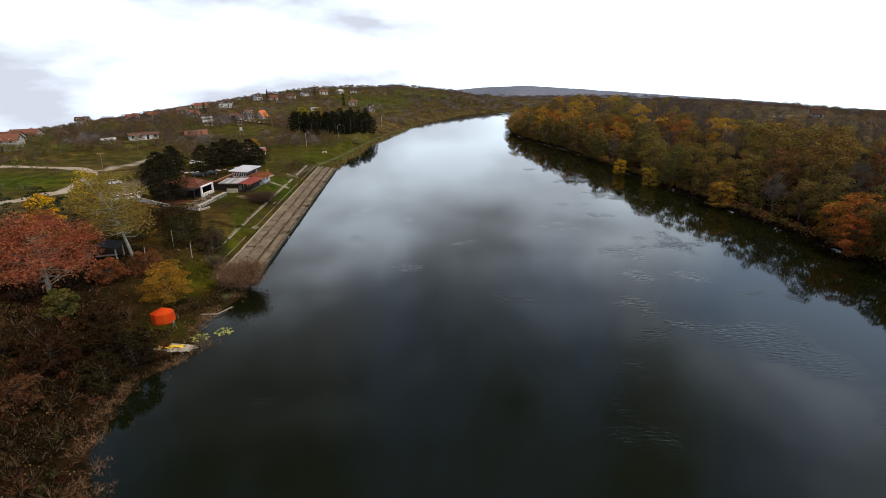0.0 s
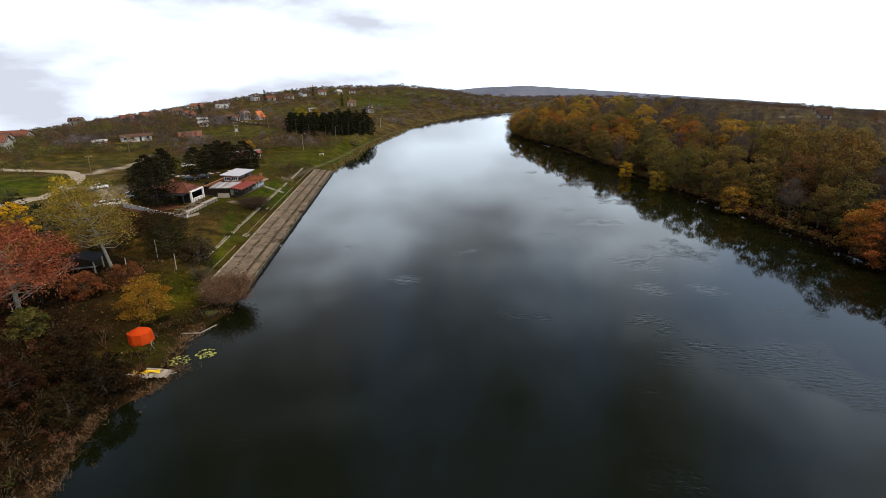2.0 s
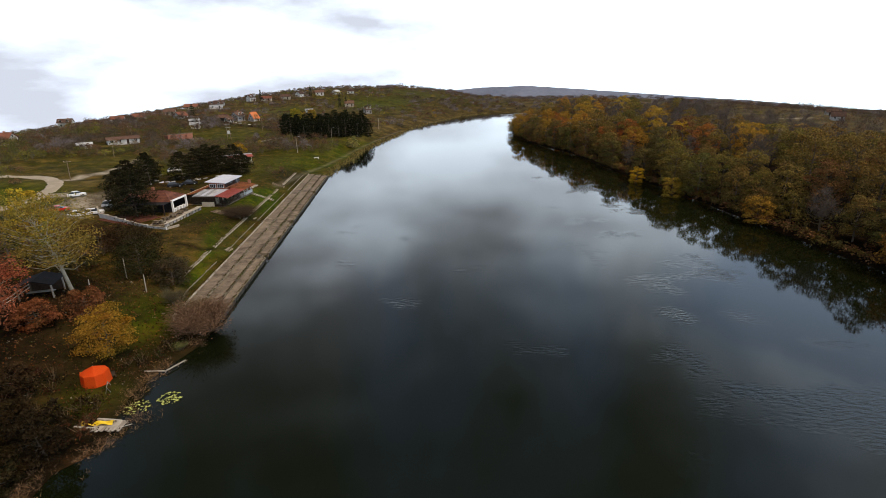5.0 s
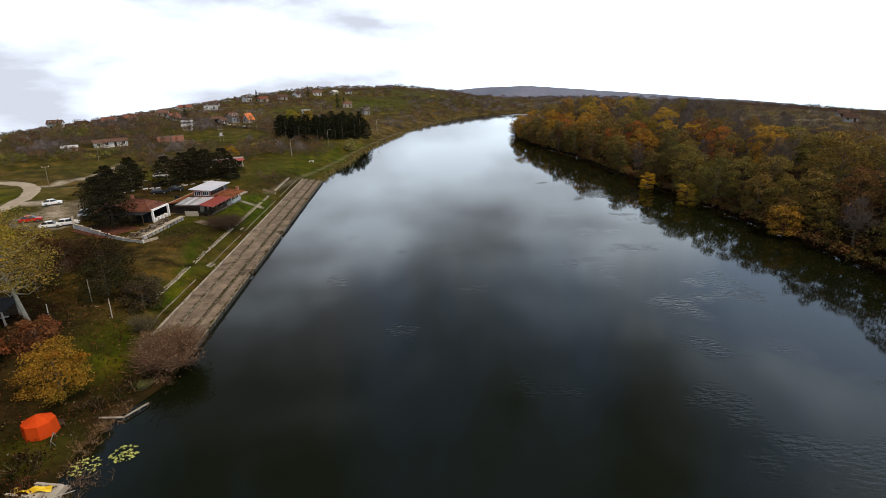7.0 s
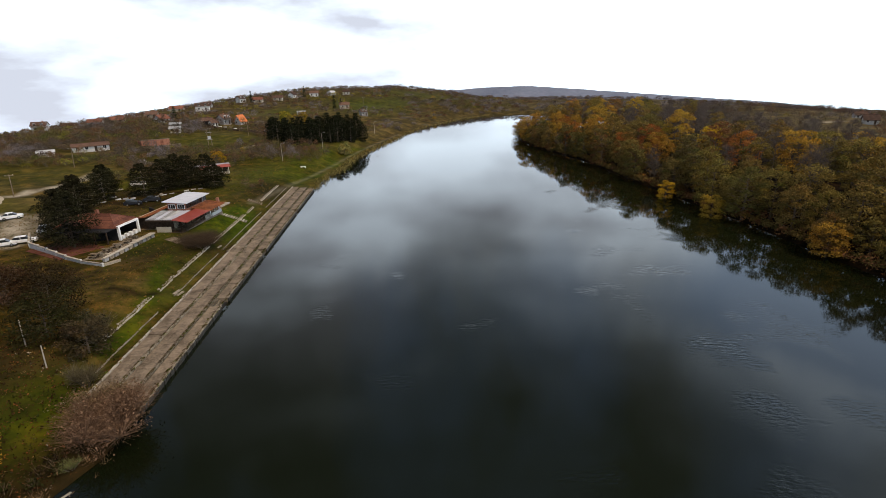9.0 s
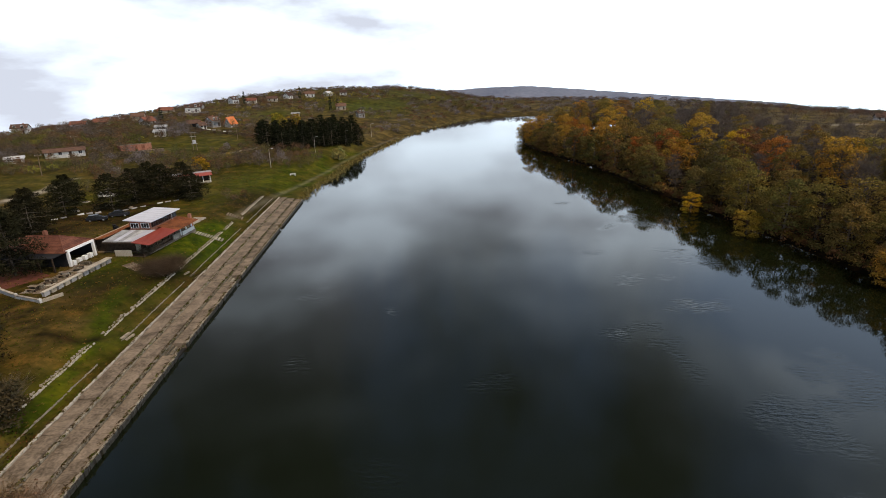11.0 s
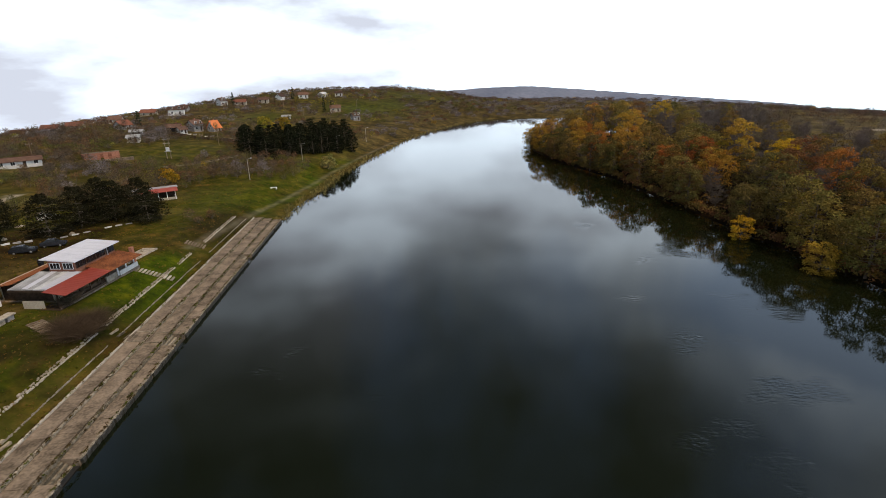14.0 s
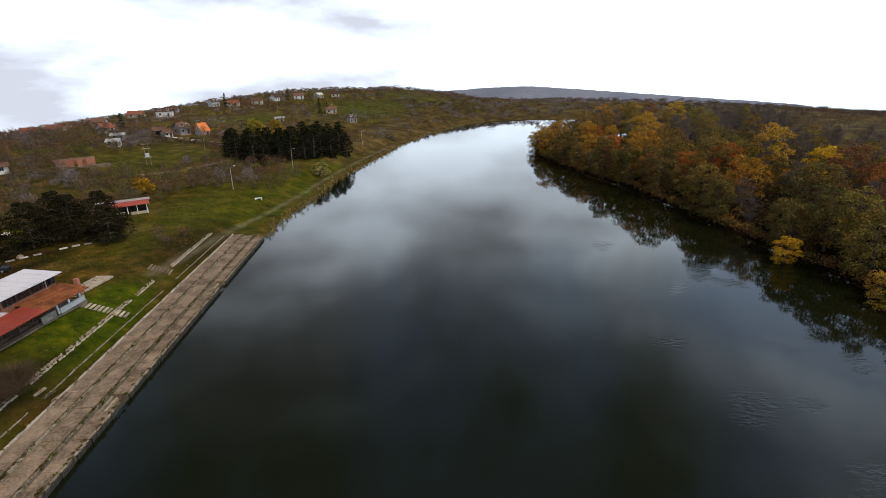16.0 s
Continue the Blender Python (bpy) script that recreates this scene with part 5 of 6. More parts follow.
for i in range(14):
    f = (i + 0.5) / 14
    z, y = 2.78 + 1.93 * f, -2.9 + 3.95 * f
    part("tile_course", tube([(-6.9 + 3.5 * f, y, z), (6.1 - 3.5 * f, y, z)], 0.05, 4), TILE, roof)
    y2 = 5.0 - 3.95 * f
    part("tile_course", tube([(6.1 - 3.5 * f, -2.9 + 3.95 * f, z), (6.1 - 3.5 * f, y2, z)], 0.05, 4), TILE, roof)
gab = part("dormer", prism([(-1.6, 2.9), (1.6, 2.9), (0, 4.6)], -3.2, 0.5), BLACK_WALL, ann)
part("dormer_roof", prism([(-2.0, 2.75), (0, 4.75), (2.0, 2.75), (2.0, 2.87), (0, 4.9), (-2.0, 2.87)], -3.5, 0.8), TILE, gab)
gab.matrix_basis = pose(-3.4, 0, 0)
part("chimney", box(-1.0, -0.4, 1.6, 2.2, 3.6, 5.4, bevel=0.03), BRICK, ann)

# court, terrace and walls of the yard
court = thing("clay_court", rp(-73.0, 130.8, YARD), "dark red clay yard beneath the pine", "yard")
part("clay_surface", box(-6.5, 5.5, -3.8, 4.4, -0.3, 0.05, pose(0, 0, 0, 0, 0, -25)), RED_EARTH, court)
terr = thing("stone_terrace", rp(-63.5, 131.5, YARD), "stone-paved garden terrace with low walls", "terrace")
part("terrace_slab", box(-1.6, 3.3, -7.0, 6.8, -1.2, 0.06, bevel=0.02), CONCRETE, terr)
rngt = np.random.RandomState(8)
for i in range(3):
    for j in range(10):
        part("flagstone", box(-0.62, 0.62, -0.55, 0.55, 0, 0.05, pose(-0.8 + 1.45 * i + rngt.uniform(-0.1, 0.1), -6.2 + 1.32 * j, 0.05, 0, 0, rngt.uniform(-8, 8)), bevel=0.015), CONCRETE if (i + j) % 3 else PALE_STONE, terr)
part("wall_coping", box(3.0, 3.6, -8.2, -0.2, 0.62, 0.78, bevel=0.02), PALE_STONE, terr, "pale coping beam")
part("wall_coping", box(2.6, 3.75, -0.2, 6.9, 0.72, 0.9, bevel=0.02), PALE_STONE, terr, "pale coping slabs")
for i in range(11):
    part("wall_pier", box(3.05, 3.55, -8.1 + 1.38 * i, -7.1 + 1.38 * i, -2.0, 0.62 if i < 6 else 0.72, bevel=0.03), STONE if i % 2 else GREY_WALL, terr)
for i in range(5):
    part("planter", box(-0.4 + rngt.uniform(-0.5, 1.5), 0.9, -5.6 + 2.6 * i, -4.9 + 2.6 * i, 0.06, 0.75, bevel=0.04), STONE, terr)

# white stepped concrete wall round the yard
wall = thing("yard_wall", pose(0, 0, 0), "white stepped concrete yard wall", "wall")
runs = [(-59.6, 121.0), (-64.6, 122.9), (-69.0, 125.3), (-72.0, 127.2), (-75.0, 129.0), (-78.0, 130.8), (-81.0, 132.6), (-83.2, 135.6), (-85.4, 138.6)]
for i, ((ax, ay), (bx, by)) in enumerate(zip(runs, runs[1:])):
    ln, a = math.hypot(bx - ax, by - ay), math.degrees(math.atan2(by - ay, bx - ax))
    m = pose(ax, ay, YARD - 0.1 + 0.12 * i, 0, 0, a)
    part("wall_panel", box(0, ln - 0.02, -0.12, 0.12, -1.4, 0.55, m, bevel=0.02), WHITE_WALL, wall)
    part("cap", box(-0.1, ln + 0.05, -0.2, 0.2, 0.56, 0.66, m, bevel=0.02), PALE_STONE, wall)
    part("pier", box(-0.2, 0.2, -0.2, 0.2, -1.4, 0.74, m, bevel=0.02), WHITE_WALL, wall)
gate = thing("gate_wall", pose(-59.3, 121.3, YARD - 0.4, 0, 0, 60), "dark retaining wall at the terrace corner", "wall")
part("wall_panel", box(-0.2, 2.6, -0.15, 0.15, -1.6, 0.9, bevel=0.03), STONE, gate)


# steps set into the turf
def turf_steps(a, b, n, wide, mat, label):
    a, b = Vector((*a, 0)), Vector((*b, 0))
    d = (b - a)
    ang = math.degrees(math.atan2(d.y, d.x))
    ob = thing("garden_steps", pose(0, 0, 0), label, "steps", "garden steps")
    for i in range(n):
        p = a.lerp(b, i / (n - 1))
        part("step", box(-0.17, 0.17, -wide / 2, wide / 2, -0.3, 0.14, pose(p.x, p.y, height(p.x, p.y), 0, 0, ang), bevel=0.02), mat, ob)
    return ob


turf_steps((-54.8, 157.2), (-48.4, 158.0), 13, 1.6, PALE_STONE, "flight of pale stone steps down turf")
turf_steps((-53.3, 174.4), (-50.2, 175.0), 7, 2.2, WOOD, "short flight of timber steps in turf")
turf_steps((-55.8, 136.6), (-52.8, 134.9), 7, 2.0, WOOD, "short flight of timber steps in turf")
turf_steps((-44.9, 115.8), (-43.6, 115.7), 3, 1.8, STONE, "three rough stone steps through rubble wall")
turf_steps((-47.0, 138.6), (-42.6, 138.4), 6, 1.6, STONE, "rough stone steps to the embankment")

# little pavilion beyond the car park
hut = thing("pavilion", on_ground(-75.8, 207.5, 32), "low pavilion, red and pale roof, white parapet", "pavilion")
part("wall", box(-4.2, 4.2, 1.9, 2.1, 0, 2.3), DARK_WOOD, hut)
part("wall", box(-4.2, -4.0, -2.0, 1.9, 0, 2.3), CREAM_WALL, hut)
part("parapet", box(4.0, 4.2, -2.0, 1.9, 0, 0.65), CREAM_WALL, hut)
part("parapet", box(0.5, 4.0, -2.2, -2.0, 0, 0.65), CREAM_WALL, hut)
sheet_roof("red_roof", hut, -4.6, 4.7, -2.7, 0.0, 2.35, 2.9, RED_SHEET, "y", 0.08)
sheet_roof("pale_roof", hut, -6.2, 5.0, 0.02, 2.0, 2.9, 3.05, GREY_SHEET, "y", 0.08)
for i in range(5):
    part("post", box(-4.1 + 2.0 * i, -3.95 + 2.0 * i, -2.2, -2.05, 0, 2.35), WHITE_PAINT, hut)
for i in range(3):
    tb = thing("garden_table", on_ground(-80.5 + 2.2 * i, 203.2 + 1.0 * i, 30), "pale picnic table by the pavilion", "table", "picnic tables")
    part("tabletop", box(-0.8, 0.8, -0.35, 0.35, 0.7, 0.76, bevel=0.01), PALE_WOOD, tb)
    for sy in (-0.65, 0.65):
        part("bench", box(-0.8, 0.8, sy - 0.13, sy + 0.13, 0.4, 0.45, bevel=0.01), PALE_WOOD, tb)
    for sx in (-0.6, 0.6):
        part("leg", box(sx - 0.05, sx + 0.05, -0.6, 0.6, 0, 0.4), WOOD, tb)
        part("trestle", box(sx - 0.05, sx + 0.05, -0.1, 0.1, 0.4, 0.7), WOOD, tb)

# white stones and low white fence behind the restaurant
for i, (ax, ay, bx, by) in enumerate(((-82, 172, -70, 186), (-88, 163, -82, 172))):
    f = thing("low_fence", pose(0, 0, 0), "low broken white kerb fence by the car park", "fence", "white kerb fences")
    n = 9 if i == 0 else 6
    for j in range(n):
        x, y = ax + (bx - ax) * j / n, ay + (by - ay) * j / n
        if (j * 7 + i) % 5:
            part("fence_block", box(0, 1.35, -0.1, 0.1, -0.2, 0.26, pose(x, y, height(x, y), 0, 0, math.degrees(math.atan2(by - ay, bx - ax))), bevel=0.03), WHITE_WALL if j % 3 == 0 else GREY_WALL, f)


# parked cars
def car(x, y, turn, paint, label, tall=1.45, estate=False):
    ob = thing("car", on_ground(x, y, turn), label, "car", "parked cars")
    side = [(-2.1, 0.3), (2.1, 0.3), (2.14, 0.62), (2.0, 0.82), (1.0, 0.95), (-1.95 if estate else -1.5, 0.98), (-2.1, 0.9)]
    bm = prism(side, -0.84, 0.84)
    bmesh.ops.bevel(bm, geom=[e for e in bm.edges if abs(e.verts[0].co.y) > 0.8 and abs(e.verts[1].co.y - e.verts[0].co.y) < 0.1], offset=0.09, segments=2, affect="EDGES")
    body = part("body", bm, paint, ob)
    cab = [(1.05, 0.94), (0.35, tall), (-1.45 if estate else -0.9, tall + 0.02), (-2.0 if estate else -1.75, 0.96)]
    bm = prism(cab, -0.72, 0.72)
    for v in bm.verts:
        if v.co.z > 1.2:
            v.co.y *= 0.86
    part("glasshouse", bm, GLASS, ob)
    part("roof", box(-1.5 if estate else -0.95, 0.38, -0.63, 0.63, tall - 0.02, tall + 0.05, bevel=0.03), paint, ob)
    for sx in (-0.45,):
        part("pillar", box(sx - 0.05, sx + 0.05, -0.73, 0.73, 0.95, tall), paint, ob)
    for sx in (-1.3, 1.3):
        for sy in (-0.78, 0.78):
            w = part("wheel", tube([(sx, sy - 0.1, 0.31), (sx, sy + 0.1, 0.31)], 0.31, 12), RUBBER, ob)
            part("rim", tube([(sx, sy - 0.11, 0.31), (sx, sy + 0.11, 0.31)], 0.18, 8), METAL, w)
    for sy in (-0.6, 0.6):
        part("headlight", box(2.02, 2.13, sy - 0.16, sy + 0.16, 0.62, 0.76, bevel=0.02), GLASS, ob)
        part("tail_light", box(-2.13, -2.06, sy - 0.14, sy + 0.14, 0.66, 0.84, bevel=0.02), RED_SHEET, ob)
    return ob


car(-84.6, 136.0, 25, CAR_WHITE, "white estate car parked by the yard wall", estate=True)
car(-86.8, 133.6, 28, CAR_WHITE, "white saloon car parked by the yard wall")
car(-84.3, 142.6, 15, CAR_WHITE, "white van-like car beneath the pine", 1.7, True)
car(-97.5, 149.5, 35, CAR_WHITE, "white hatchback car standing on the dirt lane")
car(-90.0, 187.0, 40, CAR_WHITE, "white estate car on grass behind the pines", estate=True)
car(-93.0, 136.2, 30, CAR_RED, "red hatchback car parked on the gravel")
car(-77.2, 170.3, 20, CAR_DARK, "dark car parked behind the restaurant")
car(-79.6, 165.8, 25, CAR_DARK, "dark car parked behind the restaurant", estate=True)

# pines round the restaurant
for i, (x, y, h, w) in enumerate(((-72.0, 132.2, 10.6, 5.4), (-80.0, 140.5, 9.5, 5.2), (-82.0, 176.0, 8.5, 5.0), (-80.0, 183.0, 8.5, 5.0), (-75.5, 188.0, 8.8, 5.4), (-71.5, 192.0, 8.4, 5.2), (-80.5, 191.0, 8.5, 5.0), (-88.0, 168.0, 7.5, 4.4), (-94.0, 178.0, 7.0, 4.2), (-88.5, 158.5, 8.0, 4.6), (-84.5, 153.0, 8.0, 4.6), (-67.5, 187.0, 7.0, 4.5))):
    conifer("pine", on_ground(x, y), 400 + i, h, w, "dark green spreading pine near the restaurant", "restaurant pines", count=800, size=0.19, low=0.12, tint=(0.018, 0.017, 0.009), deep=0.75)

# white concrete trough on the turf
bench = thing("concrete_bench", on_ground(-52.0, 228.5, 15), "small white concrete bench on turf", "bench")
part("seat", box(-1.0, 1.0, -0.3, 0.3, 0.45, 0.6, bevel=0.03), WHITE_PAINT, bench)
for sx in (-0.75, 0.75):
    part("leg", box(sx - 0.15, sx + 0.15, -0.28, 0.28, -0.1, 0.45, bevel=0.02), WHITE_PAINT, bench)

# tables and benches on the terrace, woodpile, bins and a sign board
for i in range(4):
    tb = thing("terrace_table", rp(-63.9 + 0.35 * i, 125.6 + 2.9 * i, YARD + 0.1, 8 * i), "weathered wooden terrace table with benches", "table", "terrace tables")
    part("tabletop", box(-0.75, 0.75, -0.4, 0.4, 0.7, 0.76, bevel=0.01), WOOD, tb)
    for sy in (-0.7, 0.7):
        part("bench", box(-0.75, 0.75, sy - 0.14, sy + 0.14, 0.4, 0.46, bevel=0.01), WOOD, tb)
    for sx in (-0.55, 0.55):
        part("leg", box(sx - 0.05, sx + 0.05, -0.66, 0.66, 0, 0.4), DARK_WOOD, tb)
        part("trestle", box(sx - 0.05, sx + 0.05, -0.08, 0.08, 0.4, 0.7), DARK_WOOD, tb)
pile = thing("woodpile", rp(-56.6, 160.4, YARD - 0.15), "stacked firewood at the gable end", "woodpile")
rngw = np.random.RandomState(12)
for r in range(5):
    for c in range(9):
        part("log", tube([(-0.5, 0, 0), (0.5, 0, 0)], rngw.uniform(0.08, 0.12), 7), WOOD if (r + c) % 3 else PALE_WOOD, pile).matrix_basis = pose(rngw.uniform(-0.05, 0.05), -0.95 + 0.23 * c + 0.1 * (r % 2), 0.12 + 0.2 * r)
for i, (x, y) in enumerate(((-70.5, 158.0), (-71.6, 159.2))):
    bn = thing("waste_bin", on_ground(x, y, 20 * i), "dark wheeled waste bin behind the restaurant", "bin", "waste bins")
    part("body", box(-0.3, 0.3, -0.35, 0.35, 0.05, 1.0, bevel=0.04), BLACK_WALL, bn)
    part("lid", box(-0.33, 0.33, -0.38, 0.38, 1.0, 1.08, bevel=0.03), BLACK_WALL, bn)
    for sx in (-0.25, 0.25):
        part("wheel", tube([(sx - 0.03, 0.33, 0.1), (sx + 0.03, 0.33, 0.1)], 0.1, 8), RUBBER, bn)
for i, (x, y, h) in enumerate(((-88.5, 172.0, 0.5), (-85.0, 178.5, 0.6), (-92.0, 181.0, 0.4), (-78.5, 177.5, 0.5), (-83.0, 187.5, 0.6), (-87.0, 193.0, 0.5))):
    st = thing("pale_boulder", on_ground(x, y, 40 * i), "pale boulder lying in grass beneath pines", "boulder", "pale boulders")
    bm = bmesh.new()
    bmesh.ops.create_icosphere(bm, subdivisions=2, radius=1)
    for v in bm.verts:
        v.co = Vector((v.co.x * 1.1, v.co.y * 0.6, v.co.z * h)) * (1 + 0.25 * noise.noise(v.co * 1.7 + Vector((i, 0, 0))))
    part("rock", bm, PALE_STONE, st)


# ---------------------------------------------------------------- village on the hill
def house(x, y, turn, w, d, h, rise, wall_mat, roof_mat, label, storeys=1, gable_win=True, chimney=True, balcony=False, sink=0.3):
    """A gabled house, ridge along its length w; walls, roof with eaves, windows, door, chimney."""
    if y > 300:
        w, d, h, rise = w * 0.7, d * 0.72, h * 0.82, rise * 0.75
    w, d, h, rise = w * 0.9, d * 0.9, h * 0.92, rise * 0.9
    ob = thing("house", on_ground(x, y, turn), label, "house", "village houses")
    t, e = 0.25, 0.5
    bm = bmesh.new()
    prof = [(-d / 2, -sink - 1.2), (d / 2, -sink - 1.2), (d / 2, h), (0, h + rise * 0.97), (-d / 2, h)]
    a = [bm.verts.new((-w / 2, yy, zz)) for yy, zz in prof]
    b = [bm.verts.new((w / 2, yy, zz)) for yy, zz in prof]
    bm.faces.new(a)
    bm.faces.new(b[::-1])
    for i in range(5):
        bm.faces.new((a[i], b[i], b[(i + 1) % 5], a[(i + 1) % 5]))
    bmesh.ops.recalc_face_normals(bm, faces=bm.faces)
    part("wall", bm, wall_mat, ob)
    k = rise / (d / 2)
    bm = bmesh.new()
    for s in (-1, 1):
        p = [(s * (d / 2 + e), h - k * e + 0.06), (0, h + rise + 0.06), (0, h + rise + 0.24), (s * (d / 2 + e), h - k * e + 0.24)]
        v0 = [bm.verts.new((-w / 2 - e, yy, zz)) for yy, zz in p]
        v1 = [bm.verts.new((w / 2 + e, yy, zz)) for yy, zz in p]
        bm.faces.new(v0)
        bm.faces.new(v1[::-1])
        for i in range(4):
            bm.faces.new((v0[i], v1[i], v1[(i + 1) % 4], v0[(i + 1) % 4]))
    bmesh.ops.recalc_face_normals(bm, faces=bm.faces)
    roof = part("roof", bm, roof_mat, ob)
    part("ridge_tile", tube([(-w / 2 - e, 0, h + rise + 0.24), (w / 2 + e, 0, h + rise + 0.24)], 0.12, 6), roof_mat, roof)
    for st in range(storeys):
        z = 0.9 + 2.7 * st
        n = max(2, int(w / 3))
        for i in range(n):
            xx = -w / 2 + w * (i + 0.5) / n
            if st == 0 and i == n // 2:
                part("door", box(xx - 0.45, xx + 0.45, -d / 2 - 0.06, -d / 2 + 0.02, 0, 2.05), DARK_WOOD, ob)
            else:
                window(ob, xx, -d / 2 - 0.01, z, 1.1, 1.2, "s")
        window(ob, w / 2 + 0.01, -d / 5, z, 1.0, 1.2, "e")
        window(ob, -w / 2 - 0.01, d / 5, z, 1.0, 1.2, "w")
    if gable_win and rise > 2:
        window(ob, w / 2 + 0.01, 0, h + 0.3, 0.9, 1.0, "e")
        window(ob, -w / 2 - 0.01, 0, h + 0.3, 0.9, 1.0, "w")
    if chimney:
        part("chimney", box(w * 0.2 - 0.3, w * 0.2 + 0.3, d * 0.12, d * 0.12 + 0.55, h, h + rise + 0.8, bevel=0.03), BRICK, roof)
    if balcony:
        bal = part("balcony", box(-w / 2, w / 2, -d / 2 - 1.3, -d / 2, 2.6, 2.75), CONCRETE, ob)
        for i in range(9):
            part("baluster", box(-w / 2 + w * i / 8.2, -w / 2 + w * i / 8.2 + 0.08, -d / 2 - 1.28, -d / 2 - 1.2, 2.75, 3.6), DARK_WOOD, bal)
        part("handrail", box(-w / 2, w / 2, -d / 2 - 1.3, -d / 2 - 1.18, 3.6, 3.7), DARK_WOOD, bal)
    return ob


# the settlement on the near ridge
house(-116.0, 342.0, -15, 7.0, 7.5, 2.6, 4.6, WHITE_WALL, ORANGE_TILE, "steep gabled house with bright new orange tiles", gable_win=True).rotation_euler[2] += radians(78)
house(-124.5, 339.5, 65, 9.0, 8.0, 4.6, 2.6, GREY_WALL, BROWN_TILE, "two-storey dark and white hillside house", 2, balcony=True)
house(-131.5, 332.0, 20, 10.0, 6.5, 2.6, 2.0, BLACK_WALL, BROWN_TILE, "low dark-roofed house on the slope")
house(-126.0, 328.0, 60, 6.0, 5.0, 2.6, 1.8, WHITE_WALL, BROWN_TILE, "small white-walled cottage on the slope")
house(-155.5, 331.0, 70, 9.5, 8.0, 3.0, 2.8, WHITE_WALL, TILE, "white gabled house with clay-tiled roof")
house(-189.0, 346.0, 10, 11.5, 7.5, 3.0, 2.2, CREAM_WALL, TILE, "long low house with red tiled roof")
house(-205.0, 350.0, 15, 12.0, 7.5, 3.0, 2.2, WHITE_WALL, TILE, "low white house with red tiled roof")
house(-222.0, 350.0, 12, 11.0, 7.5, 3.0, 2.0, WHITE_WALL, BROWN_TILE, "low white house with brown roof")
house(-240.0, 352.0, 20, 12.0, 9.0, 4.5, 2.6, WHITE_WALL, BROWN_TILE, "two-storey white house with dark gable", 2, balcony=True)
house(-176.0, 360.0, 10, 10.0, 7.0, 3.0, 2.2, CREAM_WALL, BROWN_TILE, "cream cottage with brown roof")
house(-186.0, 412.0, 8, 14.0, 8.5, 3.0, 2.4, CREAM_WALL, TILE, "house with broad orange-red tiled roof")
house(-163.0, 401.0, 20, 14.0, 8.5, 4.2, 2.4, WHITE_WALL, BROWN_TILE, "two-storey white house with greyed roof", 2)
house(-172.0, 428.0, 5, 12.0, 8.0, 3.0, 2.4, GREY_WALL, BROWN_TILE, "grey cottage with brown roof")
house(-157.0, 457.0, 60, 9.0, 8.0, 4.2, 2.8, WHITE_WALL, BROWN_TILE, "tall white gabled house among trees", 2)
house(-146.0, 463.0, 8, 13.0, 8.0, 3.0, 2.4, CREAM_WALL, TILE, "house with red tiled roof among trees")
house(-134.0, 478.0, 8, 12.0, 8.0, 3.0, 2.2, CREAM_WALL, BROWN_TILE, "house with faded tiled roof among trees")
house(-127.0, 498.0, 70, 9.0, 8.0, 3.6, 3.0, WHITE_WALL, BROWN_TILE, "white gabled house with dark roof", 1)
house(-112.0, 512.0, 15, 12.0, 9.0, 3.4, 2.6, WHITE_WALL, BROWN_TILE, "white house with dark hipped roof", 1)
house(-98.0, 521.0, 60, 9.0, 8.0, 3.4, 2.2, WHITE_WALL, GREY_SHEET, "pale house with grey roof on skyline", 1)
house(-86.0, 528.0, 10, 10.0, 8.0, 3.2, 2.2, WHITE_WALL, BROWN_TILE, "pale house with brown roof on skyline", 1)
house(-74.0, 447.0, 15, 11.0, 8.0, 3.4, 2.6, CREAM_WALL, BROWN_TILE, "hillside cottage with faded brown roof")
house(-55.0, 414.0, 35, 7.5, 6.5, 4.0, 2.0, GREY_WALL, BROWN_TILE, "narrow grey hillside house", 2)
house(-96.0, 402.0, 10, 8.0, 4.5, 2.2, 0.8, WHITE_WALL, GREY_SHEET, "small white shed in a clearing", chimney=False)
house(-140.0, 314.5, 20, 8.0, 5.0, 2.3, 0.9, GREY_WALL, GREY_SHEET, "grey shed with tin roof", chimney=False)
house(-132.5, 298.5, 15, 5.0, 4.0, 2.2, 0.8, WHITE_WALL, GREY_SHEET, "small white shed on the slope", chimney=False)
house(-139.5, 243.5, 38, 13.5, 5.0, 2.3, 1.0, WHITE_WALL, BROWN_TILE, "long low whitewashed shed with dark roof", gable_win=False, chimney=False)
house(-147.5, 230.0, 35, 5.5, 3.4, 1.7, 0.5, WHITE_WALL, GREY_SHEET, "low white outbuilding with tin roof", gable_win=False, chimney=False)
house(-176.0, 209.0, 20, 12.0, 9.0, 4.6, 2.4, CREAM_WALL, TILE, "two-storey house with tiled roof and balcony", 2, balcony=True)
house(-187.0, 224.0, 15, 12.0, 9.0, 4.4, 2.4, CREAM_WALL, BROWN_TILE, "two-storey house with brown tiled roof", 2)
house(-196.0, 246.0, 10, 13.0, 8.5, 3.4, 2.4, CREAM_WALL, TILE, "house with red tiled roof")
house(211.0, 293.0, -25, 6.6, 5.2, 2.4, 2.2, WHITE_WALL, BROWN_TILE, "lone cream house beyond the wood")
house(235.0, 330.0, -20, 9.0, 7.0, 3.0, 2.2, WHITE_WALL, BROWN_TILE, "distant pale farmhouse with brown roof")

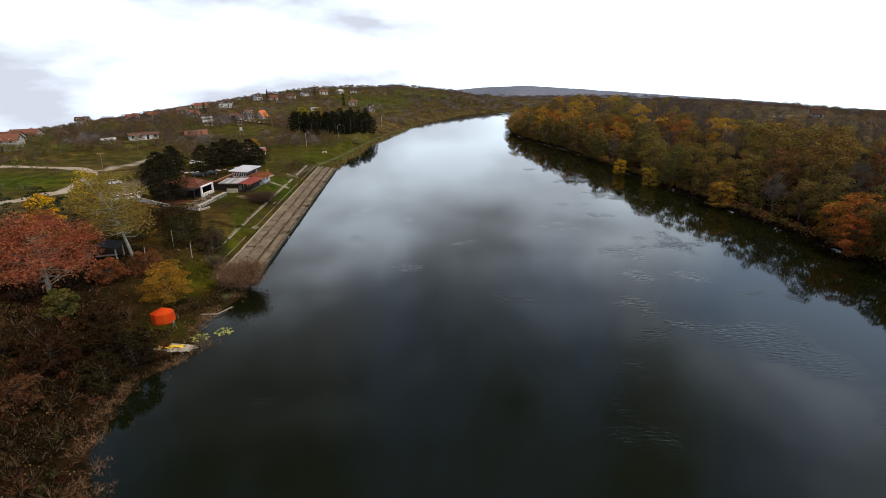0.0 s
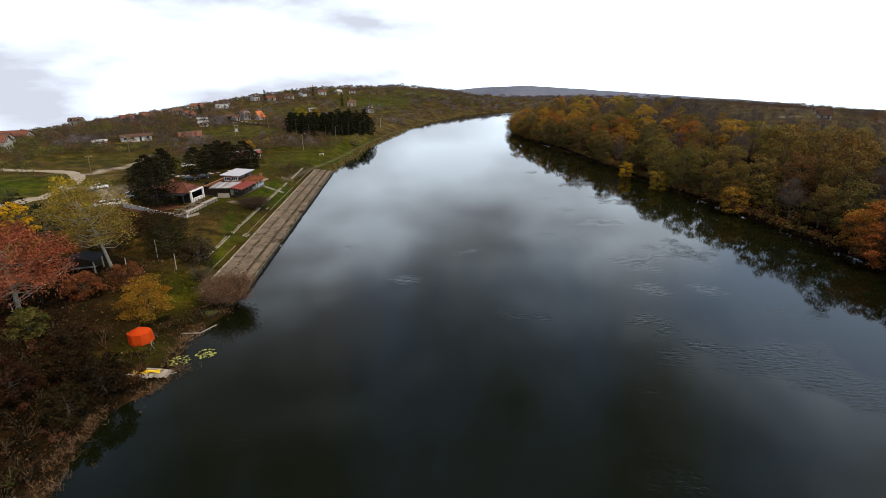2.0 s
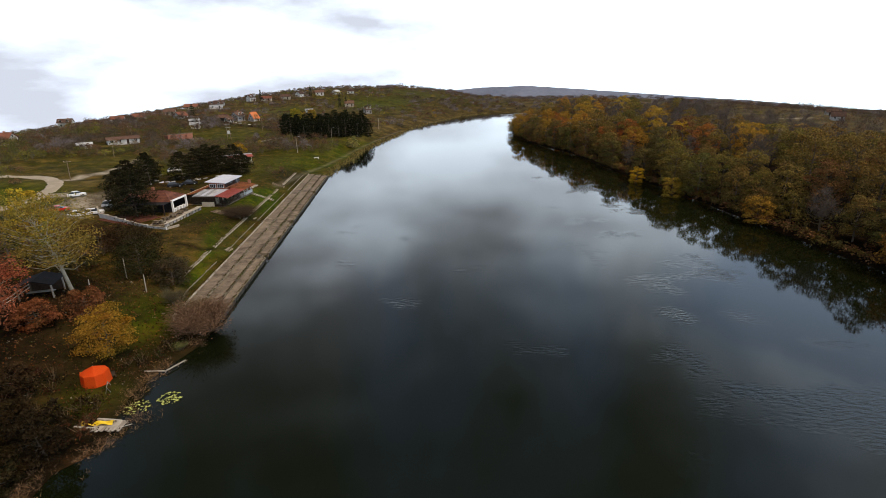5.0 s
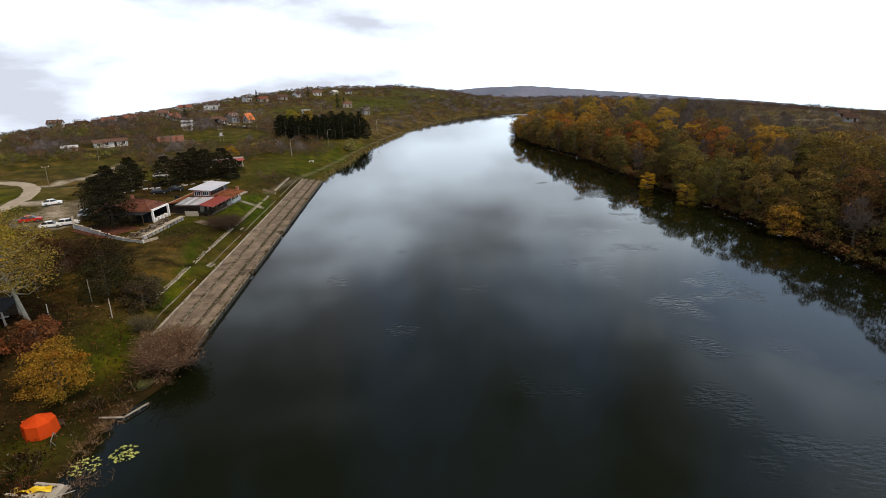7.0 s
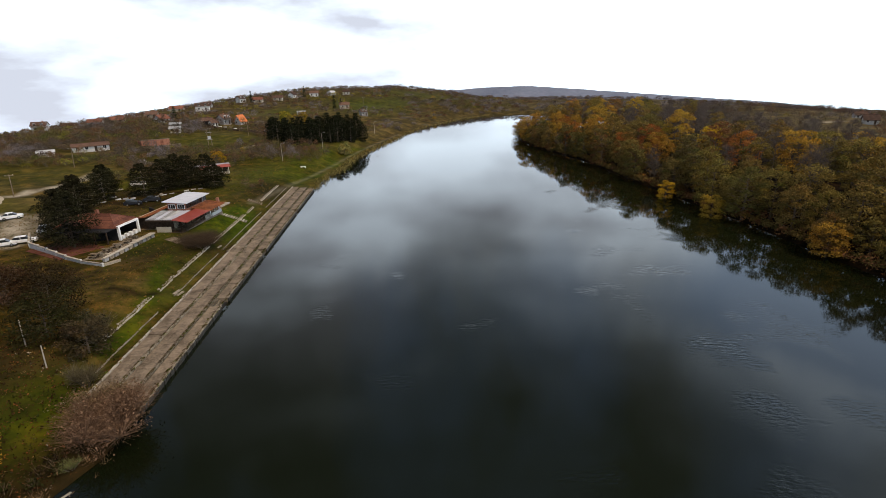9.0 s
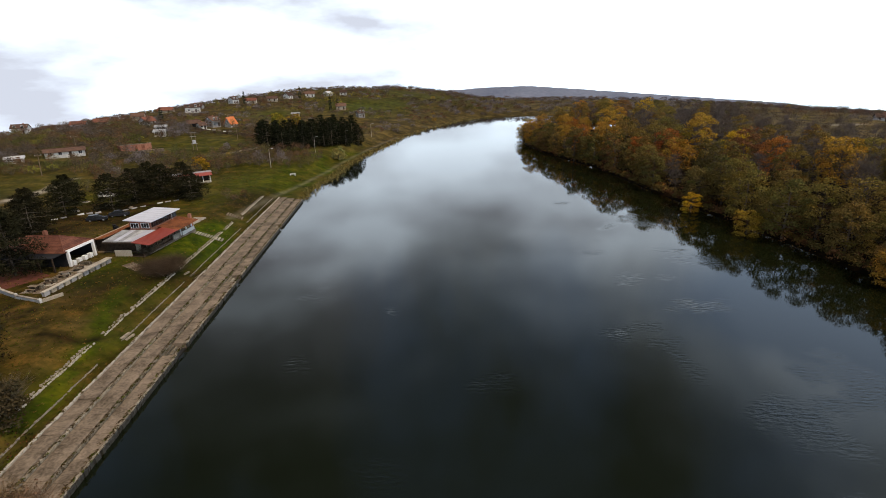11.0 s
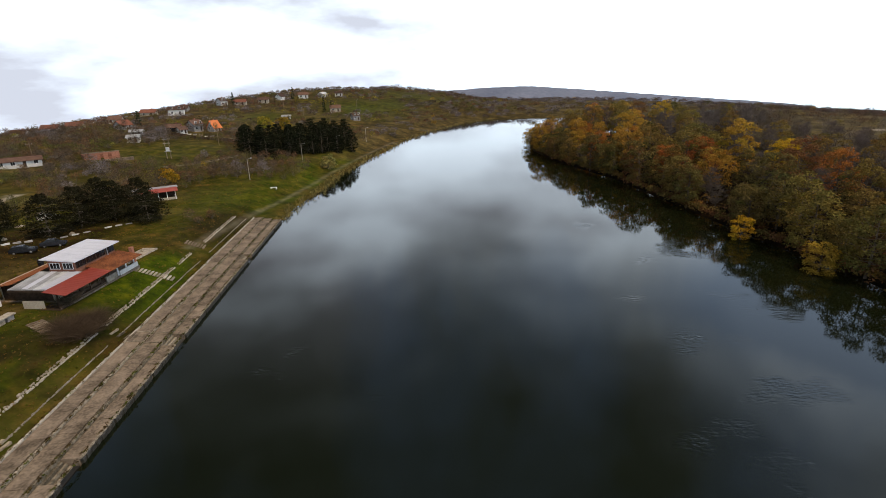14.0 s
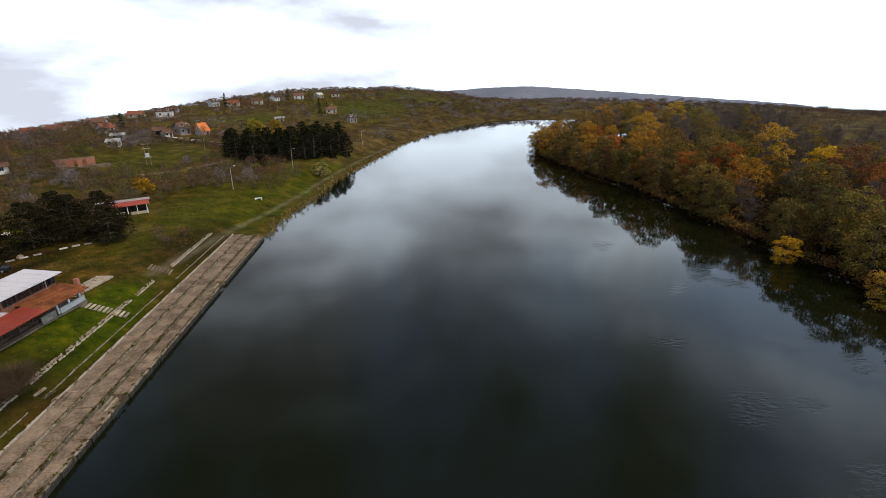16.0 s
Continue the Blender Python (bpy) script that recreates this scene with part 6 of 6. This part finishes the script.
# roofless brick shell
ruin = thing("brick_ruin", on_ground(-124.0, 261.5, 42), "roofless raw brick house shell with empty windows", "ruin")
for x0, x1, z0, z1 in ((-5.5, -4.2, -1.2, 2.6), (-3.0, -0.6, -1.2, 2.6), (0.4, 1.8, -1.2, 2.6), (3.0, 5.5, -1.2, 2.6), (-4.2, -3.0, -1.2, 0.9), (1.8, 3.0, -1.2, 0.9), (-4.2, -3.0, 2.1, 2.6), (1.8, 3.0, 2.1, 2.6), (-0.6, 0.4, 2.1, 2.6)):
    part("wall", box(x0, x1, -3.0, -2.75, z0, z1), BRICK, ruin)
part("wall", box(-5.5, -5.25, -2.75, 3.0, -1.2, 2.2), BRICK, ruin)
part("wall", box(5.25, 5.5, -2.75, 3.0, -1.2, 2.4), BRICK, ruin)
part("wall", box(-5.25, 5.25, 2.75, 3.0, -1.2, 1.8), BRICK, ruin)
part("ring_beam", box(-5.6, 5.6, -3.1, -2.65, 2.6, 2.85), CONCRETE, ruin)
part("terrace_slab", box(-5.5, 9.5, -4.4, -3.02, -1.0, 0.1), CONCRETE, ruin)


# garden fence below the orange-roofed house
fence = thing("garden_fence", pose(0, 0, 0), "dark wooden garden fence round vegetable beds", "fence")
corners = [(-130, 322), (-113, 318), (-98, 314.5), (-90, 322)]
for (ax, ay), (bx, by) in zip(corners, corners[1:]):
    n = int(math.hypot(bx - ax, by - ay) / 1.6)
    for i in range(n):
        x, y = ax + (bx - ax) * i / n, ay + (by - ay) * i / n
        part("fence_panel", box(0, 1.55, -0.04, 0.04, -0.3, 1.15, pose(x, y, height(x, y), 0, 0, math.degrees(math.atan2(by - ay, bx - ax)))), DARK_WOOD, fence)
for i in range(9):
    x, y = -122 + 3.2 * i, 327 - 1.1 * i
    bed = thing("vegetable_crate", on_ground(x, y, 10 * i), "small pale wooden crate among vegetable beds", "crate", "vegetable crates")
    part("crate_box", box(-0.8, 0.8, -0.5, 0.5, -0.1, 0.35 + 0.25 * (i % 3), bevel=0.03), (WHITE_PAINT, GREY_WALL, WOOD)[i % 3], bed)


# ---------------------------------------------------------------- lamps and poles
def street_lamp(x, y, tall, turn):
    ob = thing("street_lamp", on_ground(x, y, turn), "grey street lamp post beside the river path", "street lamp", "path lamps")
    part("post", tube([(0, 0, -0.5), (0, 0, tall)], [0.1, 0.06], 8), PALE_WOOD, ob)
    part("arm", tube([(0, 0, tall - 0.1), (0.5, 0, tall + 0.25), (1.1, 0, tall + 0.3)], 0.045, 6), METAL, ob)
    part("lamp_head", box(0.9, 1.55, -0.14, 0.14, tall + 0.2, tall + 0.36, bevel=0.04), GREY_SHEET, ob)


for x, y in ((-61.5, 235.5), (-53.8, 271.5), (-45.8, 300.0), (-38.0, 336.0)):
    street_lamp(x, y, 6.6, 20)


def power_pole(x, y, tall, lean=0.0):
    ob = thing("power_pole", on_ground(x, y, 30), "weathered wooden power pole on the slope", "power pole", "power poles")
    part("post", tube([(0, 0, -0.5), (lean, 0, tall)], [0.12, 0.08], 8), WOOD, ob)
    part("crossarm", box(lean - 0.9, lean + 0.9, -0.06, 0.06, tall - 0.5, tall - 0.38), WOOD, ob)
    for sx in (-0.8, 0, 0.8):
        part("insulator", tube([(lean + sx, 0, tall - 0.38), (lean + sx, 0, tall - 0.14)], 0.05, 6), WHITE_PAINT, ob)


POLES = [(-113.5, 170.5, 6.0, 0.3), (-122.5, 208.0, 6.5, 0.4), (-138.0, 248.0, 7.0, 0), (-97.0, 300.0, 7.0, 0), (-112.5, 330.5, 8.0, 0), (-150.0, 300.0, 8.0, 0), (-84.0, 398.0, 8, 0), (-64.0, 380.0, 8, 0), (-105.0, 430.0, 8, 0), (-60, 455, 8, 0)]
for x, y, h, l in POLES:
    power_pole(x, y, h, l)
tf = thing("transformer_pole", on_ground(-102.8, 268.0, 20), "twin-post pole transformer in the meadow", "transformer")
for sx in (-0.7, 0.7):
    part("post", tube([(sx, 0, -0.5), (sx, 0, 7.5)], [0.14, 0.1], 8), WOOD, tf)
part("platform", box(-1.1, 1.1, -0.6, 0.6, 2.6, 2.75), METAL, tf)
part("transformer_tank", box(-0.6, 0.6, -0.45, 0.45, 2.75, 4.1, bevel=0.06), GREY_SHEET, tf)
for z in (5.6, 7.1):
    part("crossarm", box(-1.3, 1.3, -0.07, 0.07, z, z + 0.14), METAL, tf)

# ---------------------------------------------------------------- pine plantation
pp = [conifer("plantation_pine", pose(0, 0, -500), 500 + i, 9.5 + 0.5 * i, 3.6, "", count=130, size=0.34, low=0.08, tint=(0.013, 0.015, 0.008), deep=0.6) for i in range(4)]
rngp = np.random.RandomState(77)
spots = scatter(rngp, -95, -36, 250, 340, 3.9, lambda x, y: (abs((x + 61.5) * 0.77 - (y - 294) * 0.64) < 9.5) & (abs((x + 60) * 0.64 + (y - 296) * 0.77) < 26), 1600)
for x, y in spots:
    o = copy_thing(pp[rngp.randint(4)], on_ground(x, y, rngp.uniform(0, 360), -0.2))
    s = rngp.uniform(0.85, 1.1)
    o.scale = (s * 1.1, s * 1.1, s)
    tagged(o, "dark close-set plantation pine", "conifer", "pine plantation")
for o in pp:
    for c in list(o.children):
        bpy.data.objects.remove(c)
    bpy.data.objects.remove(o)
for x, y, h, w in ((-81.0, 443.0, 10, 1.6), (-76.5, 446.0, 7.5, 1.8), (-147, 452, 9, 1.7), (-150.5, 336, 8, 2.2), (-119, 506, 9, 1.8)):
    conifer("spruce", on_ground(x, y), int(h * 7 - x), h, w, "slim dark spruce beside a house", "garden spruces", count=50, size=0.4, low=0.05, spire=True)
tree("willow", on_ground(-43.8, 271.0, 0, -0.2), 610, "pale tan riverside willow losing leaves", colour=(0.3, 0.24, 0.09), tall=5.6, wide=3.6, clumps=30, count=60, size=0.28, trunk=0.12, low=0.1)
tree("golden_shrub", on_ground(-83.5, 228.5, 0, -0.2), 611, "golden-brown shrub amid leafless scrub", colour=(0.34, 0.18, 0.02), tall=4.4, wide=3.6, clumps=26, count=54, size=0.28, trunk=0.12, low=0.1)
tree("yellow_tree", on_ground(-87.0, 333.0, 0, -0.2), 612, "yellow-green tree behind the pine plantation", colour=(0.26, 0.22, 0.03), tall=9.5, wide=4.6, clumps=30, count=56, size=0.4, low=0.15)
tree("yellow_tree", on_ground(-79.0, 339.0, 0, -0.2), 613, "yellow-green tree behind the pine plantation", colour=(0.3, 0.2, 0.03), tall=8.0, wide=4.0, clumps=28, count=56, size=0.4, low=0.15)


# ---------------------------------------------------------------- scrub, far woods and grass
rngs = np.random.RandomState(99)


def field_mask(x, y):
    """1 where open turf, road or a building lot keeps scrub away."""
    m = bump(x, y, -105, 275, 17, 24) + bump(x, y, -128, 150, 14, 11) + 1.1 * bump(x, y, -124, 197, 22, 17) + 0.9 * bump(x, y, -116, 325, 10, 8)
    for line, w in ((ROAD, 4), (TRACK, 3), (LANE, 5), (UPPER_PATH, 2.5), (SHORE_PATH, 3)):
        m = m + smooth(w + 2, w, to_line(x, y, line)[0])
    m = m + smooth(1.25, 0.9, np.hypot((x + 72) / 26, (y - 150) / 42))
    m = m + smooth(1.2, 0.9, np.hypot((x + 60) / 16, (y - 215) / 22))
    m = m + 1.2 * bump(x, y, -119, 259, 7, 6) + bump(x, y, -61, 470, 18, 24) + bump(x, y, -40, 500, 13, 20) + bump(x, y, -109, 400, 11, 14) + bump(x, y, -20, 560, 32, 18)
    m = m + 1.3 * bump(x, y, 199, 287, 13, 11)
    m = m + smooth(24, 19, np.hypot((x + 52) / 1.0, (y - 110) / 2.0))
    m = m + 0.75 * meadow(x, y) * smooth(120, 200, y) * (x < 0)
    return m


LOTS = [(o.location.x, o.location.y) for o in bpy.data.objects if o.parent is None and o.get("category") in ("house", "ruin", "pavilion", "restaurant", "building")]


def clear_of_lots(x, y, r):
    return all(math.hypot(x - a, y - b) > r for a, b in LOTS)


def bank_cloud(n, x0, x1, y0, y1, left, dmin, dmax, gap, keep=None):
    x, y = rngs.uniform(x0, x1, n), rngs.uniform(y0, y1, n)
    z, d, l = land(x, y)
    ok = (l == left) & (d > dmin) & (d < dmax) & (field_mask(x, y) < rngs.uniform(0.25, 0.75, n))
    if keep is not None:
        ok &= keep(x, y)
    pts, cells = [], {}
    for a, b, c in zip(x[ok], y[ok], z[ok]):
        key = (int(a // gap), int(b // gap))
        if any((a - p) ** 2 + (b - q) ** 2 < gap * gap for i in (-1, 0, 1) for j in (-1, 0, 1) for p, q in cells.get((key[0] + i, key[1] + j), ())):
            continue
        if clear_of_lots(a, b, 5.2) and math.hypot((a + 137), (b - 236)) > 11:
            cells.setdefault(key, []).append((a, b))
            pts.append((a, b, c))
    return np.array(pts)


# last tint is mauve-grey with distance haze put in, weighted up far off
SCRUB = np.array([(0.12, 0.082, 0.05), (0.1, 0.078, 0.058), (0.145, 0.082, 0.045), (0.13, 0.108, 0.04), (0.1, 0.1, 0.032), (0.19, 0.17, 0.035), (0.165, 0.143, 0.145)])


def scrub(name, pts, r, tall, count, size, label, weights, hollow=0.25, gold=0.004):
    k = len(pts)
    drift = waves(pts[:, 0], pts[:, 1], 93, 70) + 0.35 * rngs.normal(size=k)
    rank = np.argsort(np.argsort(drift)) / max(1, k)
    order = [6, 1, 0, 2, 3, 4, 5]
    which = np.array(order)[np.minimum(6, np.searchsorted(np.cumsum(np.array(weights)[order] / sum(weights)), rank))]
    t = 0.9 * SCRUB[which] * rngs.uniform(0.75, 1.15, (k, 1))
    g = rngs.uniform(size=k) < gold
    t[g] = np.array([0.3, 0.2, 0.03]) * rngs.uniform(0.6, 1.1, (g.sum(), 1))
    rr = rngs.uniform(0.6, 1.25, (k, 1)) * r
    hh = rngs.uniform(0.6, 1.3, (k, 1)) * tall
    c = pts + np.c_[np.zeros((k, 2)), hh * 0.45]
    a = leaves(rngs, c, np.c_[rr, rr, hh * 0.6], int(count * 1.7), size * 0.8, t, 0.3, flat=0.35, hollow=hollow, long=1.5, broad=0.34, three=True)
    b = twigs(rngs, pts, rr[:, 0] * 0.9, hh[:, 0] * 1.15, max(6, count // 4), size * 0.05 + 0.012, np.tile([[0.11, 0.09, 0.075]], (k, 1)))
    b = b[0][:, [0, 1, 2]], b[1]
    return stuff(name, [a, b], TWIG, label, "scrub")


near = bank_cloud(9000, -190, -50, 170, 330, True, 12, 160, 2.7)
scrub("hillside_scrub", near, 1.9, 2.7, 88, 0.26, "tangled brown and grey leafless hillside scrub", (3, 2.5, 3.5, 3, 2, 0.6, 1))
ang, rad = rngs.uniform(0, 6.283, 110), np.sqrt(rngs.uniform(0, 1, 110))
tx, ty = -74 + 13 * rad * np.cos(ang), 108 + 9 * rad * np.sin(ang)
scrub("field_thicket", np.c_[tx, ty, land(tx, ty)[0]], 1.5, 1.9, 110, 0.17, "dark tangled brown thicket below the yard wall", (3, 2, 4, 1, 1, 0, 0))
trees_mid = bank_cloud(2600, -210, -60, 175, 345, True, 22, 190, 6.0)
scrub("hillside_trees", trees_mid, 2.5, 4.4, 160, 0.28, "dark leafless trees scattered over the slope", (3, 5, 2, 1, 1, 0.3, 1))
far = bank_cloud(6500, -330, 60, 325, 700, True, 9, 420, 4.8)
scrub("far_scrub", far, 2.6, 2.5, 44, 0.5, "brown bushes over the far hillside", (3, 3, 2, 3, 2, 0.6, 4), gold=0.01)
west = bank_cloud(3500, -330, -110, 100, 330, True, 60, 330, 5.0)
scrub("western_scrub", west, 2.5, 2.3, 56, 0.4, "brown and olive bushes and small trees beyond the road", (2.5, 2.5, 2, 3, 3, 1.2, 1))
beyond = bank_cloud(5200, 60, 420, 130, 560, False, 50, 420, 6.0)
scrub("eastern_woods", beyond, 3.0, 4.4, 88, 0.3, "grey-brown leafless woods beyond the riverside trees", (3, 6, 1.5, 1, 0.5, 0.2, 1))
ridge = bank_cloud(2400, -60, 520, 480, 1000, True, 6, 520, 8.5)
# mostly the haze tint, so these woods pale with distance
scrub("distant_woods", ridge, 4.6, 3.6, 50, 0.75, "distant woods, haze in their mauve-grey tint", (1, 3, 0.5, 0.5, 0.3, 0.0, 9))
def shore_points(line, step, jitter, lo, hi):
    out = []
    for (ax, ay), (bx, by) in zip(line, line[1:]):
        if not (lo < (ay + by) / 2 < hi):
            continue
        n = max(1, int(math.hypot(bx - ax, by - ay) / step))
        for i in range(n):
            out.append((ax + (bx - ax) * (i + 0.5) / n + rngs.normal() * jitter, ay + (by - ay) * (i + 0.5) / n + rngs.normal() * jitter))
    out = np.array(out)
    z = land(out[:, 0], out[:, 1])[0]
    return np.c_[out, np.maximum(z, -0.15)]


edge = bank_cloud(5000, 38, 110, 60, 350, False, -0.6, 7, 1.5)
k = len(edge)
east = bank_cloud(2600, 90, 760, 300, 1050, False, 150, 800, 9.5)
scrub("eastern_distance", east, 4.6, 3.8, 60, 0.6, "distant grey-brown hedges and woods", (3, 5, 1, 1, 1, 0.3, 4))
patch = bank_cloud(700, -120, -20, 420, 560, True, 10, 200, 6.0, lambda a, b: np.hypot((a + 72) / 40, (b - 490) / 30) < 1)
k = len(patch)
stuff("orchard", [leaves(rngs, patch + np.array([0, 0, 1.8]), np.tile([[3.2, 3.2, 2.2]], (k, 1)), 34, 0.5, np.array([[0.2, 0.18, 0.03]]) * rngs.uniform(0.6, 1.2, (k, 1)))], LEAF, "yellow-green orchard on the far slope", "orchard")
sp = shore_points(RIGHT_SHORE, 0.8, 0.45, 60, 346)
sp[:, 2] = 0.35
edge = np.concatenate([edge, sp])
k = len(edge)
# 0.7 darkens the bushes below the tree hues, for shade at the waterline
hue = 0.7 * np.array([HUES[n] for n in ("olive", "brown", "gold", "green")])[rngs.choice(4, k, p=(0.35, 0.3, 0.05, 0.3))] * rngs.uniform(0.7, 1.5, (k, 1))
rr = rngs.uniform(0.8, 1.9, (k, 1))
stuff("waterside_bushes", [leaves(rngs, edge + np.array([0, 0, 1.3]), np.c_[rr, rr, rr * 0.9], 50, 0.26, hue, hollow=0.2)], LEAF, "leafy waterside bushes overhanging the river", "bushes")

# dark leaves filling gaps in the wood, shade below crowns in their tint
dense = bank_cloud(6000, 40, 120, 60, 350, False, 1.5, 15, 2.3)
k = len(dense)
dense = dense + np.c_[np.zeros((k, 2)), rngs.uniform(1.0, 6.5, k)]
stuff("wood_understorey", [leaves(rngs, dense, np.tile([[1.9, 1.9, 2.1]], (k, 1)), 46, 0.34, np.array([[0.062, 0.048, 0.02]]) * rngs.uniform(0.5, 1.4, (k, 1)), hollow=0.1, three=True)], LEAF, "dark filler leaves beneath the riverside trees, shade in tint", "undergrowth")

rd = shore_points(LEFT_SHORE, 1.5, 0.9, 20, 82)
rd = np.concatenate([rd + np.c_[rngs.normal(size=(len(rd), 2)) * 0.85, np.zeros(len(rd))] for i in range(46)])
rd = rd[waves(rd[:, 0], rd[:, 1], 61, 9) > -0.3]
k = len(rd)
straw = twigs(rngs, rd, np.full(k, 0.75), np.full(k, 1.15), 6, 0.016, np.tile([[0.28, 0.185, 0.095]], (k, 1)) * rngs.uniform(0.15, 1.2, (k, 1)), droop=0.25, rise=0.6)
stuff("reeds", [(straw[0][:, [0, 1, 2]], straw[1])], TWIG, "dry tan reeds leaning over the waterline", "reeds")
rd2 = np.concatenate([shore_points(LEFT_SHORE, 0.35, 0.9, 203, 300), shore_points(LEFT_SHORE, 0.7, 1.2, 300, 480)])
k = len(rd2)
stuff("bank_reeds", [twigs(rngs, rd2, np.full(k, 0.7), np.full(k, 1.5), 14, 0.04, np.array([[0.2, 0.15, 0.06]]) * rngs.uniform(0.5, 1.4, (k, 1)), droop=0.1, rise=0.6)], TWIG, "dry reeds along the far bank", "reeds")

n = 20000
x, y = rngs.uniform(-100, -34, n), rngs.uniform(84, 262, n)
z, d, l = land(x, y)
ok = l & (d > 7.6) & (field_mask(x, y) < 2.5) & (to_line(x, y, SHORE_PATH)[0] > 1.0)
gp = np.c_[x, y, z][ok]
k = len(gp)
dry = (0.5 + 0.5 * waves(gp[:, 0], gp[:, 1], 31, 14))[:, None] > rngs.uniform(0.2, 1.0, (k, 1))
gt_ = np.where(dry, np.array([[0.15, 0.085, 0.025]]), np.array([[0.062, 0.068, 0.008]])) * rngs.uniform(0.5, 1.35, (k, 1))
blades = twigs(rngs, gp, np.full(k, 0.32), np.full(k, 0.34), 7, 0.03, gt_, rise=0.5)
stuff("grass", [(blades[0][:, [0, 1, 2]], blades[1])], TWIG, "rough green and straw-coloured tussock grass", "grass")

n = 16000
x, y = rngs.uniform(-78, -31, n), rngs.uniform(34, 100, n)
z, d, l = land(x, y)
ok = l & (d > 0.8) & (y + 0.35 * (x + 34) < 93)
lp = np.c_[x, y, z + 0.05][ok]
k = len(lp)
pal = np.array([(0.2, 0.08, 0.03), (0.09, 0.05, 0.025), (0.05, 0.06, 0.015), (0.3, 0.2, 0.08), (0.45, 0.4, 0.3)])
# leaf colours scaled down, lens falloff included
lt = pal[rngs.choice(5, k, p=(0.27, 0.4, 0.22, 0.09, 0.02))] * rngs.uniform(0.2, 0.9, (k, 1))
stuff("leaf_litter", [leaves(rngs, lp, np.full((k, 3), 0.3), 3, 0.12, lt, flat=0.2, three=True)], LEAF, "fallen brown and orange leaves on dark ground", "leaf litter")
up = bank_cloud(3600, -80, -30, 12, 96, True, 2.0, 60, 1.25, lambda a, b: np.hypot(a + 42, b - 68.5) > 4)
k = len(up)
# scale runs low: the lens's corner darkening is put into these tints
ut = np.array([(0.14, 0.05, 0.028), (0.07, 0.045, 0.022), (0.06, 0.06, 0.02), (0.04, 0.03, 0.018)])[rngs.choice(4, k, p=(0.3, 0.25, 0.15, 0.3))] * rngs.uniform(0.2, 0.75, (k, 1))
ur = rngs.uniform(0.5, 1.4, (k, 1))
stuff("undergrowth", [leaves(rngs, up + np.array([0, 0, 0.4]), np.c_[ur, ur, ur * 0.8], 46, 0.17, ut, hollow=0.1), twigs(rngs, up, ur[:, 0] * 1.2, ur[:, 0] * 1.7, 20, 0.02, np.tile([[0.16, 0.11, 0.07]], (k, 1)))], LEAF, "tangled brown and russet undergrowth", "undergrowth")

# weeds in the joints of the embankment
wp_ = []
for off, z in ((2.55, 1.0), (4.9, 1.33), (7.35, 1.55), (0.75, 0.74)):
    for i in range(330):
        v = EMB @ Vector((off + rngs.normal() * 0.12, rngs.uniform(0, LENGTH), z))
        wp_.append((v.x, v.y, v.z))
wp_ = np.array(wp_)
k = len(wp_)
wt_ = np.where(rngs.uniform(size=(k, 1)) < 0.6, np.array([[0.07, 0.05, 0.022]]), np.array([[0.07, 0.085, 0.014]])) * rngs.uniform(0.5, 1.3, (k, 1))
stuff("joint_weeds", [leaves(rngs, wp_, np.tile([[0.22, 0.32, 0.1]], (k, 1)), 12, 0.09, wt_, hollow=0.1)], LEAF, "brown and green weeds in embankment joints", "weeds")
